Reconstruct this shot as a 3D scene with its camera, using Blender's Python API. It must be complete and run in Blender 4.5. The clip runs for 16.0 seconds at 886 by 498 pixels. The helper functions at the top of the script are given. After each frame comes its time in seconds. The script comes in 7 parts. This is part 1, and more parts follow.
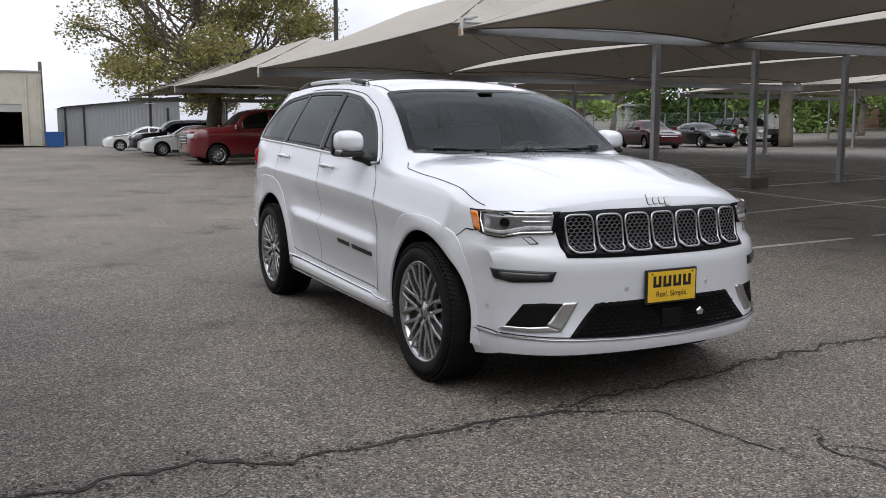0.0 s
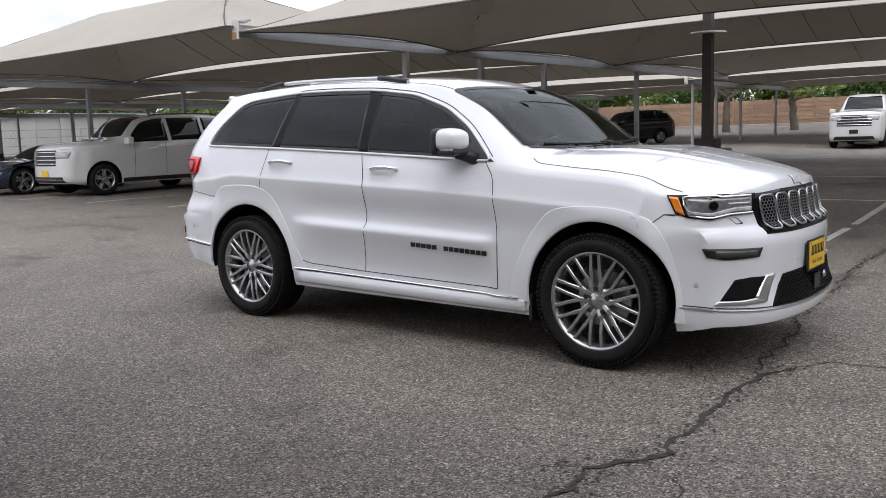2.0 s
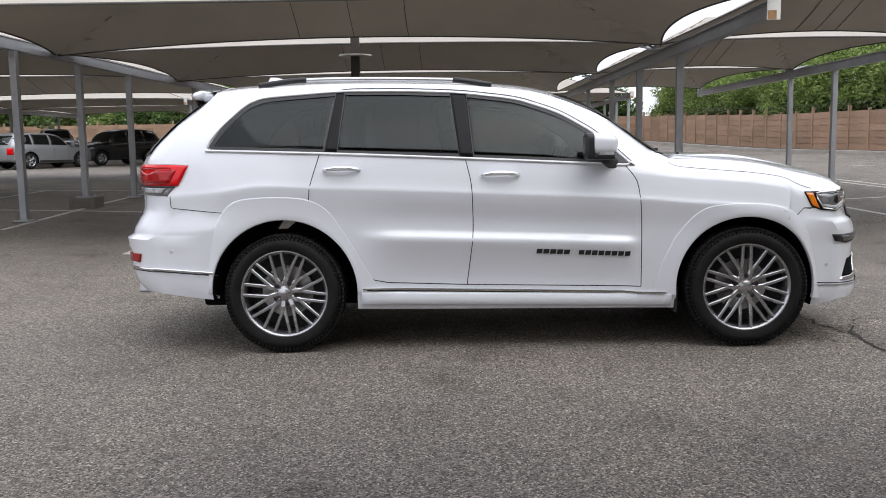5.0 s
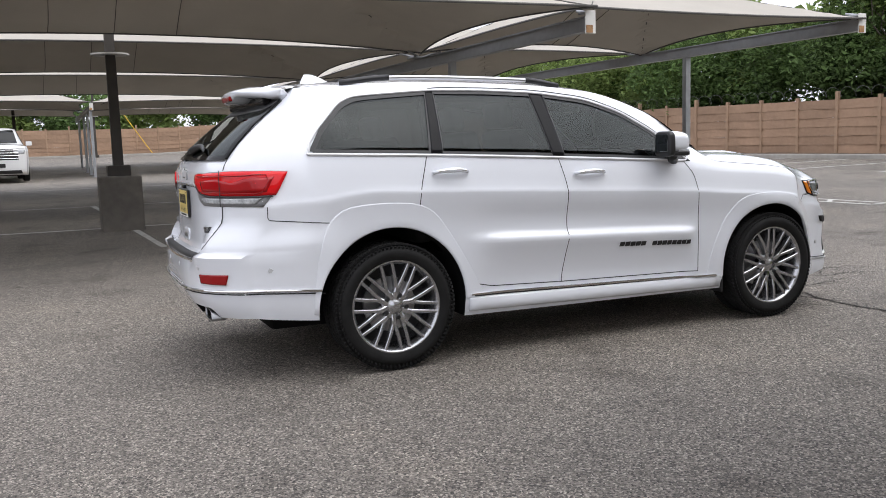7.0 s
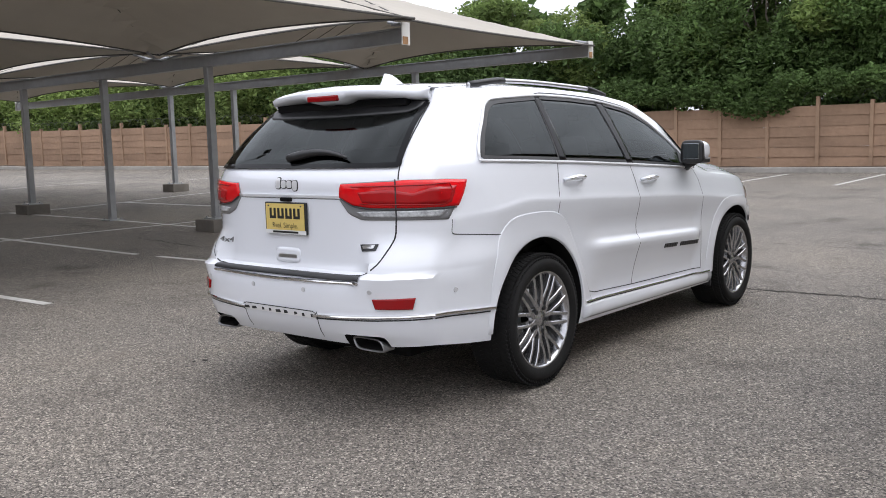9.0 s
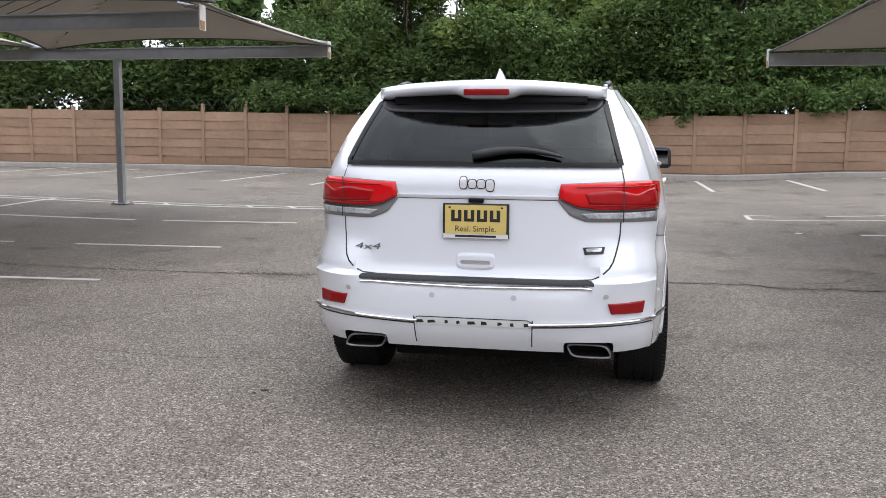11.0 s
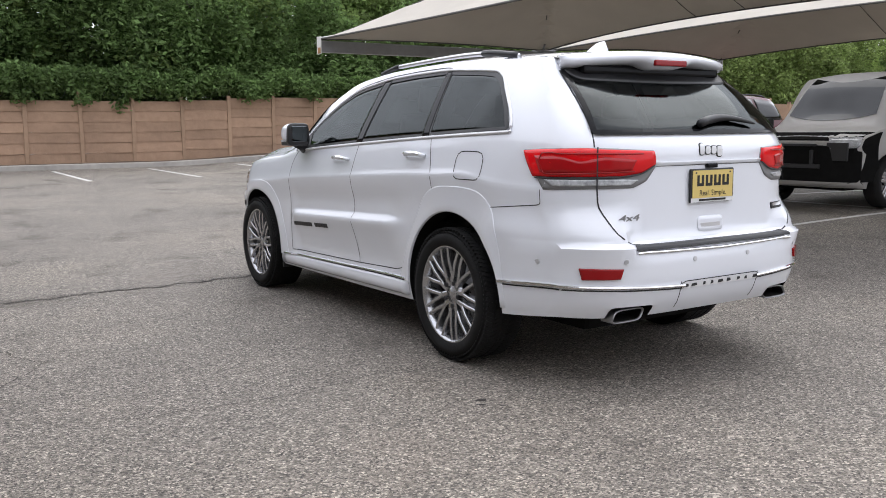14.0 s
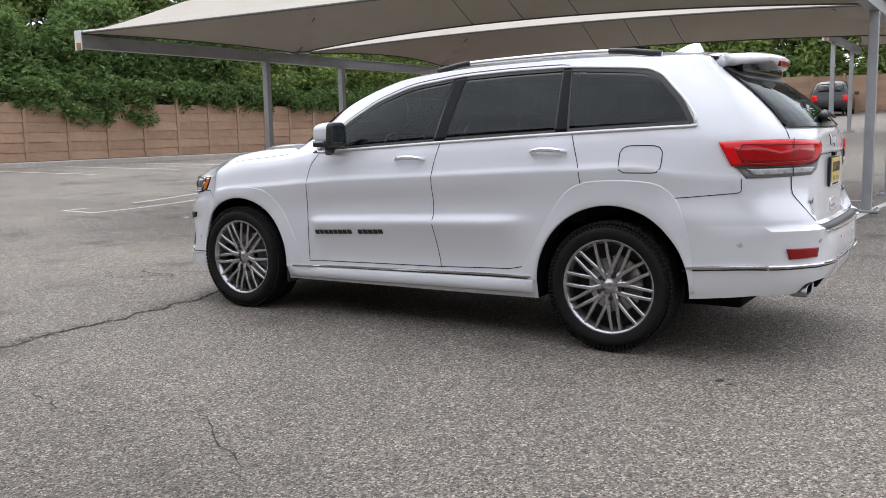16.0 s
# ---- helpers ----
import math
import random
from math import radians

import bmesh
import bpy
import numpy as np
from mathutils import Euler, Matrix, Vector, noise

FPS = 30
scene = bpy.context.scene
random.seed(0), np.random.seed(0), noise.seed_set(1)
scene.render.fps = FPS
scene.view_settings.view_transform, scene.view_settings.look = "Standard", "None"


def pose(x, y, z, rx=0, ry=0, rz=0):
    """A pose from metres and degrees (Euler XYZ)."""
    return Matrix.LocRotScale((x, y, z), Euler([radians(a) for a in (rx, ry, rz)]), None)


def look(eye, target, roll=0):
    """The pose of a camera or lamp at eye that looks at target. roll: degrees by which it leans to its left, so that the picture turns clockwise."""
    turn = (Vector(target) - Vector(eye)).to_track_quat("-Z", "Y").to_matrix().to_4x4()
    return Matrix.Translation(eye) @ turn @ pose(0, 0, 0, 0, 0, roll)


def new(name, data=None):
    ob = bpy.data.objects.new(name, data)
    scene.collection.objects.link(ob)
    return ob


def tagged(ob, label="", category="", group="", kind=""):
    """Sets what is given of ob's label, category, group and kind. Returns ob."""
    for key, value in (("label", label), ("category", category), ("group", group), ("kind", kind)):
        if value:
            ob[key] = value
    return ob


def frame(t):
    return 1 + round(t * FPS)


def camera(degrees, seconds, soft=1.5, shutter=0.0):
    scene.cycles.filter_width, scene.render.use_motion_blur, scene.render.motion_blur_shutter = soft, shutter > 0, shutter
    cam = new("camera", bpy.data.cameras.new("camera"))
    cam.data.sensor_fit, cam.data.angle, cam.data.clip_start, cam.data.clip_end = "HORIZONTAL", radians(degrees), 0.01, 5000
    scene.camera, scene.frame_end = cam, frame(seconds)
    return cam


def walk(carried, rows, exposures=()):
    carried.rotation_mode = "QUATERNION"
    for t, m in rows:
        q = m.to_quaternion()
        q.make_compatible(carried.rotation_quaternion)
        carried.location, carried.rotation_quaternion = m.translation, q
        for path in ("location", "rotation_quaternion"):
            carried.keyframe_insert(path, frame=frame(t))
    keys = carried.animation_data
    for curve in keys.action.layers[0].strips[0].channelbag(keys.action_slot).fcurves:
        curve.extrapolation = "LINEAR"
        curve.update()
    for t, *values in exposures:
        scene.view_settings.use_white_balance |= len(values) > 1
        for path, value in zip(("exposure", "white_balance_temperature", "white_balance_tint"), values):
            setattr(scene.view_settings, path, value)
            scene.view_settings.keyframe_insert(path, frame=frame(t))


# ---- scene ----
cam = camera(53.4, 16.0, soft=0.9)
PATH = [
    (0, (5.712, -2.966, 1.357), (3.944, -2.071, 1.09), -0.1),
    (0.5, (5.295, -3.57, 1.348), (3.625, -2.5, 1.091), -0.3),
    (1, (4.872, -4.184, 1.35), (3.339, -2.922, 1.108), -1.5),
    (1.5, (4.334, -4.714, 1.329), (2.955, -3.287, 1.08), -1.9),
    (2, (3.753, -5.237, 1.32), (2.533, -3.674, 1.063), -1.7),
    (2.5, (3.105, -5.628, 1.307), (2.052, -3.944, 1.068), -1.5),
    (3, (2.458, -5.975, 1.305), (1.596, -4.182, 1.091), -1.7),
    (3.5, (1.774, -6.21, 1.293), (1.127, -4.329, 1.088), -1.2),
    (4, (1.087, -6.397, 1.289), (0.638, -4.46, 1.07), -1.1),
    (4.2, (0.807, -6.455, 1.304), (0.441, -4.503, 1.066), -1.1),
    (6.3, (-2.32, -6.131, 1.308), (-1.789, -4.216, 1.087), -1.8),
    (6.5, (-2.596, -6.006, 1.31), (-1.983, -4.116, 1.084), -2.0),
    (7, (-3.3, -5.716, 1.331), (-2.483, -3.906, 1.091), -1.8),
    (7.5, (-3.919, -5.28, 1.34), (-2.88, -3.59, 1.093), -1.6),
    (8, (-4.527, -4.762, 1.355), (-3.298, -3.204, 1.104), -1.0),
    (8.5, (-5.08, -4.196, 1.361), (-3.682, -2.787, 1.113), -1.3),
    (9, (-5.607, -3.59, 1.379), (-4.063, -2.34, 1.142), -1.5),
    (9.2, (-5.793, -3.339, 1.412), (-4.195, -2.162, 1.165), -1.5),
    (11.3, (-6.722, -0.176, 1.382), (-4.749, 0.052, 1.142), -0.0),
    (11.5, (-6.701, 0.136, 1.349), (-4.72, 0.267, 1.108), -0.4),
    (12, (-6.651, 0.908, 1.323), (-4.669, 0.809, 1.073), 0.0),
    (12.5, (-6.52, 1.636, 1.312), (-4.573, 1.269, 1.039), 0.2),
    (13, (-6.281, 2.335, 1.303), (-4.412, 1.677, 1.027), 0.7),
    (13.5, (-5.974, 2.991, 1.328), (-4.21, 2.089, 1.059), -0.0),
    (14, (-5.564, 3.615, 1.303), (-3.895, 2.545, 1.034), -0.5),
    (14.5, (-5.118, 4.223, 1.309), (-3.572, 2.984, 1.034), -0.6),
    (15, (-4.572, 4.769, 1.295), (-3.171, 3.368, 1.023), -0.5),
    (15.5, (-4.008, 5.248, 1.304), (-2.776, 3.695, 1.042), -1.1),
    (16, (-3.348, 5.646, 1.294), (-2.28, 3.977, 1.026), -1.2),
]

# ---------------------------------------------------------------- exposure, sky, sun
walk(cam, [(t, look(eye, target, roll)) for t, eye, target, roll in PATH],
     exposures=[(0.0, 0.42), (1.5, 0.62), (3.0, 0.72), (7.5, 0.90), (9.2, 0.92), (12.0, 1.08), (14.5, 1.10), (16.0, 1.04)])

world = bpy.data.worlds.new("overcast_sky")
scene.world = world
world.use_nodes = True
wn, wl = world.node_tree.nodes, world.node_tree.links
wn.clear()
w_out = wn.new("ShaderNodeOutputWorld")
w_bg = wn.new("ShaderNodeBackground")
w_sky = wn.new("ShaderNodeTexSky")
w_sky.sky_type, w_sky.sun_disc = "NISHITA", False
SUN_UP, SUN_TURN = radians(60), radians(145)
w_sky.sun_elevation, w_sky.sun_rotation = SUN_UP, SUN_TURN
w_sky.dust_density, w_sky.air_density, w_sky.ozone_density = 6.0, 1.0, 1.0
w_hsv = wn.new("ShaderNodeHueSaturation")
w_hsv.inputs["Saturation"].default_value = 0.10
w_tc = wn.new("ShaderNodeTexCoord")
w_map = wn.new("ShaderNodeMapping")
w_map.inputs["Scale"].default_value = (1.6, 1.6, 4.5)
w_noise = wn.new("ShaderNodeTexNoise")
w_noise.inputs["Scale"].default_value = 1.7
w_noise.inputs["Detail"].default_value = 6
w_noise.inputs["Roughness"].default_value = 0.55
w_ramp = wn.new("ShaderNodeMapRange")
w_ramp.inputs["From Min"].default_value, w_ramp.inputs["From Max"].default_value = 0.3, 0.7
w_ramp.inputs["To Min"].default_value, w_ramp.inputs["To Max"].default_value = 0.68, 1.22
w_mul = wn.new("ShaderNodeMixRGB")
w_mul.blend_type = "MULTIPLY"
w_mul.inputs["Fac"].default_value = 1.0
wl.new(w_tc.outputs["Generated"], w_map.inputs["Vector"])
wl.new(w_map.outputs["Vector"], w_noise.inputs["Vector"])
wl.new(w_noise.outputs["Fac"], w_ramp.inputs["Value"])
wl.new(w_sky.outputs["Color"], w_hsv.inputs["Color"])
w_veil = wn.new("ShaderNodeMixRGB")
w_veil.inputs["Fac"].default_value = 0.8
w_veil.inputs["Color2"].default_value = (8.45, 8.70, 9.75, 1)
wl.new(w_hsv.outputs["Color"], w_veil.inputs["Color1"])
wl.new(w_veil.outputs["Color"], w_mul.inputs["Color1"])
wl.new(w_ramp.outputs["Result"], w_mul.inputs["Color2"])
# an overcast sky is brightest overhead
w_sep = wn.new("ShaderNodeSeparateXYZ")
w_rise = wn.new("ShaderNodeMapRange")
w_rise.inputs["To Min"].default_value, w_rise.inputs["To Max"].default_value = 0.76, 1.08
w_dome = wn.new("ShaderNodeMixRGB")
w_dome.blend_type = "MULTIPLY"
w_dome.inputs["Fac"].default_value = 1.0
wl.new(w_tc.outputs["Generated"], w_sep.inputs["Vector"])
wl.new(w_sep.outputs["Z"], w_rise.inputs["Value"])
wl.new(w_mul.outputs["Color"], w_dome.inputs["Color1"])
wl.new(w_rise.outputs["Result"], w_dome.inputs["Color2"])
wl.new(w_dome.outputs["Color"], w_bg.inputs["Color"])
w_bg.inputs["Strength"].default_value = 0.120
wl.new(w_bg.outputs["Background"], w_out.inputs["Surface"])

sun = new("sun", bpy.data.lights.new("sun", "SUN"))
sun.data.energy, sun.data.angle, sun.data.color = 0.42, radians(60), (1.0, 0.97, 0.92)
sun.matrix_world = look((0, 0, 30), (-30 * math.cos(SUN_UP) * math.sin(SUN_TURN), -30 * math.cos(SUN_UP) * math.cos(SUN_TURN), 30 - 30 * math.sin(SUN_UP)))


# ---------------------------------------------------------------- materials
def sock(node, name, value):
    node.inputs[name].default_value = value


def material(name, color, rough=0.5, metal=0.0, var=0.0, scale=8.0, bump=0.0, bump_scale=60.0,
             color2=None, coat=0.0, island=0.0, spec=0.5, coarse=0.6, detail=5.0, rough_var=0.0, per_object=0.0):
    """A principled surface with colour variation at two scales and a fine relief, in object metres."""
    m = bpy.data.materials.new(name)
    m.use_nodes = True
    n, l = m.node_tree.nodes, m.node_tree.links
    b = n["Principled BSDF"]
    col = (*color, 1.0)
    sock(b, "Base Color", col)
    sock(b, "Roughness", rough)
    sock(b, "Metallic", metal)
    sock(b, "Specular IOR Level", spec)
    sock(b, "Coat Weight", coat)
    sock(b, "Coat Roughness", 0.03)
    geo = n.new("ShaderNodeNewGeometry")
    if var or color2:
        n1 = n.new("ShaderNodeTexNoise")
        sock(n1, "Scale", scale)
        sock(n1, "Detail", detail)
        n2 = n.new("ShaderNodeTexNoise")
        sock(n2, "Scale", scale * 0.13)
        sock(n2, "Detail", 3.0)
        l.new(geo.outputs["Position"], n1.inputs["Vector"])
        l.new(geo.outputs["Position"], n2.inputs["Vector"])
        mixf = n.new("ShaderNodeMix")
        sock(mixf, 0, coarse)
        l.new(n1.outputs["Fac"], mixf.inputs[2])
        l.new(n2.outputs["Fac"], mixf.inputs[3])
        rng = n.new("ShaderNodeMapRange")
        sock(rng, "From Min", 0.3)
        sock(rng, "From Max", 0.7)
        l.new(mixf.outputs[0], rng.inputs["Value"])
        mix = n.new("ShaderNodeMix")
        mix.data_type = "RGBA"
        dark = tuple(c * (1 - var) for c in color)
        light = color2 or tuple(min(1, c * (1 + var)) for c in color)
        mix.inputs[6].default_value = (*dark, 1)
        mix.inputs[7].default_value = (*light, 1)
        l.new(rng.outputs["Result"], mix.inputs[0])
        last = mix.outputs[2]
        if island or per_object:
            hsv = n.new("ShaderNodeHueSaturation")
            amount = island or per_object
            r2 = n.new("ShaderNodeMapRange")
            sock(r2, "To Min", 1 - amount)
            sock(r2, "To Max", 1 + amount)
            if island:
                l.new(geo.outputs["Random Per Island"], r2.inputs["Value"])
            else:
                oi = n.new("ShaderNodeObjectInfo")
                l.new(oi.outputs["Random"], r2.inputs["Value"])
            l.new(r2.outputs["Result"], hsv.inputs["Value"])
            l.new(last, hsv.inputs["Color"])
            last = hsv.outputs["Color"]
        l.new(last, b.inputs["Base Color"])
        if rough_var:
            rr = n.new("ShaderNodeMapRange")
            sock(rr, "To Min", max(0.02, rough - rough_var))
            sock(rr, "To Max", min(1.0, rough + rough_var))
            l.new(n1.outputs["Fac"], rr.inputs["Value"])
            l.new(rr.outputs["Result"], b.inputs["Roughness"])
    if bump:
        nb = n.new("ShaderNodeTexNoise")
        sock(nb, "Scale", bump_scale)
        sock(nb, "Detail", 4.0)
        l.new(geo.outputs["Position"], nb.inputs["Vector"])
        bp = n.new("ShaderNodeBump")
        sock(bp, "Strength", bump)
        sock(bp, "Distance", 0.01)
        l.new(nb.outputs["Fac"], bp.inputs["Height"])
        l.new(bp.outputs["Normal"], b.inputs["Normal"])
    return m


def asphalt_material():
    m = bpy.data.materials.new("worn_asphalt")
    m.use_nodes = True
    n, l = m.node_tree.nodes, m.node_tree.links
    b = n["Principled BSDF"]
    geo = n.new("ShaderNodeNewGeometry")

    def tex(kind, scale, detail=4.0):
        t = n.new(kind)
        sock(t, "Scale", scale)
        if kind == "ShaderNodeTexNoise":
            sock(t, "Detail", detail)
        l.new(geo.outputs["Position"], t.inputs["Vector"])
        return t

    def ramp(src, stops):
        r = n.new("ShaderNodeValToRGB")
        while len(r.color_ramp.elements) < len(stops):
            r.color_ramp.elements.new(0.5)
        for e, (p, c) in zip(r.color_ramp.elements, stops):
            e.position, e.color = p, (*c, 1)
        l.new(src, r.inputs["Fac"])
        return r.outputs["Color"]

    def mix(kind, fac, a, c):
        x = n.new("ShaderNodeMix")
        x.data_type, x.blend_type = "RGBA", kind
        if isinstance(fac, float):
            x.inputs[0].default_value = fac
        else:
            l.new(fac, x.inputs[0])
        for i, v in ((6, a), (7, c)):
            if isinstance(v, tuple):
                x.inputs[i].default_value = (*v, 1)
            else:
                l.new(v, x.inputs[i])
        return x.outputs[2]

    stones = tex("ShaderNodeTexVoronoi", 112.0)
    grain = ramp(stones.outputs["Color"], [(0.0, (0.010, 0.009, 0.008)), (0.20, (0.066, 0.058, 0.049)), (0.42, (0.142, 0.127, 0.109)), (0.72, (0.250, 0.224, 0.193)), (1.0, (0.62, 0.56, 0.485))])
    fine = tex("ShaderNodeTexNoise", 260.0, 2.0)
    grain = mix("OVERLAY", 0.75, grain, ramp(fine.outputs["Fac"], [(0.3, (0.2, 0.2, 0.2)), (0.7, (0.8, 0.8, 0.8))]))
    pits = tex("ShaderNodeTexVoronoi", 62.0)
    grain = mix("MULTIPLY", 1.0, grain, ramp(pits.outputs["Distance"], [(0.12, (0.30, 0.29, 0.28)), (0.24, (1, 1, 1))]))
    blotch = tex("ShaderNodeTexNoise", 0.32, 6.0)
    tone = ramp(blotch.outputs["Fac"], [(0.30, (0.83, 0.82, 0.82)), (0.50, (1.0, 0.99, 0.98)), (0.72, (1.20, 1.17, 1.12))])
    col = mix("MULTIPLY", 1.0, grain, tone)
    stain = tex("ShaderNodeTexNoise", 1.3, 8.0)
    col = mix("MULTIPLY", 1.0, col, ramp(stain.outputs["Fac"], [(0.30, (0.62, 0.60, 0.58)), (0.42, (0.97, 0.97, 0.97)), (0.60, (1, 1, 1)), (0.72, (1.12, 1.11, 1.09))]))
    rust = tex("ShaderNodeTexNoise", 0.9, 7.0)
    col = mix("MIX", ramp(rust.outputs["Fac"], [(0.62, (0, 0, 0)), (0.80, (0.35, 0.35, 0.35))]), col, (0.20, 0.155, 0.12))
    l.new(col, b.inputs["Base Color"])
    sock(b, "Roughness", 0.72)
    sock(b, "Specular IOR Level", 0.5)
    hb = n.new("ShaderNodeMath")
    hb.operation = "ADD"
    l.new(stones.outputs["Distance"], hb.inputs[0])
    l.new(fine.outputs["Fac"], hb.inputs[1])
    bp = n.new("ShaderNodeBump")
    sock(bp, "Strength", 0.75)
    sock(bp, "Distance", 0.007)
    l.new(hb.outputs[0], bp.inputs["Height"])
    l.new(bp.outputs["Normal"], b.inputs["Normal"])
    return m


M_ASPHALT = asphalt_material()
M_PAINT_WHITE = material("white_road_paint", (0.55, 0.54, 0.51), 0.8, var=0.28, scale=25, bump=0.3, bump_scale=120)
M_CRACK = material("dark_crack_fill", (0.045, 0.040, 0.036), 0.95, var=0.3, scale=40, bump=0.6, bump_scale=90)
M_CONCRETE = material("grey_concrete", (0.33, 0.31, 0.28), 0.9, var=0.25, scale=6, bump=0.4, bump_scale=45)
M_PLINTH = material("weathered_concrete", (0.17, 0.155, 0.135), 0.92, var=0.35, scale=7, bump=0.5, bump_scale=40)
M_FABRIC = material("beige_shade_fabric", (0.50, 0.463, 0.405), 0.85, var=0.10, scale=1.6, bump=0.12, bump_scale=240)
M_SEAM = material("dark_fabric_seam", (0.10, 0.095, 0.088), 0.9)
M_STEEL = material("galvanised_steel", (0.36, 0.37, 0.38), 0.45, metal=0.55, var=0.18, scale=9, rough_var=0.12)
M_STEEL_WHITE = material("white_painted_steel", (0.62, 0.61, 0.57), 0.5, var=0.12, scale=8)
M_RUST = material("rusty_steel_edge", (0.36, 0.20, 0.09), 0.8, var=0.4, scale=18)
M_POLE = material("dark_bronze_pole", (0.040, 0.034, 0.028), 0.5, var=0.3, scale=5)
M_FENCE = material("tan_precast_panel", (0.315, 0.205, 0.135), 0.9, var=0.16, scale=7, bump=0.7, bump_scale=26, per_object=0.14)
M_FENCE_POST = material("tan_precast_post", (0.33, 0.220, 0.145), 0.9, var=0.16, scale=7, bump=0.4, bump_scale=30, per_object=0.1)
M_SOIL = material("leaf_litter_soil", (0.10, 0.065, 0.042), 0.95, var=0.5, scale=14, bump=0.8, bump_scale=40)
M_WIRE = material("barbed_wire", (0.20, 0.20, 0.20), 0.5, metal=0.7)
M_BARK = material("grey_brown_bark", (0.15, 0.125, 0.10), 0.95, var=0.4, scale=10, bump=0.9, bump_scale=22)
def leafy(m, share=0.45):
    """Lets a share of the light through a thin sheet."""
    n, l = m.node_tree.nodes, m.node_tree.links
    b, out = n["Principled BSDF"], n["Material Output"]
    t = n.new("ShaderNodeBsdfTranslucent")
    src = b.inputs["Base Color"].links[0].from_socket
    l.new(src, t.inputs["Color"])
    x = n.new("ShaderNodeMixShader")
    x.inputs[0].default_value = share
    l.new(b.outputs[0], x.inputs[1])
    l.new(t.outputs[0], x.inputs[2])
    l.new(x.outputs[0], out.inputs["Surface"])
    return m


M_LEAF = material("dark_green_leaf", (0.120, 0.188, 0.062), 0.7, var=0.38, scale=0.9, island=0.5, spec=0.25)
M_LEAF_LIGHT = material("fresh_green_leaf", (0.245, 0.325, 0.105), 0.7, var=0.34, scale=0.9, island=0.45, spec=0.25)
M_LEAF_OAK = material("yellow_green_oak_leaf", (0.275, 0.255, 0.100), 0.7, var=0.35, scale=0.6, island=0.4, spec=0.25)
M_LEAF_MID = material("mid_green_leaf", (0.175, 0.245, 0.078), 0.7, var=0.36, scale=0.9, island=0.45, spec=0.25)
for leaf_mat in (M_LEAF, M_LEAF_MID, M_LEAF_LIGHT, M_LEAF_OAK):
    leafy(leaf_mat)
leafy(M_FABRIC, 0.24)


# ---------------------------------------------------------------- mesh helpers
def mesh_ob(name, bm, mat, parent=None, smooth=False, label=""):
    me = bpy.data.meshes.new(name)
    bm.to_mesh(me)
    bm.free()
    for m in (mat if isinstance(mat, (list, tuple)) else [mat]):
        me.materials.append(m)
    if smooth:
        me.polygons.foreach_set("use_smooth", [True] * len(me.polygons))
    ob = new(name, me)
    if parent is not None:
        ob.parent = parent
    if label:
        ob["label"] = label
    return ob


def part(name, bm, mat, parent, label="", smooth=False):
    return mesh_ob(name, bm, mat, parent, smooth, label)


def empty(name, m=None):
    ob = new(name)
    if m is not None:
        ob.matrix_basis = m
    return ob


def add_box(bm, c, s, m=None, bevel=0.0):
    """A box of full size s round c, with bevelled edges."""
    r = bmesh.ops.create_cube(bm, size=1.0)
    mm = Matrix.Translation(c) @ Matrix.Diagonal((*s, 1))
    bmesh.ops.transform(bm, matrix=(m @ mm) if m is not None else mm, verts=r["verts"])
    if bevel:
        es = list({e for v in r["verts"] for e in v.link_edges})
        bmesh.ops.bevel(bm, geom=es, offset=bevel, segments=2, affect="EDGES", profile=0.6)
    return bm


def box_bm(c, s, m=None, bevel=0.0):
    return add_box(bmesh.new(), c, s, m, bevel)


def add_cyl(bm, a, b, r0, r1=None, seg=16, caps=True):
    """A cylinder or cone frustum from a to b."""
    a, b = Vector(a), Vector(b)
    d = b - a
    res = bmesh.ops.create_cone(bm, segments=seg, radius1=r0, radius2=r0 if r1 is None else r1, depth=d.length, cap_ends=caps)
    m = Matrix.Translation((a + b) / 2) @ d.to_track_quat("Z", "Y").to_matrix().to_4x4()
    bmesh.ops.transform(bm, matrix=m, verts=res["verts"])
    return bm


def add_tube(bm, pts, r, seg=8, closed=False, radii=None):
    """A tube along points."""
    pts = [Vector(p) for p in pts]
    rings = []
    for i, p in enumerate(pts):
        nx, pv = pts[(i + 1) % len(pts)] if (closed or i + 1 < len(pts)) else pts[i], pts[i - 1] if (closed or i) else pts[i]
        d = (nx - pv).normalized()
        up = Vector((0, 0, 1)) if abs(d.z) < 0.9 else Vector((1, 0, 0))
        a = d.cross(up).normalized()
        c = a.cross(d)
        rr = radii[i] if radii else r
        rings.append([bm.verts.new(p + rr * (math.cos(t) * a + math.sin(t) * c)) for t in [2 * math.pi * k / seg for k in range(seg)]])
    n = len(rings)
    for i in range(n if closed else n - 1):
        A, B = rings[i], rings[(i + 1) % n]
        for k in range(seg):
            bm.faces.new((A[k], A[(k + 1) % seg], B[(k + 1) % seg], B[k]))
    if not closed:
        bm.faces.new(rings[0][::-1])
        bm.faces.new(rings[-1])
    return bm


def add_grid(bm, rows, flip=False):
    """Quads over rows of points of equal length."""
    vs = [[bm.verts.new(p) for p in row] for row in rows]
    for a, b in zip(vs, vs[1:]):
        for i in range(len(a) - 1):
            q = (a[i], a[i + 1], b[i + 1], b[i])
            bm.faces.new(q[::-1] if flip else q)
    return bm


def lerp(a, b, t):
    return a + (b - a) * t


def sstep(a, b, x):
    t = min(1.0, max(0.0, (x - a) / (b - a)))
    return t * t * (3 - 2 * t)


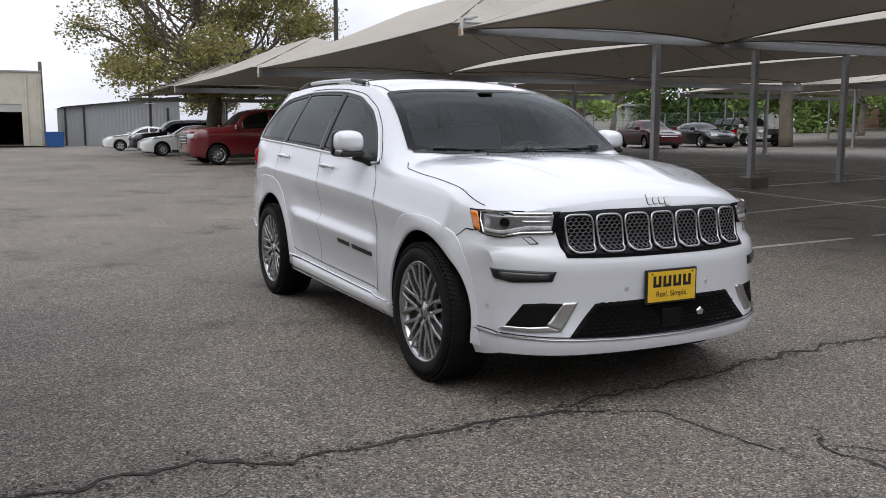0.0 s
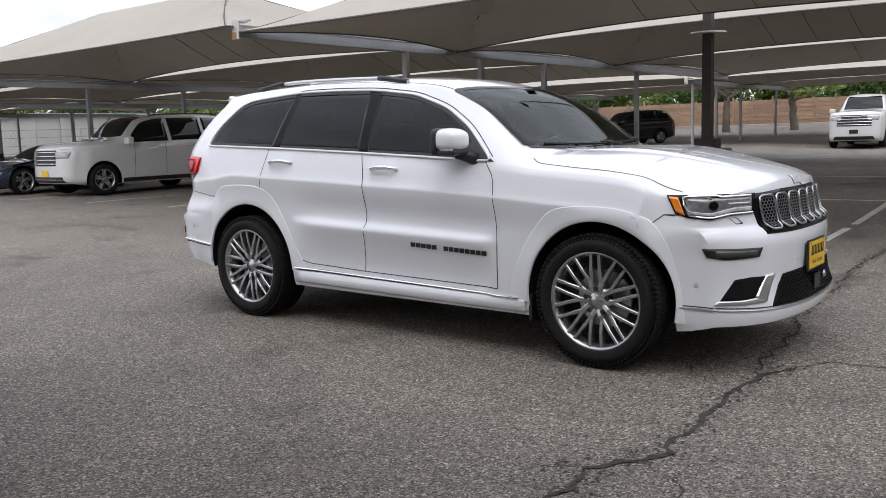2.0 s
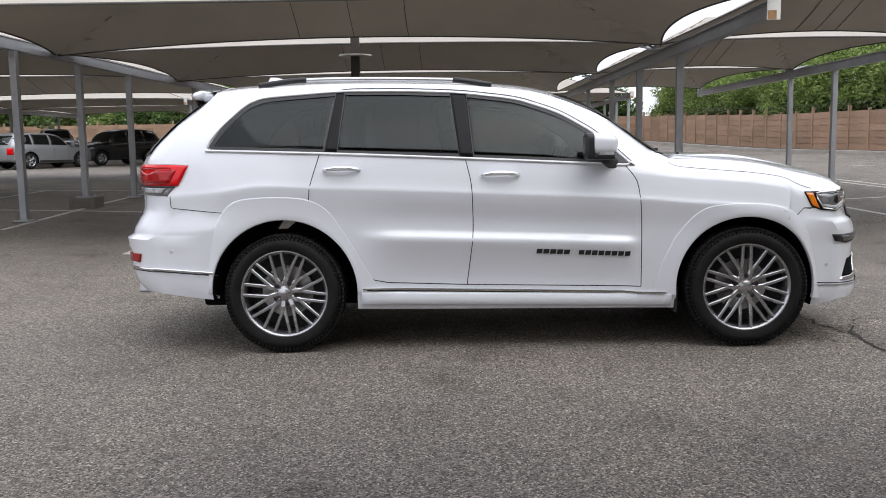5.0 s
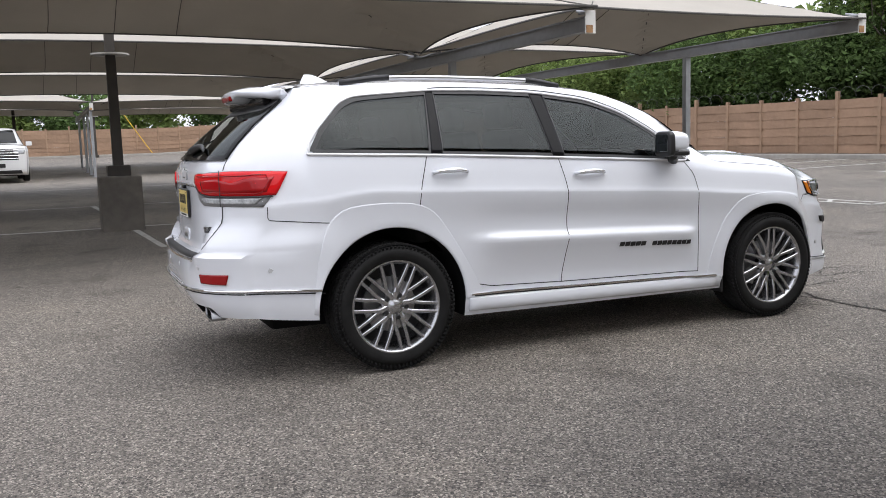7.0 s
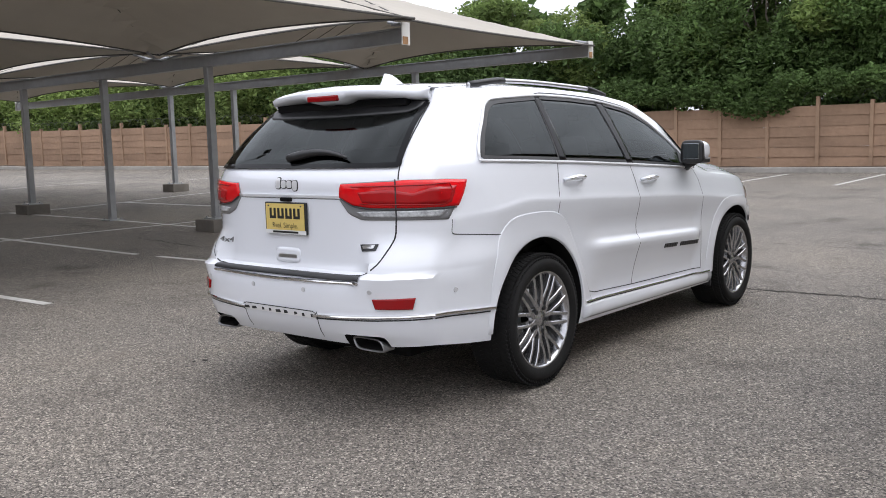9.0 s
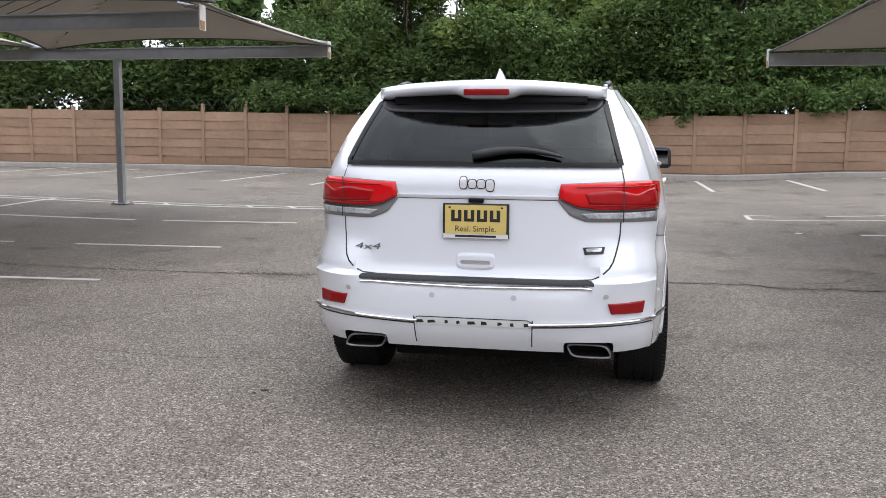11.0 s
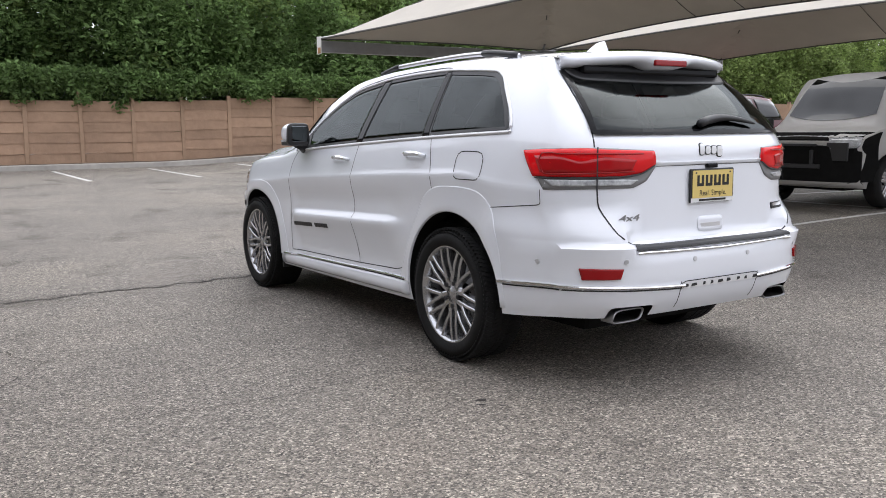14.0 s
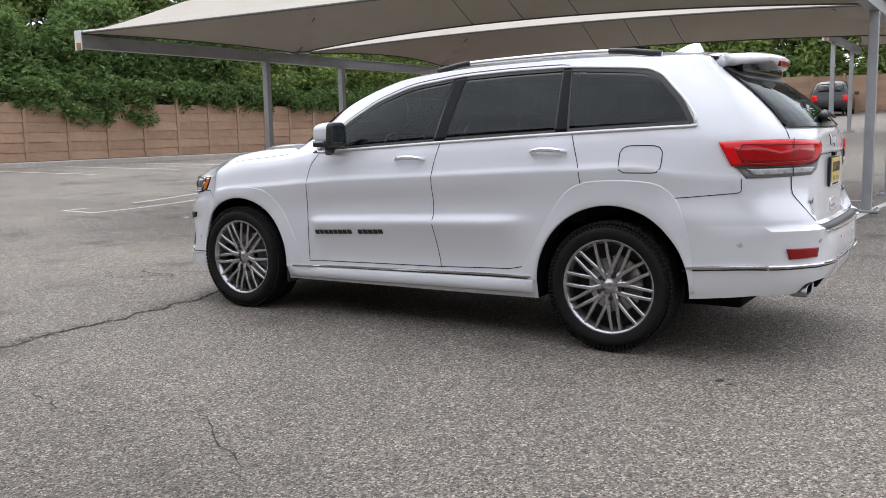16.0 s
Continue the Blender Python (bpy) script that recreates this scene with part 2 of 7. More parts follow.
def curve(*knots):
    """A smooth function through (x, value) knots (monotone cubic)."""
    xs, ys = [k[0] for k in knots], [k[1] for k in knots]
    n = len(xs)
    d = [(ys[i + 1] - ys[i]) / (xs[i + 1] - xs[i]) for i in range(n - 1)]
    m = [d[0]] + [0.0 if d[i - 1] * d[i] <= 0 else 2 * d[i - 1] * d[i] / (d[i - 1] + d[i]) for i in range(1, n - 1)] + [d[-1]]

    def f(x):
        if x <= xs[0]:
            return ys[0]
        if x >= xs[-1]:
            return ys[-1]
        i = 0
        while x > xs[i + 1]:
            i += 1
        h = xs[i + 1] - xs[i]
        t = (x - xs[i]) / h
        return ((1 + 2 * t) * (1 - t) ** 2 * ys[i] + t * (1 - t) ** 2 * h * m[i]
                + t * t * (3 - 2 * t) * ys[i + 1] + t * t * (t - 1) * h * m[i + 1])
    return f


# ---------------------------------------------------------------- ground
def ground_z(x, y):
    """The lot is nearly flat round the parked car and climbs gently away from it."""
    z = 0.14 * sstep(4.0, 9.5, x) + 0.010 * max(0.0, x - 9.5) + 0.17 * sstep(-3.0, -11.0, x)
    z += 0.020 * max(0.0, y - 7.0) - 0.010 * max(0.0, y - 12.0) + 0.022 * max(0.0, min(y, 66) - 42.0) + 0.17 * sstep(-3.5, -8.5, y)
    z += (0.75 * sstep(-12.0, -23.0, y) + 0.035 * max(0.0, -23.0 - y)) * (1.0 - sstep(9.0, 17.0, x))
    return min(z, 2.8)


def build_ground():
    bm = bmesh.new()
    xs = [-900, -400, -200, -120] + list(np.arange(-90, 91, 1.5)) + [120, 200, 400, 900]
    rows = [[(x, y, ground_z(x, y)) for x in xs] for y in xs]
    add_grid(bm, rows)
    tagged(mesh_ob("ground", bm, M_ASPHALT, smooth=True), "worn grey asphalt parking lot with cracks and stains", "asphalt", kind="structure")


def add_stripe(bm, p, q, w=0.10, lift=0.004):
    """A painted line that follows the ground, with slightly ragged edges."""
    p, q = Vector((*p, 0)), Vector((*q, 0))
    n = max(2, int((q - p).length / 0.6))
    side = (q - p).normalized().cross(Vector((0, 0, 1))) * w / 2
    rows = []
    for i in range(n + 1):
        c = p.lerp(q, i / n)
        s = side * (1 + 0.12 * noise.noise(c * 2.3))
        rows.append([(c.x + k * s.x, c.y + k * s.y, ground_z(c.x + k * s.x, c.y + k * s.y) + lift) for k in (-1, 1)])
    add_grid(bm, rows, flip=True)


build_ground()


# ---------------------------------------------------------------- painted lines and cracks
def build_stripes():
    made = []

    def stripe(p, q, w=0.10):
        bm = bmesh.new()
        add_stripe(bm, p, q, w)
        ob = mesh_ob("parking_line", bm, M_PAINT_WHITE)
        tagged(ob, "faded white painted parking line on asphalt", "parking line", group="parking lines", kind="structure")
        made.append(ob)

    # bays under the north canopies lean a little to the west
    for k in range(-11, 3):
        x = 1.12 + 2.78 * k
        stripe((x, 4.32), (x - 0.62, 15.7))
    for x in (8.75, 9.12):
        stripe((x, 4.25), (x, 15.7))
    for y in (4.25, 5.1, 5.95, 6.8, 7.65):
        stripe((8.75, y), (9.12, y + (0.0 if y < 4.3 else 0.3)), 0.08)
    stripe((-30, 10.0), (9.12, 10.25))
    stripe((-30, 15.7), (9.12, 15.7))
    for x, ys in ((6.95, -3.3), (4.50, -3.6), (1.60, -3.5), (-1.43, -3.5)):
        stripe((x, ys), (x - 0.13 * (ys + 13.0), -13.0))
    # a narrow hatched island beside the south canopies
    stripe((9.30, -2.92), (9.40, -8.0), 0.08)
    stripe((8.56, -2.90), (8.62, -8.0), 0.08)
    stripe((9.30, -2.92), (8.56, -2.90), 0.08)
    stripe((-1.8, -8.1), (9.4, -8.1))
    for k in range(-14, 9):
        y = 2.1 + 2.58 * k
        stripe((15.7, y), (20.6, y), 0.11)
    stripe((12.5, 22.4), (16.5, 22.4))
    stripe((-12.0, 24.5), (10.5, 24.5))
    return made


def crack(points, w0, seed, ragged=0.035):
    """A jagged open crack along a wandering line, filled with dirt."""
    fx = [Vector((*p, 0)) for p in points]
    pts = []
    for a, b in zip(fx, fx[1:]):
        n = max(2, int((b - a).length / 0.05))
        pts += [a.lerp(b, i / n) for i in range(n)]
    pts.append(fx[-1])
    bm = bmesh.new()
    rows = []
    rnd = random.Random(seed)
    for i, p in enumerate(pts):
        d = (pts[min(i + 1, len(pts) - 1)] - pts[max(i - 1, 0)]).normalized()
        s = d.cross(Vector((0, 0, 1)))
        off = ragged * 2.2 * noise.noise(p * 5.1 + Vector((seed, 0, 0))) + ragged * 0.6 * rnd.uniform(-1, 1)
        w = w0 * (0.45 + 0.9 * abs(noise.noise(p * 3.7 + Vector((0, seed, 7))))) * rnd.uniform(0.35, 1.1) * 0.80
        w *= min(1.0, (i + 1) / 5, (len(pts) - i) / 5)
        c = p + s * off
        rows.append([(c.x + k * s.x * w / 2, c.y + k * s.y * w / 2, ground_z(c.x, c.y) + (0.0045 if k else 0.0035)) for k in (-1, 0, 1)])
    add_grid(bm, rows, flip=True)
    # crumbled edges: loose dark bits strewn along the line
    if w0 > 0.015:
        for p in pts:
            for _ in range(9 if w0 > 0.05 else 4 if w0 > 0.03 else 2):
                q = p + Vector((rnd.gauss(0, w0 * 0.75), rnd.gauss(0, w0 * 0.75), 0))
                r = rnd.uniform(0.003, 0.011)
                n = rnd.randint(4, 6)
                t0 = rnd.uniform(0, 6.28)
                gz = ground_z(q.x, q.y) + rnd.uniform(0.0045, 0.008)
                bm.faces.new([bm.verts.new((q.x + r * rnd.uniform(.6, 1.3) * math.cos(t0 + 6.283 * k / n), q.y + r * rnd.uniform(.6, 1.3) * math.sin(t0 + 6.283 * k / n), gz)) for k in range(n)])
    ob = mesh_ob("asphalt_crack", bm, M_CRACK)
    return tagged(ob, "jagged dark crack running across the asphalt", "crack", group="cracks", kind="structure")


def build_cracks():
    crack([(3.1, -8.5), (2.5, -5.5), (2.3, -4.2), (2.17, -3.03), (2.22, -2.78), (2.17, -2.5), (2.12, -2.28), (2.34, -2.0), (2.31, -1.74)], 0.085, 1, 0.03)
    crack([(2.31, -1.74), (2.27, -1.41), (2.27, -1.04), (2.28, -0.6), (2.40, -0.36)], 0.060, 13, 0.02)
    crack([(2.40, -0.36), (2.52, -0.14), (2.67, -0.13), (2.84, -0.15), (3.04, -0.08), (3.25, -0.06)], 0.026, 14, 0.02)
    crack([(2.28, -0.6), (2.19, -0.4), (2.15, 0.18), (2.05, 0.78), (1.95, 1.48), (1.96, 2.2), (1.85, 3.0), (1.80, 4.2), (1.9, 6.5), (2.1, 9.0)], 0.055, 2)
    crack([(2.12, -2.28), (2.02, -2.36), (1.90, -2.33)], 0.030, 3)
    crack([(3.02, 0.29), (3.16, 0.18), (3.30, 0.13), (3.47, 0.18), (3.75, 0.05)], 0.040, 4, 0.02)
    crack([(3.96, 0.28), (3.6, 0.50), (3.36, 0.36), (3.18, 0.18)], 0.030, 5, 0.02)
    crack([(-1.50, 2.75), (-1.57, 2.25), (-1.58, 1.95), (-1.52, 1.60), (-1.48, 1.15)], 0.007, 15, 0.015)
    crack([(2.17, -0.9), (1.95, -0.75), (1.82, -0.35)], 0.016, 6)
    crack([(2.2, -1.98), (2.5, -2.3), (2.6, -2.9), (2.95, -3.2)], 0.012, 12)
    crack([(1.85, 3.0), (2.6, 3.2), (3.4, 2.9), (4.3, 3.1)], 0.016, 7)
    crack([(-1.0, 3.4), (-0.2, 2.9), (0.4, 3.2), (1.3, 2.9)], 0.010, 8)
    crack([(12.0, 3.5), (12.2, 0.0), (11.9, -4.0), (12.1, -9.0)], 0.05, 10)
    crack([(5.4, 3.8), (5.6, 0.5), (5.3, -3.0), (5.5, -5.5)], 0.03, 11)


build_stripes()
build_cracks()


def asphalt_chip(x, y, r, seed):
    """A lump of dark patching stuff or a dropped leaf on the ground."""
    bm = bmesh.new()
    rnd = random.Random(seed)
    bmesh.ops.create_icosphere(bm, subdivisions=2, radius=r)
    for v in bm.verts:
        v.co *= rnd.uniform(0.75, 1.25)
        v.co.z = max(0.0, v.co.z * 0.22)
        v.co.x *= 1.5
    ob = mesh_ob("asphalt_crumb", bm, M_CRACK, smooth=False)
    ob.location = (x, y, ground_z(x, y))
    ob.rotation_euler = (0, 0, seed * 1.3)
    tagged(ob, "small dark crumb of asphalt lying on the ground", "debris", group="crumbs")


asphalt_chip(-2.18, 1.23, 0.020, 1)
asphalt_chip(-3.11, 2.24, 0.016, 2)
asphalt_chip(-2.24, 1.27, 0.012, 3)
asphalt_chip(-3.95, -0.6, 0.02, 4)
asphalt_chip(-3.6, 4.1, 0.025, 5)


# ---------------------------------------------------------------- shade canopies
def canopy_module(x0, x1, y0, y1, z0, rise, name="shade_canopy", sag=(0.16, 0.50), inset=3.4):
    """A hipped sheet of stretched fabric between four corners, with scalloped cable edges."""
    top = empty(name)
    tagged(top, "beige stretched fabric shade canopy with hipped ridge over parking bays", "shade canopy", group="shade canopies")
    nx, ny = 34, 16
    L, D = x1 - x0, y1 - y0
    cx, cy = (x0 + x1) / 2, (y0 + y1) / 2
    ins = min(inset, L * 0.36)

    def pt(u, v):
        x, y = lerp(x0, x1, u), lerp(y0, y1, v)
        hu, hv = min(u, 1 - u) * L / ins, 1 - abs(2 * v - 1)
        h = min(hu, hv, 1.0)
        h = h ** 1.12
        pull = 1 - h
        dx = sag[1] * 0.7 * 4 * v * (1 - v) * (2 * u - 1) * pull
        dy = (sag[0] if v < 0.5 else sag[1]) * (4 * u * (1 - u)) * (2 * v - 1) * pull
        x -= dx
        y -= dy
        e = (abs(dx) / ins + (abs(dy) if (sag[1] if v > 0.5 else sag[0]) > 0.2 else 0) / (D / 2)) * rise * 0.8
        return Vector((x, y, z0 + rise * h + e))
    # points crowd towards the hips so that creases stay crisp
    us = sorted(set([i / nx for i in range(nx + 1)] + [ins / L, 1 - ins / L]))
    vs = [j / ny for j in range(ny + 1)]
    bm = bmesh.new()
    add_grid(bm, [[pt(u, v) for u in us] for v in vs])
    add_grid(bm, [[pt(u, v) - Vector((0, 0, 0.012)) for u in us] for v in vs], flip=True)
    part("fabric", bm, M_FABRIC, top, smooth=False)
    # edge cables with their hems
    def along(f, n=24):
        return [f(i / n) for i in range(n + 1)]
    dz = Vector((0, 0, -0.012))
    for f in (lambda s: pt(s, 0), lambda s: pt(s, 1), lambda s: pt(0, s), lambda s: pt(1, s)):
        bm = bmesh.new()
        add_tube(bm, [p + dz for p in along(f)], 0.017, 6)
        part("edge_cable", bm, M_SEAM, top, "dark hemmed edge cable")
    for (ua, ub, va, vb) in ((0, ins / L, 0, .5), (0, ins / L, 1, .5), (1, 1 - ins / L, 0, .5), (1, 1 - ins / L, 1, .5), (ins / L, 1 - ins / L, .5, .5)):
        bm = bmesh.new()
        add_tube(bm, [pt(lerp(ua, ub, i / 14), lerp(va, vb, i / 14)) + Vector((0, 0, -0.022)) for i in range(15)], 0.012, 6)
        part("seam", bm, M_SEAM, top, "dark welded seam")
    for k in (0.25, 0.5, 0.75):
        for va, vb in ((0, .5), (1, .5)):
            u = lerp(ins / L, 1 - ins / L, k)
            bm = bmesh.new()
            add_tube(bm, [pt(u, lerp(va, vb, i / 8)) + Vector((0, 0, -0.02)) for i in range(9)], 0.006, 5)
            part("seam", bm, M_SEAM, top)
    return top


def canopy_beam(x, y0, y1, z, nodes, posts, near_plate=False, plinths=()):
    """A steel girder with its end plate, node brackets, and posts on base plates."""
    top = empty("canopy_frame")
    tagged(top, "galvanised steel canopy girder on square posts", "steel frame", group="canopy frames")
    h, w = 0.20, 0.13
    bm = bmesh.new()
    f, t = w / 2, 0.016
    prof = [(-f, -h), (f, -h), (f, -h + t), (0.036, -h + t), (0.036, -t), (f, -t), (f, 0), (-f, 0), (-f, -t), (-0.036, -t), (-0.036, -h + t), (-f, -h + t)]
    ends = [[bm.verts.new((x + px, yy, z + pz)) for px, pz in prof] for yy in (y0, y1)]
    for k in range(len(prof)):
        bm.faces.new((ends[0][k], ends[0][(k + 1) % 12], ends[1][(k + 1) % 12], ends[1][k]))
    bm.faces.new(ends[0])
    bm.faces.new(ends[1][::-1])
    bmesh.ops.recalc_face_normals(bm, faces=bm.faces)
    part("girder", bm, M_STEEL, top)
    out = -1 if y1 > y0 else 1
    for yy in (y0, y1):
        o = out if yy == y0 else -out
        bm = box_bm((x, yy + o * 0.010, z - h / 2 + 0.02), (0.16, 0.018, 0.30), bevel=0.004)
        part("end_plate", bm, M_STEEL_WHITE, top, "pale painted end plate")
        bm = box_bm((x - 0.02, yy + o * 0.024, z - h + 0.03), (0.10, 0.008, 0.10))
        part("rust_patch", bm, M_RUST, top, "rusty weld patch")
        bm = bmesh.new()
        add_cyl(bm, (x, yy, z + 0.03), (x, yy - o * 0.30, z + 0.10), 0.028, 0.02, 8)
        add_box(bm, (x, yy - o * 0.12, z + 0.05), (0.10, 0.16, 0.03), bevel=0.006)
        part("corner_bracket", bm, M_STEEL, top)
    for yn in nodes:
        bm = bmesh.new()
        add_box(bm, (x, yn, z + 0.015), (0.42, 0.34, 0.03), bevel=0.006)
        for sx in (-1, 1):
            for sy in (-1, 1):
                add_cyl(bm, (x + sx * 0.08, yn + sy * 0.06, z + 0.03), (x + sx * 0.34, yn + sy * 0.22, z + 0.11), 0.022, 0.022, 8)
        part("node_bracket", bm, M_STEEL, top)
    for yp in posts:
        gz = ground_z(x, yp)
        bm = box_bm((x, yp, (gz + z - h) / 2), (0.115, 0.115, z - h - gz), bevel=0.008)
        part("post", bm, M_STEEL, top)
        bm = bmesh.new()
        add_box(bm, (x, yp, gz + 0.012 + (0.2 if yp in plinths else 0)), (0.30, 0.30, 0.024), bevel=0.004)
        for sx in (-1, 1):
            for sy in (-1, 1):
                add_cyl(bm, (x + sx * 0.11, yp + sy * 0.11, gz + (0.2 if yp in plinths else 0)), (x + sx * 0.11, yp + sy * 0.11, gz + 0.055 + (0.2 if yp in plinths else 0)), 0.014, seg=6)
        part("base_plate", bm, M_STEEL, top)
        if yp in plinths:
            part("plinth", box_bm((x, yp, gz + 0.09), (0.50, 0.50, 0.23), bevel=0.015), M_PLINTH, top, "weathered concrete footing")
    return top


NORTH_X = [8.56, 3.45, -7.6, -19.6, -31.6, -43.6]
NORTH_Y = [4.3, 10.0, 17.2, 25.8]


def skew(x):
    return 0.016 * (x - 3.5)


for i, bx in enumerate(NORTH_X):
    nodes = NORTH_Y[1:3]
    posts = {0: (8.5, 14.5, 17.2), 2: (8.3, 10.85, 13.5, 18.6, 24.0)}.get(i, (8.6, 11.8, 14.9, 18.6, 24.0))
    feet = {0: (17.2,), 1: (8.6, 14.9), 2: (10.85,)}.get(i, (11.8,))
    canopy_beam(bx, NORTH_Y[0] + skew(bx), NORTH_Y[3], (3.05 if i == 2 else 2.93) + ground_z(bx, 6), nodes, posts, plinths=feet)
for xa, xb in zip(NORTH_X, NORTH_X[1:]):
    for j, (ya, yb) in enumerate(zip(NORTH_Y, NORTH_Y[1:])):
        lift = 0.06 if xa - xb < 8 else 0.0
        m = canopy_module(xb, xa, ya + (skew(xb) if j == 0 else 0.06), yb - 0.06, sag=(0.16 if j == 0 else 0.50, 0.50), z0=2.99 + (ground_z(xa, 6) + ground_z(xb, 6)) / 2 + 0.04 * j, rise=1.32 if xa - xb > 8 else 0.9,
                          inset=3.6 if xa - xb > 8 else 2.0)

# a second block of canopies further north
FAR_X = [7.75, -1.2, -12.4, -24.0, -35.6]
for bx in FAR_X:
    canopy_beam(bx, 33.8, 49.4, 2.95 + ground_z(bx, 40), (41.5,), (34.6, 37.6, 41.0, 46.8))
for xa, xb in zip(FAR_X, FAR_X[1:]):
    for ya, yb in ((33.8, 41.45), (41.55, 49.4)):
        canopy_module(xb, xa, ya, yb, sag=(0.4, 0.4), z0=3.0 + (ground_z(xa, 40) + ground_z(xb, 40)) / 2, rise=1.2)

SOUTH_X = [8.85, -1.85]
for bx in SOUTH_X:
    canopy_beam(bx, -3.1, -13.5, 2.86, (-8.1,), (-7.2, -9.5) if bx > 0 else (-6.9, -9.4), plinths=(-7.2, -9.5) if bx > 0 else ())
for ya, yb in ((-8.15, -3.1), (-13.5, -8.25)):
    canopy_module(-1.85, 8.85, ya, yb, 2.90, 1.32, sag=(0.45, 0.16) if yb > -5 else (0.3, 0.45))
# a further row to the south
canopy_beam(0.8, -19.5, -25.5, 3.62, (), (-20.8, -24.2))
canopy_beam(-10.0, -19.5, -25.5, 3.62, (), (-20.8, -24.2))
canopy_module(-10.0, 0.8, -25.5, -19.5, 3.66, 1.1)


def light_pole(x, y, tall=9.0, block=True):
    top = empty("light_pole", pose(x, y, ground_z(x, y)))
    tagged(top, "dark bronze square light pole on a tall concrete block", "light pole", group="light poles")
    if block:
        bm = box_bm((0, 0, 0.42), (0.66, 0.66, 0.94), bevel=0.03)
        part("concrete_block", bm, M_PLINTH, top, "stained concrete base block")
    b = 0.88 if block else 0.0
    part("base_cover", box_bm((0, 0, b + 0.09), (0.36, 0.36, 0.19), bevel=0.02), M_POLE, top)
    bm = bmesh.new()
    add_cyl(bm, (0, 0, b), (0, 0, tall), 0.115, 0.085, 4)
    bmesh.ops.rotate(bm, verts=bm.verts, cent=(0, 0, 0), matrix=Matrix.Rotation(radians(45), 3, "Z"))
    part("shaft", bm, M_POLE, top)
    part("lamp_head", box_bm((0.45, 0, tall + 0.02), (0.7, 0.32, 0.16), bevel=0.03), M_POLE, top)
    bm = bmesh.new()
    add_cyl(bm, (0, 0, 2.86), (0, 0, 2.885), 0.30, 0.30, 20)
    part("rain_collar", bm, M_STEEL_WHITE, top, "pale round collar where the pole meets the fabric")
    return top


light_pole(-2.12, 9.92)
light_pole(-28.6, 9.6)
light_pole(-52.3, 5.9, 10.5)
light_pole(-4.4, 46.6)
light_pole(0.4, 62.0, 9.0, False)
bm = bmesh.new()
add_tube(bm, [(1.4, 62.6, 5.8), (2.8, 62.6, 3.56), (3.99, 62.6, 1.69), (4.4, 62.6, ground_z(4.4, 62.6))], 0.035, 6)
tagged(mesh_ob("guy_wire_guard", bm, material("yellow_guard", (0.70, 0.42, 0.04), 0.6, var=0.1, scale=10)), "yellow plastic guard on a slanting guy wire", "guy wire")


# ---------------------------------------------------------------- precast fence, kerb and planting strip
def fence_run(a, b, name, label, heights=1.85, kerb=True):
    """Posts at five feet with six stacked panels in each bay; the wall keeps to the ground."""
    top = empty(name)
    tagged(top, label, "fence", kind="structure")
    a, b = Vector((*a, 0)), Vector((*b, 0))
    d = (b - a).normalized()
    n = round((b - a).length / 1.53)
    pitch = (b - a).length / n
    turn = math.atan2(d.y, d.x)
    pm = {}
    rnd = random.Random(5)
    course = heights / 6
    for k in range(4):
        bm = bmesh.new()
        r = bmesh.ops.create_cube(bm, size=1.0)
        bmesh.ops.transform(bm, matrix=Matrix.Diagonal((1.43, 0.05, course - 0.006, 1)), verts=r["verts"])
        bmesh.ops.subdivide_edges(bm, edges=[e for e in bm.edges if abs((e.verts[0].co - e.verts[1].co).x) > 1], cuts=4)
        for v in bm.verts:
            v.co.y += rnd.uniform(-0.010, 0.010) + (0.016 if v.co.z < 0 else -0.006)
            v.co.z += rnd.uniform(-0.004, 0.002) if v.co.z > 0 else rnd.uniform(-0.010, -0.004)
        me = bpy.data.meshes.new("fence_panel")
        bm.to_mesh(me)
        bm.free()
        me.materials.append(M_FENCE)
        pm[k] = me
    pmesh = bpy.data.meshes.new("fence_post")
    bm = box_bm((0, 0, 0), (0.11, 0.15, heights + 0.34), bevel=0.012)
    bm.to_mesh(pmesh)
    bm.free()
    pmesh.materials.append(M_FENCE_POST)
    for i in range(n + 1):
        p = a + d * pitch * i
        z = ground_z(p.x, p.y) + 0.10
        o = new("post", pmesh)
        short = rnd.random() < 0.45
        o.matrix_basis = pose(p.x, p.y, z + heights / 2 + (-0.04 if short else 0.12), 0, rnd.uniform(-.6, .6), math.degrees(turn))
        o.parent = top
        if i == n:
            break
        q = a + d * pitch * (i + 0.5)
        zq = ground_z(q.x, q.y) + 0.12
        for c in range(6):
            o = new("panel", pm[rnd.randrange(4)])
            o.matrix_basis = pose(q.x, q.y, zq + course * (c + 0.5), 0, rnd.uniform(-.5, .5), math.degrees(turn))
            o.parent = top
    return top


FENCE_EAST = ((22.5, -44.0), (22.5, 12.0))
FENCE_BEND = ((22.5, 12.0), (14.0, 63.0))
FENCE_NORTH = ((14.0, 63.0), (-50.0, 65.0))


# ---------------------------------------------------------------- fence pieces
fence_run(*FENCE_EAST, "fence_east", "tan precast concrete panel fence with posts and barbed wire")
fence_run(*FENCE_BEND, "fence_bend", "tan precast concrete panel fence bending away with the lot")
fence_run(*FENCE_NORTH, "fence_north", "tan precast concrete panel fence behind the far parking rows")


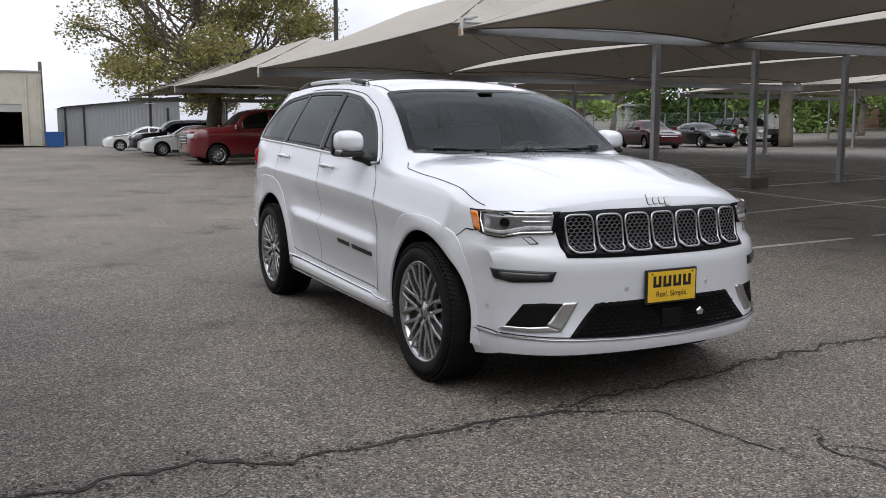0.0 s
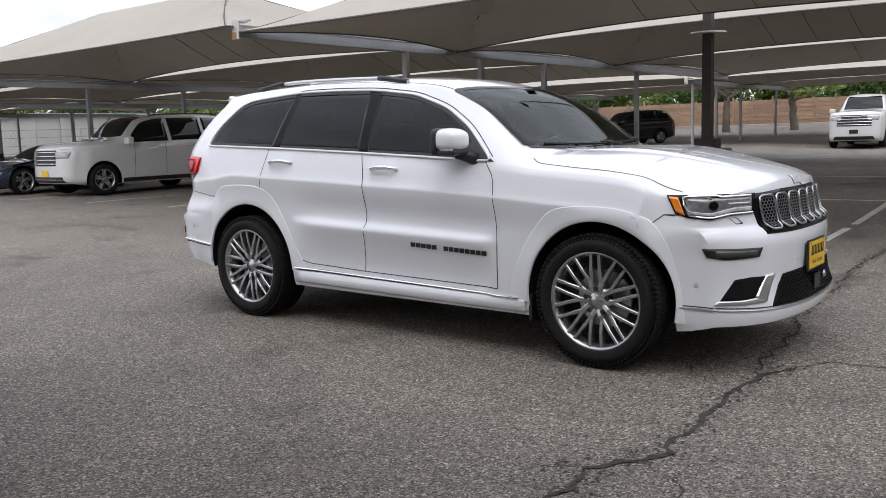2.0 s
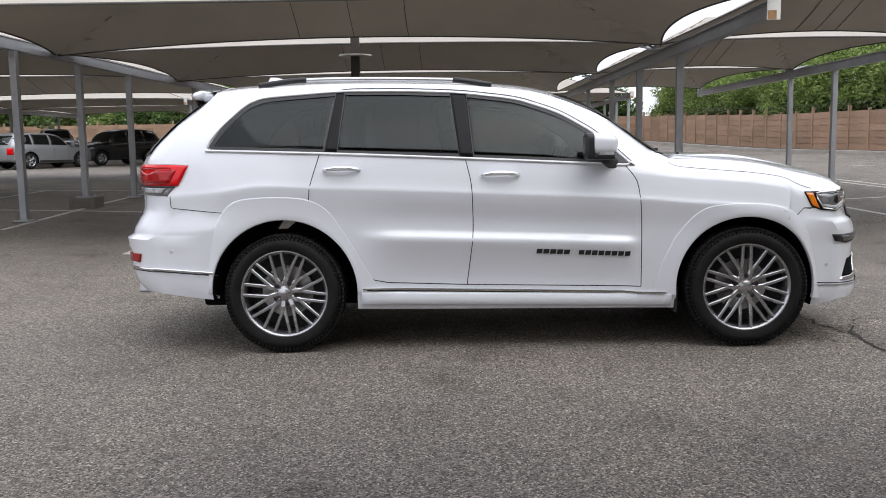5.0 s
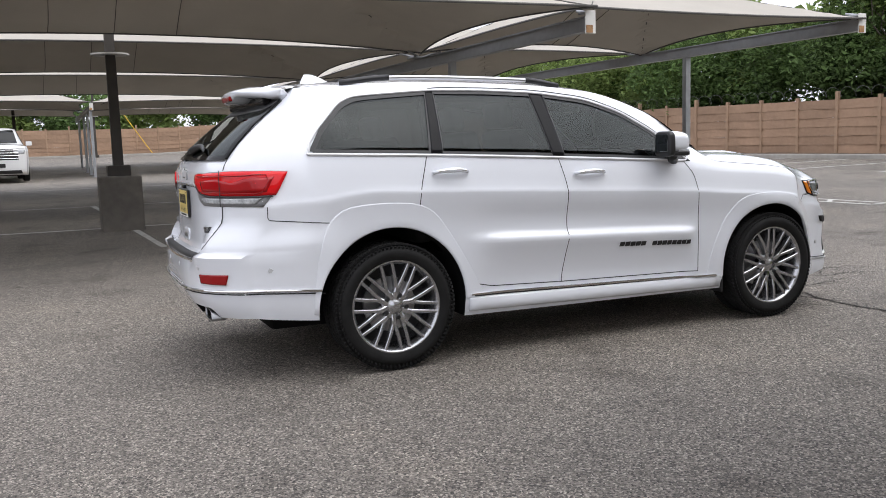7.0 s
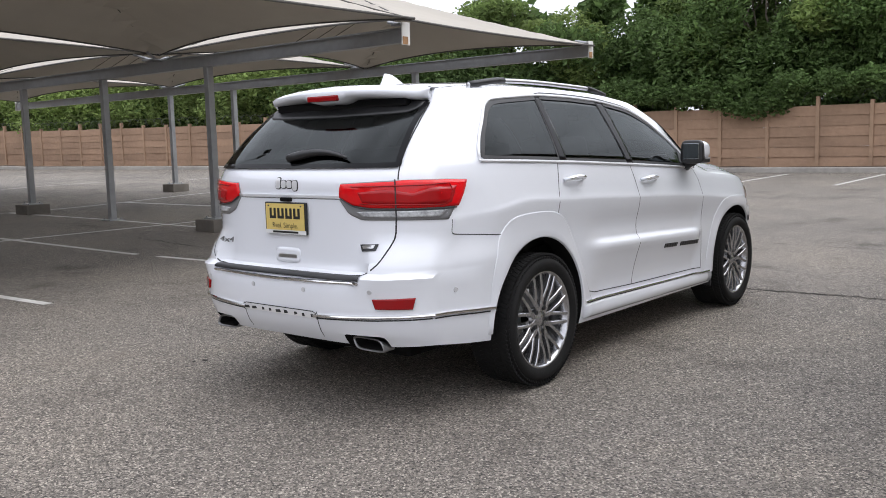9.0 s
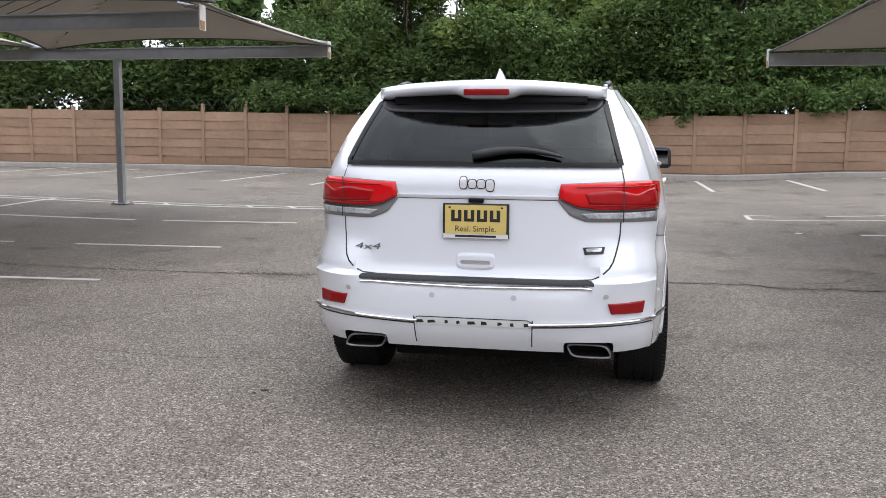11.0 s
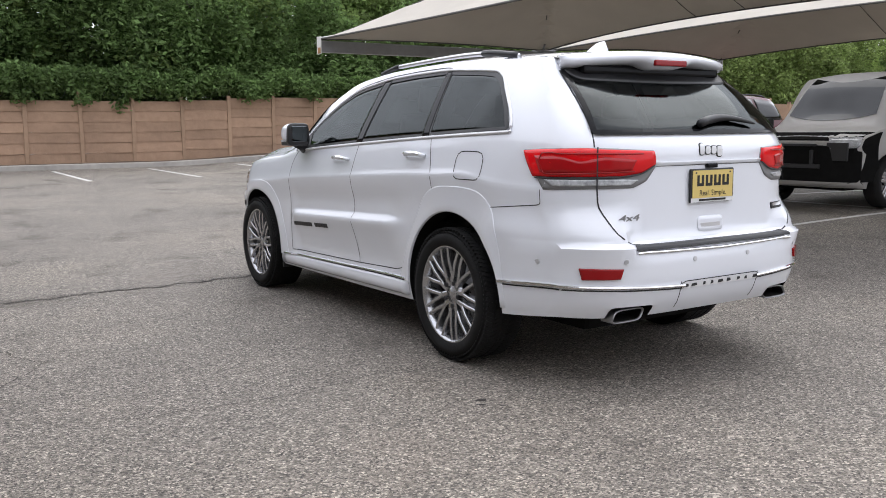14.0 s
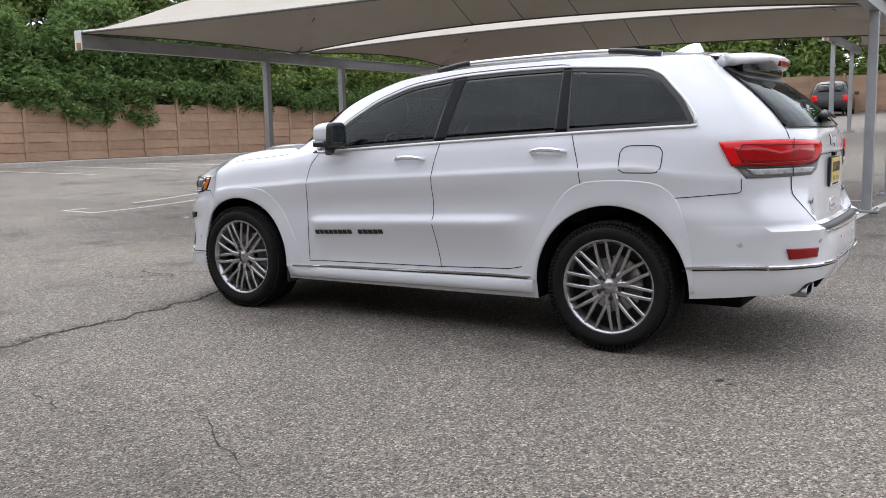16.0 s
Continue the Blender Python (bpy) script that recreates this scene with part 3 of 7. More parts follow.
def kerb_and_strip(points, name):
    """A concrete kerb with a raised strip of soil between it and the fence."""
    for tag, off0, off1, mat, h0, h1 in (("kerb", -1.05, -0.85, M_CONCRETE, -0.15, 0.14), ("planting_strip", -0.85, 1.6, M_SOIL, -0.1, 0.11)):
        bm = bmesh.new()
        rows = []
        for a, b in zip(points, points[1:]):
            a, b = Vector((*a, 0)), Vector((*b, 0))
            d = (b - a).normalized()
            s = Vector((d.y, -d.x, 0))
            n = max(2, int((b - a).length / 1.2))
            for i in range(n + 1):
                p = a.lerp(b, i / n)
                row = []
                prof = ((off0, h0), (off0 + 0.015, h1 - 0.02), (off0 + 0.04, h1), (off1, h1), (off1, h0)) if tag == "kerb" else \
                    [(lerp(off0, off1, k / 8), h1 + (0.05 * noise.noise(p * 0.9 + Vector((k, 0, 0))) + 0.03 if 0 < k < 8 else 0)) for k in range(9)]
                for o, h in prof:
                    w = p + s * o
                    row.append((w.x, w.y, ground_z(p.x, p.y) + h))
                rows.append(row)
        add_grid(bm, rows)
        bmesh.ops.recalc_face_normals(bm, faces=bm.faces)
        tagged(mesh_ob(tag, bm, mat), "grey concrete kerb along the fence" if tag == "kerb" else "brown soil and leaf litter under the fence",
               "kerb" if tag == "kerb" else "soil", kind="structure")


kerb_and_strip([(22.5, -44.0), (22.5, 12.0), (14.0, 63.0)], "east")
kerb_and_strip([(14.0, 63.0), (-50.0, 65.0)], "north")


def wire_coil(points):
    bm = bmesh.new()
    pts = []
    t = 0.0
    for a, b in zip(points, points[1:]):
        a, b = Vector((*a, 0)), Vector((*b, 0))
        n = int((b - a).length / 0.06)
        for i in range(n):
            p = a.lerp(b, i / n)
            t += 0.06
            ang = t * 2 * math.pi / 0.55
            pts.append((p.x + 0.16 * math.cos(ang), p.y + 0.03 * math.sin(ang), ground_z(p.x, p.y) + 2.22 + 0.17 * math.sin(ang)))
    add_tube(bm, pts, 0.006, 3)
    tagged(mesh_ob("barbed_wire", bm, M_WIRE), "coiled barbed wire strung along the fence top", "barbed wire", kind="stuff")


wire_coil([(22.55, -24.0), (22.55, 12.0), (15.0, 57.0)])


# ---------------------------------------------------------------- trees
def leaf_cloud(bm, centre, radii, count, size, rnd, shell=0.55):
    """Many small bent leaf sprays in an uneven ellipsoid, denser towards its skin."""
    cx, cy, cz = centre
    for _ in range(count):
        v = Vector((rnd.gauss(0, 1), rnd.gauss(0, 1), rnd.gauss(0, 1))).normalized()
        r = rnd.uniform(shell, 1.0)
        n = noise.noise(Vector((cx, cy, cz)) * 0.3 + v * 1.9)
        r *= 1.0 + 0.35 * n
        p = Vector((cx + v.x * r * radii[0], cy + v.y * r * radii[1], cz + v.z * r * radii[2]))
        s = size * rnd.uniform(0.6, 1.5)
        a = Vector((rnd.gauss(0, 1), rnd.gauss(0, 1), rnd.gauss(0, 0.6))).normalized()
        b = a.cross(Vector((rnd.gauss(0, 1), rnd.gauss(0, 1), rnd.gauss(0, 1)))).normalized()
        w = s * rnd.uniform(0.35, 0.6)
        bend = a.cross(b) * s * 0.18
        q = [p - a * s, p + b * w + bend, p + a * s, p - b * w + bend]
        vs = [bm.verts.new(x) for x in q]
        bm.faces.new((vs[0], vs[1], vs[2]))
        bm.faces.new((vs[0], vs[2], vs[3]))


def limb(bm, a, b, r0, r1, rnd, seg=7, wob=0.12):
    a, b = Vector(a), Vector(b)
    n = 6
    L = (b - a).length
    pts, rs = [], []
    for i in range(n + 1):
        t = i / n
        p = a.lerp(b, t) + Vector((rnd.uniform(-1, 1), rnd.uniform(-1, 1), rnd.uniform(-.5, .5))) * wob * L * 0.25 * math.sin(math.pi * t)
        pts.append(p)
        rs.append(lerp(r0, r1, t))
    add_tube(bm, pts, r0, seg, radii=rs)
    return pts


def tree(x, y, height, crown, seed, leaf, size=0.16, count=900, clumps=9, trunk_r=0.18, trunk_frac=0.35, label="", sparse=False, low=0.0, inner=True, name="tree", tuft=(0.30, 0.48)):
    rnd = random.Random(seed)
    top = empty(name, pose(x, y, ground_z(x, y)))
    tagged(top, label, "tree", group="trees")
    bm = bmesh.new()
    fork = Vector((rnd.uniform(-.3, .3), rnd.uniform(-.3, .3), height * trunk_frac))
    limb(bm, (0, 0, -0.2), fork, trunk_r * 1.15, trunk_r * 0.8, rnd, 9)
    centres = []
    for k in range(clumps):
        ang = 2 * math.pi * (k + rnd.uniform(-.3, .3)) / clumps * 2.0
        rad = crown * rnd.uniform(0.25, 0.75 if tuft[1] > 0.4 else 0.95) if k else 0.0
        zc = lerp(height * (trunk_frac + low), height * 0.88, rnd.random() ** 0.8) if k else height * 0.8
        c = Vector((rad * math.cos(ang), rad * math.sin(ang), zc))
        centres.append(c)
        limb(bm, fork * rnd.uniform(0.8, 1.0), c, trunk_r * (0.5 if clumps < 20 else 0.24), trunk_r * 0.08, rnd, 6, 0.3 if clumps < 20 else 0.6)
        for _ in range(2):
            e = c + Vector((rnd.uniform(-1, 1), rnd.uniform(-1, 1), rnd.uniform(-.3, .9))) * crown * 0.3
            limb(bm, fork.lerp(c, rnd.uniform(0.6, 0.95)), e, trunk_r * 0.16, trunk_r * 0.04, rnd, 5, 0.3)
    part("trunk", bm, M_BARK, top, "grey-brown trunk and limbs", smooth=True)
    bm = bmesh.new()
    for c in centres:
        rr = crown * rnd.uniform(*tuft)
        leaf_cloud(bm, c, (rr, rr, rr * rnd.uniform(0.6, 0.85)), int(count / clumps), size, rnd, 0.2 if sparse else 0.45)
    part("crown", bm, leaf, top, "leafy crown")
    return top


def shrub_bank(x0, x1, y0, y1, zlo, zhi, seed, count, leaf, name, label, size=0.14):
    """A dense hanging mass of leaves as one stretch of hedge."""
    rnd = random.Random(seed)
    bm = bmesh.new()
    n = max(2, int(abs(y1 - y0) / 1.3))
    for i in range(n):
        for lv in range(3):
            y = lerp(y0, y1, (i + rnd.random()) / n)
            x = lerp(x0, x1, (i + .5) / n) + rnd.uniform(-0.4, 1.2)
            z = lerp(zlo, zhi, (lv + rnd.random()) / 3)
            leaf_cloud(bm, (x, y, z + ground_z(x, y)), (rnd.uniform(.7, 1.2), rnd.uniform(.8, 1.5), rnd.uniform(.6, 1.1)), count // (n * 3), size, rnd, 0.5)
    tagged(mesh_ob(name, bm, leaf), label, "hedge", kind="stuff")


HANG = ((4.7, 7.6, 1.98), (2.2, 4.4, 2.5), (-12.0, -10.6, 2.2), (-15.8, -12.0, 1.75), (-20.5, -16.6, 2.35), (7.6, 10.6, 2.5), (-3.6, -1.2, 2.15), (-10.6, -3.6, 2.35), (-1.2, 2.2, 2.35), (-30.0, -20.5, 2.3))


def build_trees():
    rnd = random.Random(11)
    y = -42.0
    k = 0
    while y < 13.0:
        light = (k % 5 == 3) or y < -16
        tree(25.6 + rnd.uniform(-0.6, 2.6), y, rnd.uniform(7.2, 9.5), rnd.uniform(2.7, 3.5), 100 + k, M_LEAF_LIGHT if light else (M_LEAF, M_LEAF_MID, M_LEAF_MID)[k % 3],
             size=0.095, count=15000, clumps=11, trunk_r=0.16, trunk_frac=0.22, low=0.05,
             label="dense dark green tree growing close behind the fence" if not light else "fresh green tree growing behind the fence")
        y += rnd.uniform(2.3, 3.1)
        k += 1
    y = 14.0
    while y < 63.0:
        x = 22.5 - (y - 12.0) / 6.0 + rnd.uniform(2.6, 5.0)
        tree(x, y, rnd.uniform(5.4, 7.4) - 0.6 * sstep(26, 60, y), rnd.uniform(2.2, 3.0), 200 + k, M_LEAF_LIGHT if k % 3 == 0 else M_LEAF_MID,
             size=0.11, count=6500, clumps=9, trunk_r=0.13, trunk_frac=0.25, low=0.02, label="green tree growing behind the bend of the fence")
        y += rnd.uniform(2.4, 3.4)
        k += 1
    # leaves that hang over the top of the wall
    for i, (ya, yb, lo) in enumerate(((-44, -20, 2.6), (-20, -12, 1.9), (-12, -2, 2.4), (-2, 4, 2.2), (4, 12, 2.5))):
        shrub_bank(23.4, 23.4, ya, yb, lo, 5.2, 40 + i, int(2600 * (yb - ya)), M_LEAF_LIGHT if i == 0 else M_LEAF, "hedge", "dark green leaves hanging over the fence top", 0.085)
    for i, (ya, yb) in enumerate(((12, 26), (26, 44), (44, 62))):
        shrub_bank(23.5 - (ya - 12) / 6, 23.5 - (yb - 12) / 6, ya, yb, 2.2, 4.8, 60 + i, int(1200 * (yb - ya)), M_LEAF_LIGHT if i else M_LEAF, "hedge", "green leaves rising over the bend of the fence", 0.10)
    # thick growth further back closes the gaps
    for i in range(11):
        ya = -46 + 5.6 * i
        shrub_bank(27.0, 27.0, ya, ya + 5.6, 1.0, 8.6, 500 + i, 6000, M_LEAF_LIGHT if ya < -18 else M_LEAF, "thicket", "deep green thicket behind the fence trees", 0.26)
    for i in range(10):
        ya = 14 + 5.0 * i
        xa = 22.5 - (ya - 12) / 6 + 4.5
        shrub_bank(xa, xa - 0.83, ya, ya + 5.0, 1.0, 6.6 - 0.1 * i, 520 + i, 2600, M_LEAF_LIGHT if i % 2 else M_LEAF, "thicket", "deep green thicket behind the bend of the fence", 0.24)
    # low growth close behind the wall
    for i in range(8):
        ya = -44 + 7.0 * i
        shrub_bank(24.5, 24.5, ya, ya + 7.0, 0.7, 3.6, 600 + i, 9000, M_LEAF_LIGHT if ya < -18 else M_LEAF, "undergrowth", "dense green undergrowth pressing against the fence", 0.10)
    for i in range(6):
        ya = 12 + 8.5 * i
        xa = 22.5 - (ya - 12) / 6 + 2.1
        shrub_bank(xa, xa - 1.42, ya, ya + 8.5, 0.9, 3.4, 620 + i, 6500, M_LEAF, "undergrowth", "dense green undergrowth behind the bend of the fence", 0.12)
    # a green belt beyond the far fence
    for i in range(10):
        xa = 14.0 - 6.0 * i
        rr = random.Random(640 + i)
        bm = bmesh.new()
        for _ in range(16):
            x = xa - 6.0 * rr.random()
            yy = 63.4 + (14.0 - x) * 0.031 + rr.uniform(1.8, 5.0)
            leaf_cloud(bm, (x, yy, ground_z(x, yy) + rr.uniform(0.8, 4.4)), (1.5, 1.2, 1.2), 330, 0.20, rr, 0.3)
        tagged(mesh_ob("green_belt", bm, M_LEAF_LIGHT if i % 2 else M_LEAF), "loose green growth beyond the far fence", "hedge", kind="stuff")
    # sprays that hang down over the wall
    rr = random.Random(800)
    for ya, yb, lo in HANG:
        bm = bmesh.new()
        n = int((yb - ya) * 11)
        for k in range(n):
            y = lerp(ya, yb, (k + rr.random()) / n)
            leaf_cloud(bm, (22.55 + rr.uniform(-0.35, 0.3), y, lerp(lo + 0.30 * rr.random(), 3.1, rr.random() ** 1.3)), (0.34, 0.42, 0.34), 190, 0.072, rr, 0.1)
        tagged(mesh_ob("hanging_branches", bm, M_LEAF), "green leafy sprays hanging down over the fence", "branches", kind="stuff")
    # oaks and small trees round the rest of the lot
    tree(-39.3, 7.1, 12.6, 6.6, 300, M_LEAF_OAK, size=0.085, count=60000, clumps=64, tuft=(0.15, 0.27), trunk_r=0.40, trunk_frac=0.27, sparse=True, label="large spreading oak with sparse yellow-green leaves", low=-0.02)
    tree(-66.0, 13.5, 9.0, 5.2, 301, M_LEAF_OAK, size=0.13, count=12000, clumps=22, tuft=(0.16, 0.30), trunk_r=0.30, trunk_frac=0.33, sparse=True, label="spreading oak with sparse yellow-green leaves", low=-0.04)
    for i, (tx, ty, h, c) in enumerate(((-17.7, 53.5, 6.2, 3.2), (-13.6, 54.5, 5.6, 2.9), (-28.0, 54.0, 6.6, 3.5), (-38, 53, 6.0, 3.0), (-50, 40, 6.5, 3.5), (-40.0, 30.0, 5.5, 2.6), (3, 70, 5.4, 3.4), (-6, 71, 6.0, 3.6), (9, 69, 5.0, 3.2))):
        tree(tx, ty, h, c, 320 + i, M_LEAF_LIGHT if i % 2 else M_LEAF, size=0.18, count=1500, clumps=8, trunk_r=0.24, trunk_frac=0.38, label="green tree with a leaning grey trunk on the lot's edge")
    tree(-26.8, 33.1, 7.8, 2.6, 345, M_LEAF, size=0.16, count=2600, clumps=8, trunk_r=0.32, trunk_frac=0.55, label="green tree with a thick grey trunk beside the parked cars")
    for i in range(12):
        tree(-90 + 9 * i + rnd.uniform(-2, 2), 82 + rnd.uniform(-4, 8), rnd.uniform(6, 9), 4.2, 350 + i, M_LEAF_LIGHT if i % 2 else M_LEAF, size=0.3, count=700, clumps=7, trunk_r=0.2, label="distant green tree beyond the lot")
    for i in range(14):
        tree(-30 + 6 * i + rnd.uniform(-2, 2), -52 + rnd.uniform(-4, 4), rnd.uniform(7, 10), 4.2, 380 + i, M_LEAF_LIGHT if i % 2 else M_LEAF, size=0.28, count=1100, clumps=8, trunk_r=0.2, trunk_frac=0.2, label="green tree at the far end of the lot")


build_trees()
for i in range(11):
    rr = random.Random(700 + i)
    bm = bmesh.new()
    for _ in range(18):
        x = 26 - 6.0 * (i + rr.random())
        yy = -47.5 - rr.uniform(0.5, 3.0)
        leaf_cloud(bm, (x, yy, ground_z(x, yy) + rr.uniform(0.8, 7.0)), (1.7, 1.3, 1.4), 330, 0.20, rr, 0.3)
    tagged(mesh_ob("green_belt", bm, M_LEAF_LIGHT if i % 4 else M_LEAF), "loose green growth beyond the south fence", "hedge", kind="stuff")
for i in range(8):
    rr = random.Random(760 + i)
    bm = bmesh.new()
    for _ in range(22):
        x = 22 - 5.0 * (i + rr.random())
        yy = -49.0 - rr.uniform(0.5, 4.5)
        leaf_cloud(bm, (x, yy, ground_z(x, yy) + rr.uniform(0.6, 9.0)), (1.9, 1.5, 1.6), 420, 0.19, rr, 0.2)
    tagged(mesh_ob("thicket", bm, M_LEAF if i % 3 else M_LEAF_LIGHT), "deep green thicket beyond the south fence", "hedge", kind="stuff")
for i in range(11):
    rr = random.Random(820 + i)
    bm = bmesh.new()
    for _ in range(20):
        t = (i + rr.random()) / 11
        x, yy = lerp(-80.0, -36.0, t) + rr.uniform(-1.5, 1.5), lerp(22.0, 72.0, t) + rr.uniform(-1.5, 1.5)
        leaf_cloud(bm, (x, yy, ground_z(x, yy) + rr.uniform(0.8, 5.6)), (2.0, 2.0, 1.5), 260, 0.24, rr, 0.2)
    tagged(mesh_ob("green_belt", bm, (M_LEAF, M_LEAF_MID, M_LEAF_LIGHT)[i % 3]), "loose green growth beyond the far end of the lot", "hedge", kind="stuff")
fence_run((22.5, -44.0), (-30.0, -46.0), "fence_south", "tan precast concrete panel fence at the far end of the lot")


# ---------------------------------------------------------------- the parked white car
M_WHITE = material("white_pearl_paint", (0.757, 0.773, 0.812), 0.22, var=0.015, scale=3, coat=1.0)
M_GLASS = material("dark_tinted_glass", (0.006, 0.007, 0.007), 0.02, spec=0.4)


def pane_material(name, tint):
    """Tinted window glass: coloured see-through sheet with a clear reflecting surface."""
    m = bpy.data.materials.new(name)
    m.use_nodes = True
    n, l = m.node_tree.nodes, m.node_tree.links
    n.clear()
    out = n.new("ShaderNodeOutputMaterial")
    see = n.new("ShaderNodeBsdfTransparent")
    see.inputs["Color"].default_value = (*tint, 1)
    gloss = n.new("ShaderNodeBsdfGlossy")
    gloss.inputs["Roughness"].default_value = 0.015
    gloss.inputs["Color"].default_value = (0.62, 0.66, 0.66, 1)
    fres = n.new("ShaderNodeFresnel")
    fres.inputs["IOR"].default_value = 1.50
    x = n.new("ShaderNodeMixShader")
    l.new(fres.outputs[0], x.inputs[0])
    l.new(see.outputs[0], x.inputs[1])
    l.new(gloss.outputs[0], x.inputs[2])
    l.new(x.outputs[0], out.inputs["Surface"])
    return m


M_PRIVACY = pane_material("privacy_glass", (0.13, 0.135, 0.135))
M_SIDE_PANE = pane_material("light_tint_glass", (0.25, 0.265, 0.26))
M_REAR_PANE = pane_material("rear_privacy_glass", (0.13, 0.135, 0.135))
M_SCREEN_PANE = pane_material("green_tinted_windscreen", (0.46, 0.54, 0.52))
M_CABIN = material("dark_grey_upholstery", (0.045, 0.043, 0.042), 0.75, var=0.2, scale=20, bump=0.2, bump_scale=200)
M_BLACK = material("black_plastic", (0.016, 0.016, 0.017), 0.45, var=0.2, scale=20)
M_GLOSS_BLACK = material("gloss_black_trim", (0.008, 0.008, 0.009), 0.08, spec=0.12)
# black liner colour; in cabin, ducts and intakes it also paints their shade
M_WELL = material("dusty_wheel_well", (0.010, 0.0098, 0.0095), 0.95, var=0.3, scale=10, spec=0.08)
M_CHROME = material("bright_chrome", (0.80, 0.80, 0.80), 0.10, metal=1.0)
M_SATIN = material("satin_silver", (0.64, 0.64, 0.65), 0.30, metal=1.0, var=0.06, scale=20)
M_RIM = material("machined_alloy", (0.47, 0.47, 0.48), 0.26, metal=0.92, var=0.10, scale=25)
M_TIP = material("dull_chrome_tip", (0.30, 0.30, 0.305), 0.3, metal=0.9)
M_RIM_DARK = material("dark_alloy_pocket", (0.045, 0.045, 0.047), 0.5, metal=0.5)
M_MESH = material("dark_grey_mesh", (0.12, 0.122, 0.126), 0.4, metal=0.3)
M_TYRE = material("black_rubber", (0.013, 0.0127, 0.0124), 0.8, spec=0.2, var=0.35, scale=18, bump=0.2, bump_scale=90)
M_RED = material("red_lens", (0.66, 0.006, 0.010), 0.10, coat=0.25, spec=0.3, var=0.12, scale=40)
M_RED_MID = material("deep_red_lens", (0.36, 0.004, 0.007), 0.12, coat=0.25, spec=0.3, var=0.12, scale=40)
M_RED_DARK = material("dark_red_lens", (0.26, 0.004, 0.006), 0.15, coat=0.2, spec=0.3)
M_CLEAR = material("clear_lens", (0.44, 0.45, 0.46), 0.10, var=0.6, scale=70, coat=0.5)
M_LAMP_GREY = material("grey_lamp_housing", (0.20, 0.20, 0.205), 0.3, coat=0.3)
M_BOWL = material("dull_reflector", (0.30, 0.30, 0.305), 0.22, metal=0.6, var=0.5, scale=45)
M_FOG = material("smoked_lens", (0.07, 0.07, 0.072), 0.08, var=0.3, scale=60)
M_SENSOR = material("pale_grey_sensor", (0.50, 0.50, 0.51), 0.4)
# chrome drawn mostly diffuse; its bright reflection is painted as pale colour
M_TRIM = material("bright_anodised_trim", (0.72, 0.72, 0.73), 0.35, metal=0.3)
M_AMBER = material("amber_lens", (0.75, 0.20, 0.012), 0.08, coat=1.0, var=0.15, scale=50)
M_SEAMLINE = material("shadow_gap", (0.03, 0.03, 0.032), 0.8)
M_YELLOW = material("yellow_plate", (0.80, 0.50, 0.03), 0.45, var=0.05, scale=30)
# the same plate yellow washed out: glare is put into the colour
M_YELLOW_GLARE = material("pale_yellow_plate", (0.66, 0.50, 0.16), 0.4, var=0.05, scale=30)
M_INK = material("black_ink", (0.012, 0.011, 0.010), 0.6)
M_WHITE_PLASTIC = material("white_plastic", (0.72, 0.72, 0.72), 0.4)


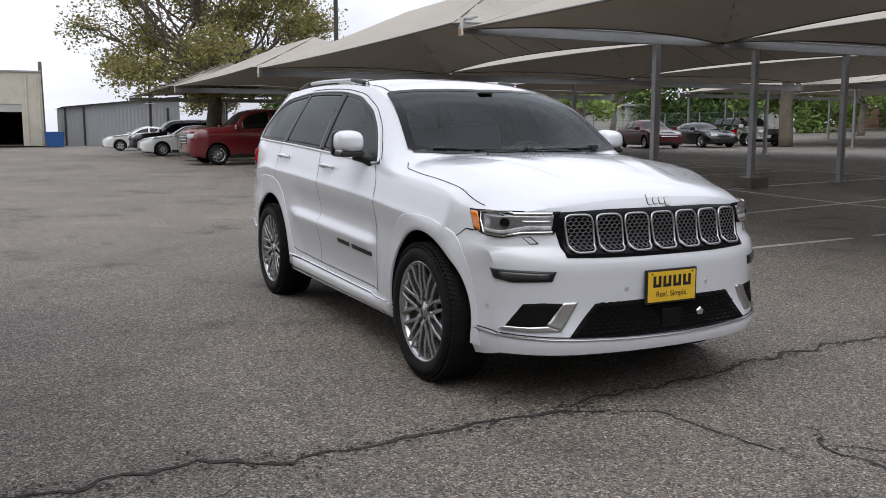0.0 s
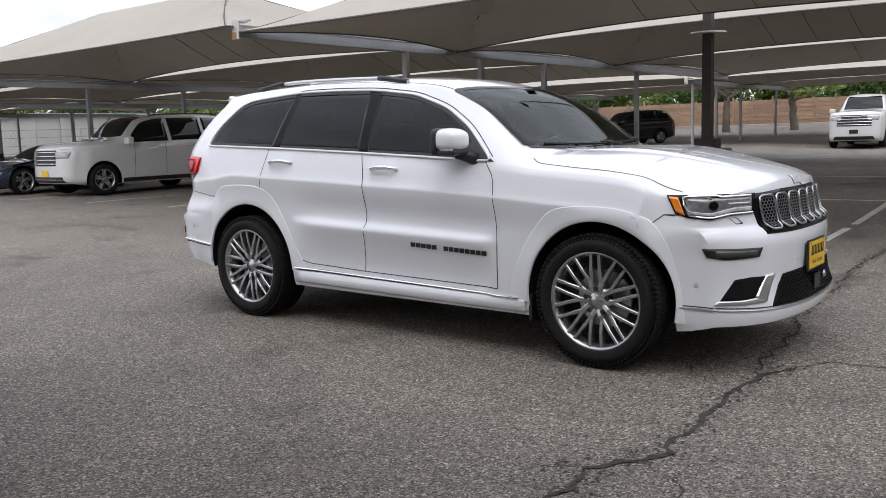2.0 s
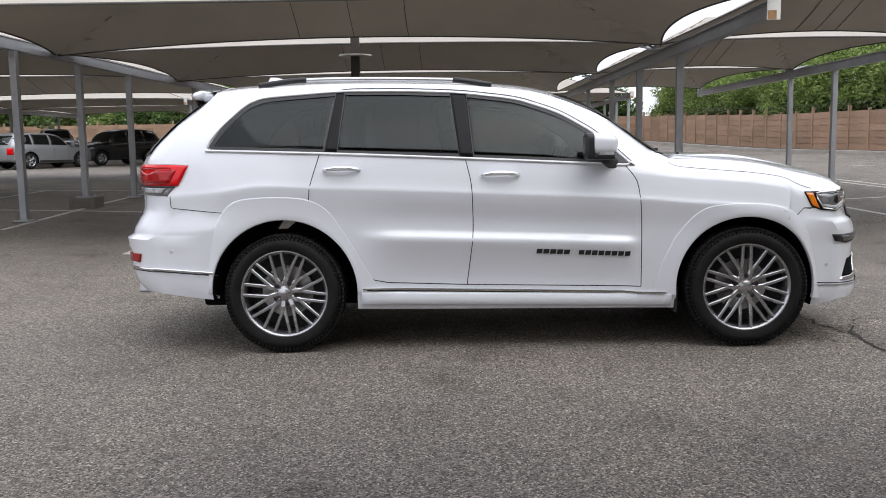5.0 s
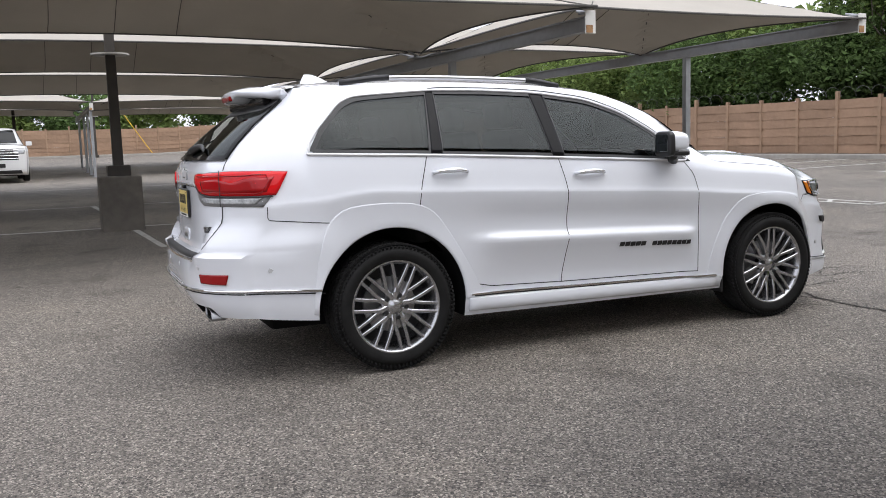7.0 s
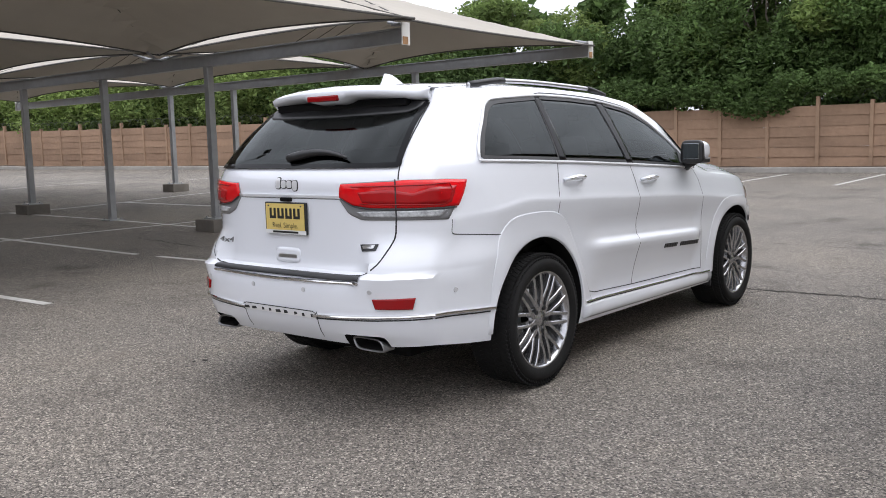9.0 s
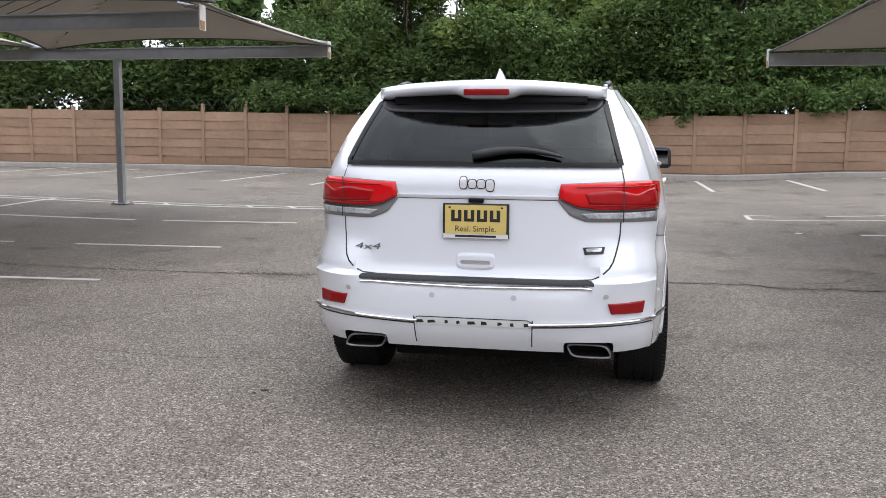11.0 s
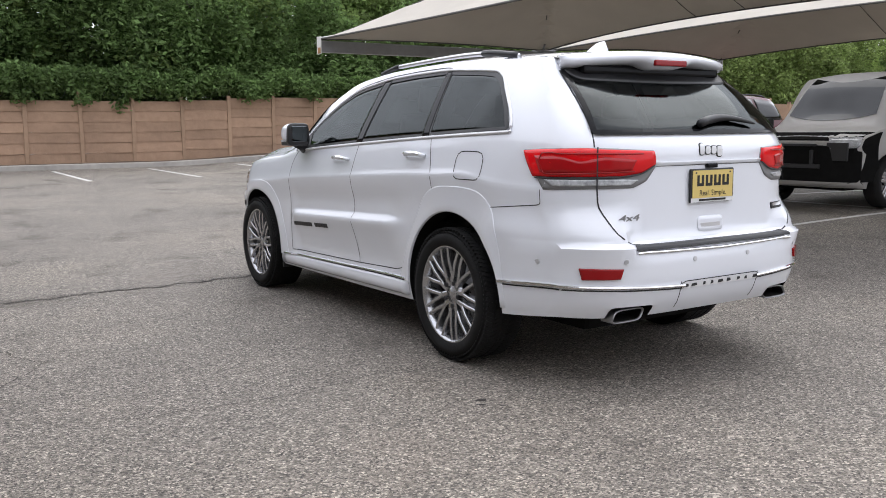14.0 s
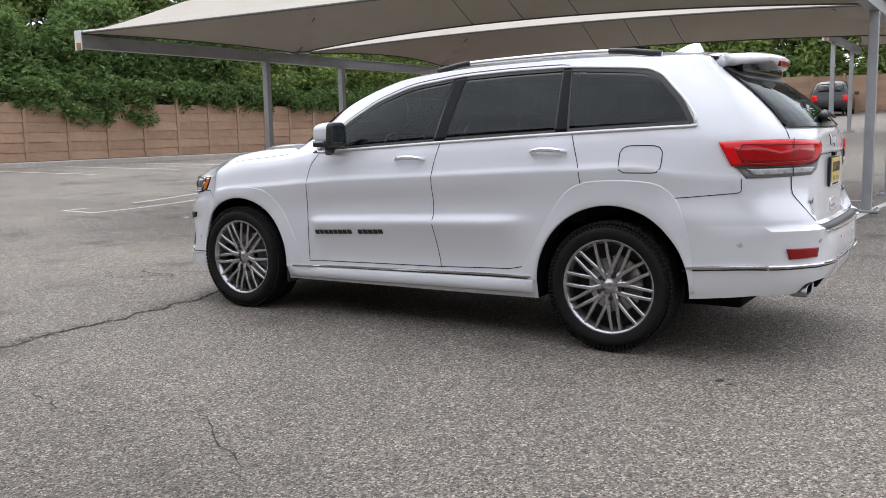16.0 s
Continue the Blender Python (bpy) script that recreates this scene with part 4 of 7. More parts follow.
class Shell:
    """A car body's skin: its half width at any length and height, and its front and rear faces."""

    def __init__(self, roof, belt, bottom, xr, xf, edge_y, edge_drop, wide, shape, bow_f, bow_r, taper, press=None, bulge=None):
        self.roof, self.belt, self.bottom, self.xr, self.xf = roof, belt, bottom, xr, xf
        self.edge_y, self.edge_drop, self.wide, self.shape = edge_y, edge_drop, wide, shape
        self.bow_f, self.bow_r, self.taper = bow_f, bow_r, taper
        self.press, self.bulge = press, bulge or (lambda y, z: 0.0)
        self.xmin, self.xmax = xr(0.7), xf(0.7)

    def W(self, x, z):
        """Half width of the side at length x and height z, up to the roof's edge."""
        b, t = self.belt(x), self.roof(x)
        q = min(z, b) / max(b, 0.3) * 1.2
        wb = self.wide(x) * self.shape(q) + (self.press(x, q) if self.press else 0.0)
        if z <= b:
            return wb
        ye, ze = self.edge_y(x), t - self.edge_drop(x)
        k = min(1.0, (z - b) / max(ze - b, 1e-3))
        return lerp(wb, ye, k ** 1.15)

    def front(self, y, z):
        return self.xf(z) - self.bow_f(abs(y))

    def rear(self, y, z):
        return self.xr(z) + self.bow_r(abs(y)) - self.bulge(abs(y), z)

    def point(self, s, h, side):
        """s: 0 rear to 1 front; h: 0 sill bottom, 1 belt, 1..2 up to the roof's edge, 2..3 in to the middle."""
        x0 = lerp(self.xmin, self.xmax, s)

        def z_of(x):
            b, t, lo = self.belt(x), self.roof(x), self.bottom(x)
            ze = t - self.edge_drop(x)
            if h <= 1:
                return lerp(lo, b, h)
            if h <= 2:
                return lerp(b, ze, h - 1)
            k = h - 2
            return ze + (t - ze) * (1 - (1 - k) ** 2.2)
        z = z_of(x0)
        x = x0
        for _ in range(2):
            wr, wf = 1 - sstep(self.xmin, self.xmin + 1.5, x0), sstep(self.xmax - 0.75, self.xmax, x0)
            x = x0 + wr * (self.xr(z) - self.xmin) + wf * (self.xf(z) - self.xmax)
            z = z_of(x)
        if h <= 2:
            y = self.W(x, z)
        else:
            y = self.edge_y(x) * (1 - (h - 2)) ** 0.92
        y *= self.taper(s)
        wr, wf = 1 - sstep(self.xmin, self.xmin + 1.5, x0), sstep(self.xmax - 0.75, self.xmax, x0)
        x += wr * (self.bow_r(y) - self.bulge(y, z)) - wf * self.bow_f(y)
        return Vector((x, side * y, z))

    def build(self, ns=110, hs=None, cap=26):
        hs = hs or ([i / 16 for i in range(17)] + [1 + i / 9 for i in range(1, 10)] + [2 + i / 9 for i in range(1, 10)])
        ss = [i / ns for i in range(ns + 1)]
        bm = bmesh.new()
        grid = {}
        for side in (-1, 1):
            for i, s in enumerate(ss):
                for j, h in enumerate(hs):
                    if h >= 3 and side == 1:
                        grid[1, i, j] = grid[-1, i, j]
                    else:
                        p = self.point(s, h, side)
                        if h >= 3:
                            p.y = 0.0
                        grid[side, i, j] = bm.verts.new(p)
        J = len(hs)
        for side in (-1, 1):
            for i in range(ns):
                for j in range(J - 1):
                    q = [grid[side, i, j], grid[side, i + 1, j], grid[side, i + 1, j + 1], grid[side, i, j + 1]]
                    q = list(dict.fromkeys(q))
                    if len(q) > 2:
                        bm.faces.new(q if side == -1 else q[::-1])
        # floor
        for i in range(ns):
            bm.faces.new((grid[1, i, 0], grid[1, i + 1, 0], grid[-1, i + 1, 0], grid[-1, i, 0]))
        # end faces
        for i, f in ((0, self.rear), (ns, self.front)):
            rows = []
            for j in range(J):
                a, b = grid[-1, i, j], grid[1, i, j]
                row = [a]
                if a is not b:
                    for k in range(1, cap):
                        t = k / cap
                        y = lerp(a.co.y, b.co.y, t)
                        z = a.co.z
                        x = f(y, z) + (a.co.x - f(a.co.y, z))
                        row.append(bm.verts.new((x, y, z)))
                    row.append(b)
                rows.append(row)
            for r0, r1 in zip(rows, rows[1:]):
                if len(r1) == 1:
                    for k in range(len(r0) - 1):
                        q = (r0[k], r0[k + 1], r1[0])
                        bm.faces.new(q if i else q[::-1])
                else:
                    for k in range(len(r0) - 1):
                        q = (r0[k], r0[k + 1], r1[k + 1], r1[k])
                        bm.faces.new(q if i else q[::-1])
            lo = [rows[0][k] for k in range(len(rows[0]))]
            if len(lo) > 2:
                bm.faces.new(lo if not i else lo[::-1])
        bmesh.ops.remove_doubles(bm, verts=bm.verts, dist=1e-5)
        bmesh.ops.recalc_face_normals(bm, faces=bm.faces)
        return bm


def carve(body, cutters, mats):
    """Cuts closed meshes out of a body and keeps the result as its mesh."""
    for c in cutters:
        mod = body.modifiers.new("cut", "BOOLEAN")
        mod.operation, mod.solver, mod.object = "DIFFERENCE", "EXACT", c
    bpy.context.view_layer.update()
    dg = bpy.context.evaluated_depsgraph_get()
    me = bpy.data.meshes.new_from_object(body.evaluated_get(dg))
    body.modifiers.clear()
    old = body.data
    body.data = me
    bpy.data.meshes.remove(old)
    for c in cutters:
        d = c.data
        bpy.data.objects.remove(c)
        bpy.data.meshes.remove(d)
    slots = [p.material_index for p in me.polygons]
    me.materials.clear()
    for m in mats:
        me.materials.append(m)
    me.polygons.foreach_set("material_index", slots)


DOOR_LEDGE = curve((0.34, 0.0), (0.42, -0.024), (0.46, -0.024), (0.56, -0.010), (0.66, 0.014), (0.698, 0.0255), (0.706, 0.0255), (0.762, -0.009), (0.82, -0.013), (0.96, 0.0), (1.2, 0.0))
BUMPER_SIDE = curve((0.30, 0.0), (0.45, 0.006), (0.70, 0.014), (0.765, 0.018), (0.785, 0.016), (0.88, 0.0), (1.2, 0.0))
BUMPER_CORNER = curve((0.30, 0.01), (0.45, 0.03), (0.70, 0.03), (0.80, 0.025), (0.92, 0.0), (1.2, 0.0))
BUMPER_SHELF = curve((0.66, 0.0), (0.745, 0.055), (0.785, 0.060), (0.80, 0.055), (0.92, 0.0))
SUV = Shell(
    roof=curve((-2.62, 1.665), (-2.30, 1.680), (-2.05, 1.705), (-1.69, 1.735), (-1.09, 1.757), (-0.45, 1.745), (0.05, 1.705), (0.30, 1.655), (0.52, 1.575),
               (0.95, 1.285), (1.05, 1.225), (1.40, 1.215), (1.90, 1.135), (2.17, 1.065), (2.30, 0.985), (2.42, 0.93)),
    belt=curve((-2.50, 1.20), (-1.85, 1.272), (-1.06, 1.245), (-0.30, 1.203), (0.775, 1.134), (1.10, 1.10), (1.50, 1.065), (1.88, 1.00), (2.12, 0.965), (2.40, 0.93)),
    bottom=curve((-2.62, 0.40), (-2.25, 0.345), (-1.9, 0.33), (-0.95, 0.27), (1.0, 0.25), (1.95, 0.235), (2.20, 0.245), (2.4, 0.29)),
    xr=curve((0.30, -2.42), (0.345, -2.46), (0.41, -2.525), (0.47, -2.555), (0.53, -2.572), (0.60, -2.575), (0.70, -2.570), (0.725, -2.555), (0.745, -2.505), (0.80, -2.487), (1.0, -2.480),
             (1.20, -2.478), (1.27, -2.435), (1.45, -2.24), (1.60, -2.03), (1.70, -1.92)),
    xf=curve((0.22, 2.24), (0.27, 2.36), (0.345, 2.385), (0.38, 2.37), (0.50, 2.345), (0.62, 2.352), (0.70, 2.358), (0.77, 2.335), (0.80, 2.30), (0.97, 2.262), (1.00, 2.245), (1.05, 2.20), (1.15, 2.08)),
    edge_y=curve((-2.4, 0.675), (-1.95, 0.672), (-1.6, 0.645), (-0.4, 0.64), (0.30, 0.66), (0.62, 0.70), (1.02, 0.745), (1.25, 0.74), (1.9, 0.70), (2.3, 0.62)),
    edge_drop=curve((-2.3, 0.05), (-1.0, 0.055), (0.1, 0.06), (0.5, 0.075), (0.9, 0.075), (1.1, 0.045), (1.5, 0.055), (2.0, 0.050), (2.3, 0.02)),
    wide=curve((-2.45, 0.925), (-2.1, 0.948), (-1.5, 0.955), (-0.5, 0.950), (0.9, 0.950), (1.5, 0.952), (1.95, 0.940), (2.3, 0.90)),
    shape=curve((0.20, 0.925), (0.28, 0.955), (0.36, 0.972), (0.42, 0.976), (0.62, 0.978), (0.80, 0.976), (0.98, 0.998), (1.0, 1.0), (1.02, 0.9915), (1.14, 0.960), (1.20, 0.942)),
    bow_f=lambda y: 0.15 * (y / 0.9) ** 2 + 0.30 * (y / 0.93) ** 6,
    bow_r=lambda y: 0.35 * (y / 0.9) ** 5,
    taper=lambda s: 1.0 - 0.055 * (1 - sstep(0.0, 0.045, s)) - 0.055 * sstep(0.93, 1.0, s),
    press=lambda x, q: DOOR_LEDGE(q) * sstep(-1.02, -0.70, x) * (1 - sstep(0.70, 0.80, x)) + BUMPER_SIDE(q) * sstep(-1.90, -2.12, x),
    bulge=lambda y, z: BUMPER_CORNER(z) * sstep(0.50, 0.80, y) + BUMPER_SHELF(z) * sstep(0.53, 0.62, y))


from mathutils.bvhtree import BVHTree


class Skin:
    """Lays points of patches onto a closed body from outside."""

    def __init__(self, bm, front_c=1.2, rear_c=-1.3, slack=0.0):
        self.slack = slack
        self.tree = BVHTree.FromBMesh(bm)
        self.fc, self.rc = front_c, rear_c

    def cast(self, mode, a, b, side=1):
        if mode == "side":
            o, d = Vector((a, side * 4, b)), Vector((0, -side, 0))
        elif mode == "front":
            o, d = Vector((6, a * side, b)), Vector((-1, 0, 0))
        elif mode == "rear":
            o, d = Vector((-6, a * side, b)), Vector((1, 0, 0))
        elif mode == "top":
            o, d = Vector((a, b * side, 5)), Vector((0, 0, -1))
        else:
            c, k = (self.fc, 1) if mode == "fpol" else (self.rc, -1)
            a -= self.slack * max(0.0, (48 - a) / 28) if k < 0 else 0.0
            w = Vector((k * math.cos(radians(a)), side * math.sin(radians(a)), 0))
            o, d = Vector((c, 0, b)) + w * 4, -w
        p, n, _, _ = self.tree.ray_cast(o, d)
        if p is None:
            p, n, _, _ = self.tree.find_nearest(o + d * 3.2)
        if n.dot(d) > 0:
            n = -n
        return p, n

    def at(self, mode, a, b, off=0.0, side=1):
        p, n = self.cast(mode, a, b, side)
        return p + n * off


def subdiv(poly, n):
    """n + 1 points evenly along a polyline."""
    pts = [Vector((*p, 0)) for p in poly]
    ls = [0.0]
    for a, b in zip(pts, pts[1:]):
        ls.append(ls[-1] + (b - a).length)
    out, i = [], 0
    for k in range(n + 1):
        t = ls[-1] * k / n
        while i < len(ls) - 2 and t > ls[i + 1]:
            i += 1
        f = (t - ls[i]) / max(ls[i + 1] - ls[i], 1e-9)
        p = pts[i].lerp(pts[i + 1], min(1, f))
        out.append((p.x, p.y))
    return out


def patch_bm(skin, mode, low, high, off=0.004, side=1, nu=24, nv=8, sink=0.012, profile=None, bm=None):
    """A shell piece between a lower and an upper line on the body, with a rim that sinks into it."""
    bm = bm or bmesh.new()
    A, B = subdiv(low, nu), subdiv(high, nu)
    rows = []
    for j in range(nv + 1):
        v = j / nv
        row = []
        for i in range(nu + 1):
            a, b = lerp(A[i][0], B[i][0], v), lerp(A[i][1], B[i][1], v)
            o = off * (profile(i / nu, v) if profile else 1.0)
            row.append(skin.at(mode, a, b, o, side))
        rows.append(row)
    if sink:
        def down(p, q):
            return q
        lo = [skin.at(mode, a, b, -sink, side) for a, b in A]
        hi = [skin.at(mode, a, b, -sink, side) for a, b in B]
        rows = [lo] + rows + [hi]
        for r in range(len(rows)):
            v = min(max((r - 1) / nv, 0), 1)
            a0 = skin.at(mode, lerp(A[0][0], B[0][0], v), lerp(A[0][1], B[0][1], v), -sink, side)
            a1 = skin.at(mode, lerp(A[-1][0], B[-1][0], v), lerp(A[-1][1], B[-1][1], v), -sink, side)
            rows[r] = [a0] + list(rows[r]) + [a1]
    add_grid(bm, rows)
    bmesh.ops.remove_doubles(bm, verts=bm.verts, dist=2e-5)
    bmesh.ops.recalc_face_normals(bm, faces=bm.faces)
    # outward check against the body's own normal at the middle
    bm.faces.ensure_lookup_table()
    i, j = nu // 2, nv // 2
    a, b = lerp(A[i][0], B[i][0], .5), lerp(A[i][1], B[i][1], .5)
    p, n = skin.cast(mode, a, b, side)
    f = min(bm.faces, key=lambda q: (q.calc_center_median() - p).length)
    if f.normal.dot(n) < 0:
        bmesh.ops.reverse_faces(bm, faces=bm.faces)
    return bm


def line_bm(skin, mode, poly, w=0.006, off=0.0012, side=1, step=0.03, closed=False, bm=None):
    """A flat ribbon along a line on the body: a shut line."""
    bm = bm or bmesh.new()
    n = max(3, int(sum(math.dist(a, b) * (1 if mode in ("side", "front", "rear", "top") else 0.016) for a, b in zip(poly, poly[1:])) / step))
    pts = [skin.cast(mode, a, b, side) for a, b in subdiv(poly, n)]
    rows = []
    for i, (p, nn) in enumerate(pts):
        d = (pts[min(i + 1, n)][0] - pts[max(i - 1, 0)][0])
        if d.length < 1e-6:
            continue
        s = d.normalized().cross(nn).normalized() * w / 2
        rows.append([p + s + nn * off, p + nn * (off + 0.0006), p - s + nn * off])
    add_grid(bm, rows)
    return bm


def bead_bm(skin, mode, poly, r, off=0.0, side=1, step=0.03, flat=1.0, bm=None):
    """A round bead of trim along a line on the body."""
    bm = bm or bmesh.new()
    n = max(4, int(sum(math.dist(a, b) * (1 if mode in ("side", "front", "rear", "top") else 0.016) for a, b in zip(poly, poly[1:])) / step))
    add_tube(bm, [skin.at(mode, a, b, off, side) for a, b in subdiv(poly, n)], r, 8)
    return bm


def rounded(poly, k=0.35, n=4):
    """A polyline with its inner corners rounded."""
    out = [poly[0]]
    for a, b, c in zip(poly, poly[1:], poly[2:]):
        a, b, c = (Vector((*p, 0)) for p in (a, b, c))
        p, q = b.lerp(a, k), b.lerp(c, k)
        for i in range(n + 1):
            t = i / n
            v = p * (1 - t) ** 2 + b * 2 * t * (1 - t) + q * t * t
            out.append((v.x, v.y))
    out.append(poly[-1])
    return out


def text_bm(words, size, depth=0.0):
    cu = bpy.data.curves.new("words", "FONT")
    cu.body, cu.size, cu.extrude = words, size, depth
    cu.align_x, cu.align_y = "CENTER", "CENTER"
    ob = new("words", cu)
    bpy.context.view_layer.update()
    me = bpy.data.meshes.new_from_object(ob.evaluated_get(bpy.context.evaluated_depsgraph_get()))
    bm = bmesh.new()
    bm.from_mesh(me)
    bpy.data.objects.remove(ob)
    bpy.data.curves.remove(cu)
    bpy.data.meshes.remove(me)
    return bm


# ---------------------------------------------------------------- wheels
def lathe(bm, prof, seg=56, axis="y"):
    """A body of revolution about the y axis through (y, r) points."""
    rings = []
    for y, r in prof:
        rings.append([bm.verts.new((r * math.cos(2 * math.pi * k / seg), y, r * math.sin(2 * math.pi * k / seg))) for k in range(seg)])
    for A, B in zip(rings, rings[1:]):
        for k in range(seg):
            bm.faces.new((A[k], A[(k + 1) % seg], B[(k + 1) % seg], B[k]))
    return rings


def wheel_parts(top, R=0.380, rim=0.273, width=0.272, spokes="split", rim_mat=None, tread=True, detail=True):
    """A tyre with tread blocks and an alloy rim; the outer face looks towards +y; the centre is at the origin."""
    rim_mat = rim_mat or M_RIM
    h = width / 2
    bm = bmesh.new()
    lathe(bm, [(-h + 0.03, rim - 0.012), (-h + 0.004, rim + 0.008), (-h - 0.006, (R + rim) / 2), (-h + 0.010, R - 0.035), (-h + 0.030, R - 0.012), (-h + 0.06, R - 0.008), (0, R - 0.006),
               (h - 0.06, R - 0.008), (h - 0.030, R - 0.012), (h - 0.010, R - 0.035), (h + 0.004, (R + rim) / 2 + 0.01), (h + 0.006, (R + rim) / 2 - 0.012), (h - 0.002, rim + 0.010), (h - 0.012, rim + 0.002), (h - 0.03, rim - 0.012)], 72)
    bmesh.ops.recalc_face_normals(bm, faces=bm.faces)
    tyre = part("wheel", bm, M_TYRE, top, "black tyre on an alloy rim", smooth=True)
    if tread:
        bm = bmesh.new()
        n = 88
        for k in range(n):
            for row, (yy, ww, ll) in enumerate(((-h + 0.036, 0.046, 0.021), (-0.062, 0.042, 0.020), (-0.008, 0.036, 0.019), (0.046, 0.042, 0.020), (h - 0.036, 0.046, 0.021))):
                a = 2 * math.pi * (k + 0.5 * (row % 2)) / n
                m = Matrix.Rotation(-a, 4, "Y") @ Matrix.Translation((R - 0.0085, yy, 0)) @ Matrix.Rotation(radians(24 if row % 2 else -24), 4, "X")
                add_box(bm, (0, 0, 0), (0.012, ww, ll), m)
            a = 2 * math.pi * k / n
            for yy in (-h + 0.008, h - 0.008):
                m = Matrix.Rotation(-a, 4, "Y") @ Matrix.Translation((R - 0.029, yy, 0)) @ Matrix.Rotation(radians(38 if yy > 0 else -38), 4, "Z")
                add_box(bm, (0, 0, 0), (0.020, 0.004, 0.012), m)
        part("tread", bm, M_TYRE, tyre, "chunky tread blocks")
    bm = bmesh.new()
    yo = h - 0.012
    lathe(bm, [(yo, rim + 0.006), (yo + 0.004, rim), (yo, rim - 0.006), (yo - 0.012, rim - 0.016), (yo - 0.05, rim - 0.028), (-h + 0.04, rim - 0.03)], 64)
    bmesh.ops.recalc_face_normals(bm, faces=bm.faces)
    part("rim", bm, rim_mat, tyre, "bright machined rim lip", smooth=True)
    bm = bmesh.new()
    lathe(bm, [(-0.02, 0.06), (-0.02, rim * 0.62), (-0.04, rim * 0.62), (-0.04, rim - 0.01), (-0.045, rim)], 40)
    part("barrel", bm, M_RIM_DARK, tyre, "dark inside of the rim")
    bm = bmesh.new()
    lathe(bm, [(0.0, 0.05), (0.0, rim * 0.60), (-0.02, rim * 0.60)], 40)
    part("brake_disc", bm, M_SATIN, tyre, "grey steel brake disc")
    # spokes
    def spoke(a0, r0, a1, r1, w0, w1, y0, y1, depth=0.022):
        p = Vector((r0 * math.cos(a0), y0, r0 * math.sin(a0)))
        q = Vector((r1 * math.cos(a1), y1, r1 * math.sin(a1)))
        d = (q - p).normalized()
        s = d.cross(Vector((0, 1, 0))).normalized()
        b = bmesh.new()
        rows = []
        for t in (0.0, 0.5, 1.0):
            c = p.lerp(q, t) + Vector((0, 0.006 * math.sin(math.pi * t), 0))
            w = lerp(w0, w1, t) / 2
            rows.append([c - s * w - Vector((0, depth, 0)), c - s * w * 0.9, c - s * w * 0.55 + Vector((0, 0.004, 0)), c + s * w * 0.55 + Vector((0, 0.004, 0)), c + s * w * 0.9, c + s * w - Vector((0, depth, 0))])
        add_grid(b, rows)
        bmesh.ops.recalc_face_normals(b, faces=b.faces)
        if b.faces[0:1] and sum((f.normal.y for f in b.faces)) < 0:
            bmesh.ops.reverse_faces(b, faces=b.faces)
        part("spoke", b, rim_mat, tyre)
    yf = h - 0.040
    if spokes == "split":
        for k in range(5):
            a = 2 * math.pi * k / 5 + radians(90)
            for sgn in (-1, 1):
                spoke(a + sgn * radians(24), 0.048, a + sgn * radians(17), 0.120, 0.036, 0.034, yf, yf + 0.006, 0.032)
                spoke(a + sgn * radians(15.5), 0.104, a + sgn * radians(5.2), rim - 0.008, 0.025, 0.0205, yf + 0.005, h - 0.020, 0.036)
                spoke(a + sgn * radians(18.5), 0.104, a + sgn * radians(28.4), rim - 0.008, 0.025, 0.0205, yf + 0.005, h - 0.020, 0.036)
    elif spokes == "five":
        for k in range(5):
            a = 2 * math.pi * k / 5 + radians(90)
            for sgn in (-1, 1):
                spoke(a + sgn * 0.25, 0.05, a + sgn * 0.14, rim - 0.012, 0.05, 0.045, yf, h - 0.026)
    else:
        for k in range(10):
            a = 2 * math.pi * k / 10
            spoke(a, 0.04, a + 0.1, rim - 0.012, 0.03, 0.024, yf, h - 0.026)
    bm = bmesh.new()
    lathe(bm, [(yf - 0.02, 0.085), (yf - 0.004, 0.078), (yf + 0.002, 0.066), (yf + 0.003, 0.036), (yf + 0.009, 0.032), (yf + 0.011, 0.0005)], 32)
    bmesh.ops.recalc_face_normals(bm, faces=bm.faces)
    part("hub_cap", bm, rim_mat, tyre, "round alloy hub cap", smooth=True)
    if detail:
        for k in range(5):
            a = 2 * math.pi * k / 5 + radians(90)
            bm = bmesh.new()
            c = Vector((0.068 * math.cos(a), 0, 0.068 * math.sin(a)))
            add_cyl(bm, c + Vector((0, yf - 0.02, 0)), c + Vector((0, yf + 0.014, 0)), 0.0165, 0.013, 8)
            part("lug_nut", bm, M_BLACK, tyre, "dark lug nut")
    return tyre


def put_wheel(parent, x, y, z, proto, turn=0.0, roll=0.0):
    """Another wheel like proto under parent, at the same meshes."""
    side = 1 if y > 0 else -1
    made = {}
    for o in (proto, *proto.children_recursive):
        c = o.copy()
        scene.collection.objects.link(c)
        made[o] = c
        c.parent = made.get(o.parent, parent)
    made[proto].matrix_basis = pose(x, y, z, 0, roll, (0 if side > 0 else 180) + turn)
    return made[proto]


# ---------------------------------------------------------------- the white car's cabin
SIDE_PANES = {
    "front_window": ([(-0.260, 1.222), (0.20, 1.198), (0.675, 1.168)], rounded([(-0.300, 1.615), (0.03, 1.572), (0.30, 1.478), (0.51, 1.350), (0.675, 1.180)], 0.3)),
    "rear_window": ([(-1.115, 1.264), (-0.65, 1.244), (-0.325, 1.228)], [(-1.078, 1.640), (-0.70, 1.635), (-0.380, 1.620)]),
    "quarter_window": ([(-1.90, 1.300), (-1.50, 1.284), (-1.182, 1.270)], rounded([(-1.895, 1.318), (-1.83, 1.42), (-1.69, 1.558), (-1.58, 1.603), (-1.112, 1.636)], 0.3)),
}
REAR_PANE = ([(-0.680, 1.276), (0, 1.274), (0.680, 1.276)], [(-0.590, 1.602), (0, 1.619), (0.590, 1.602)])


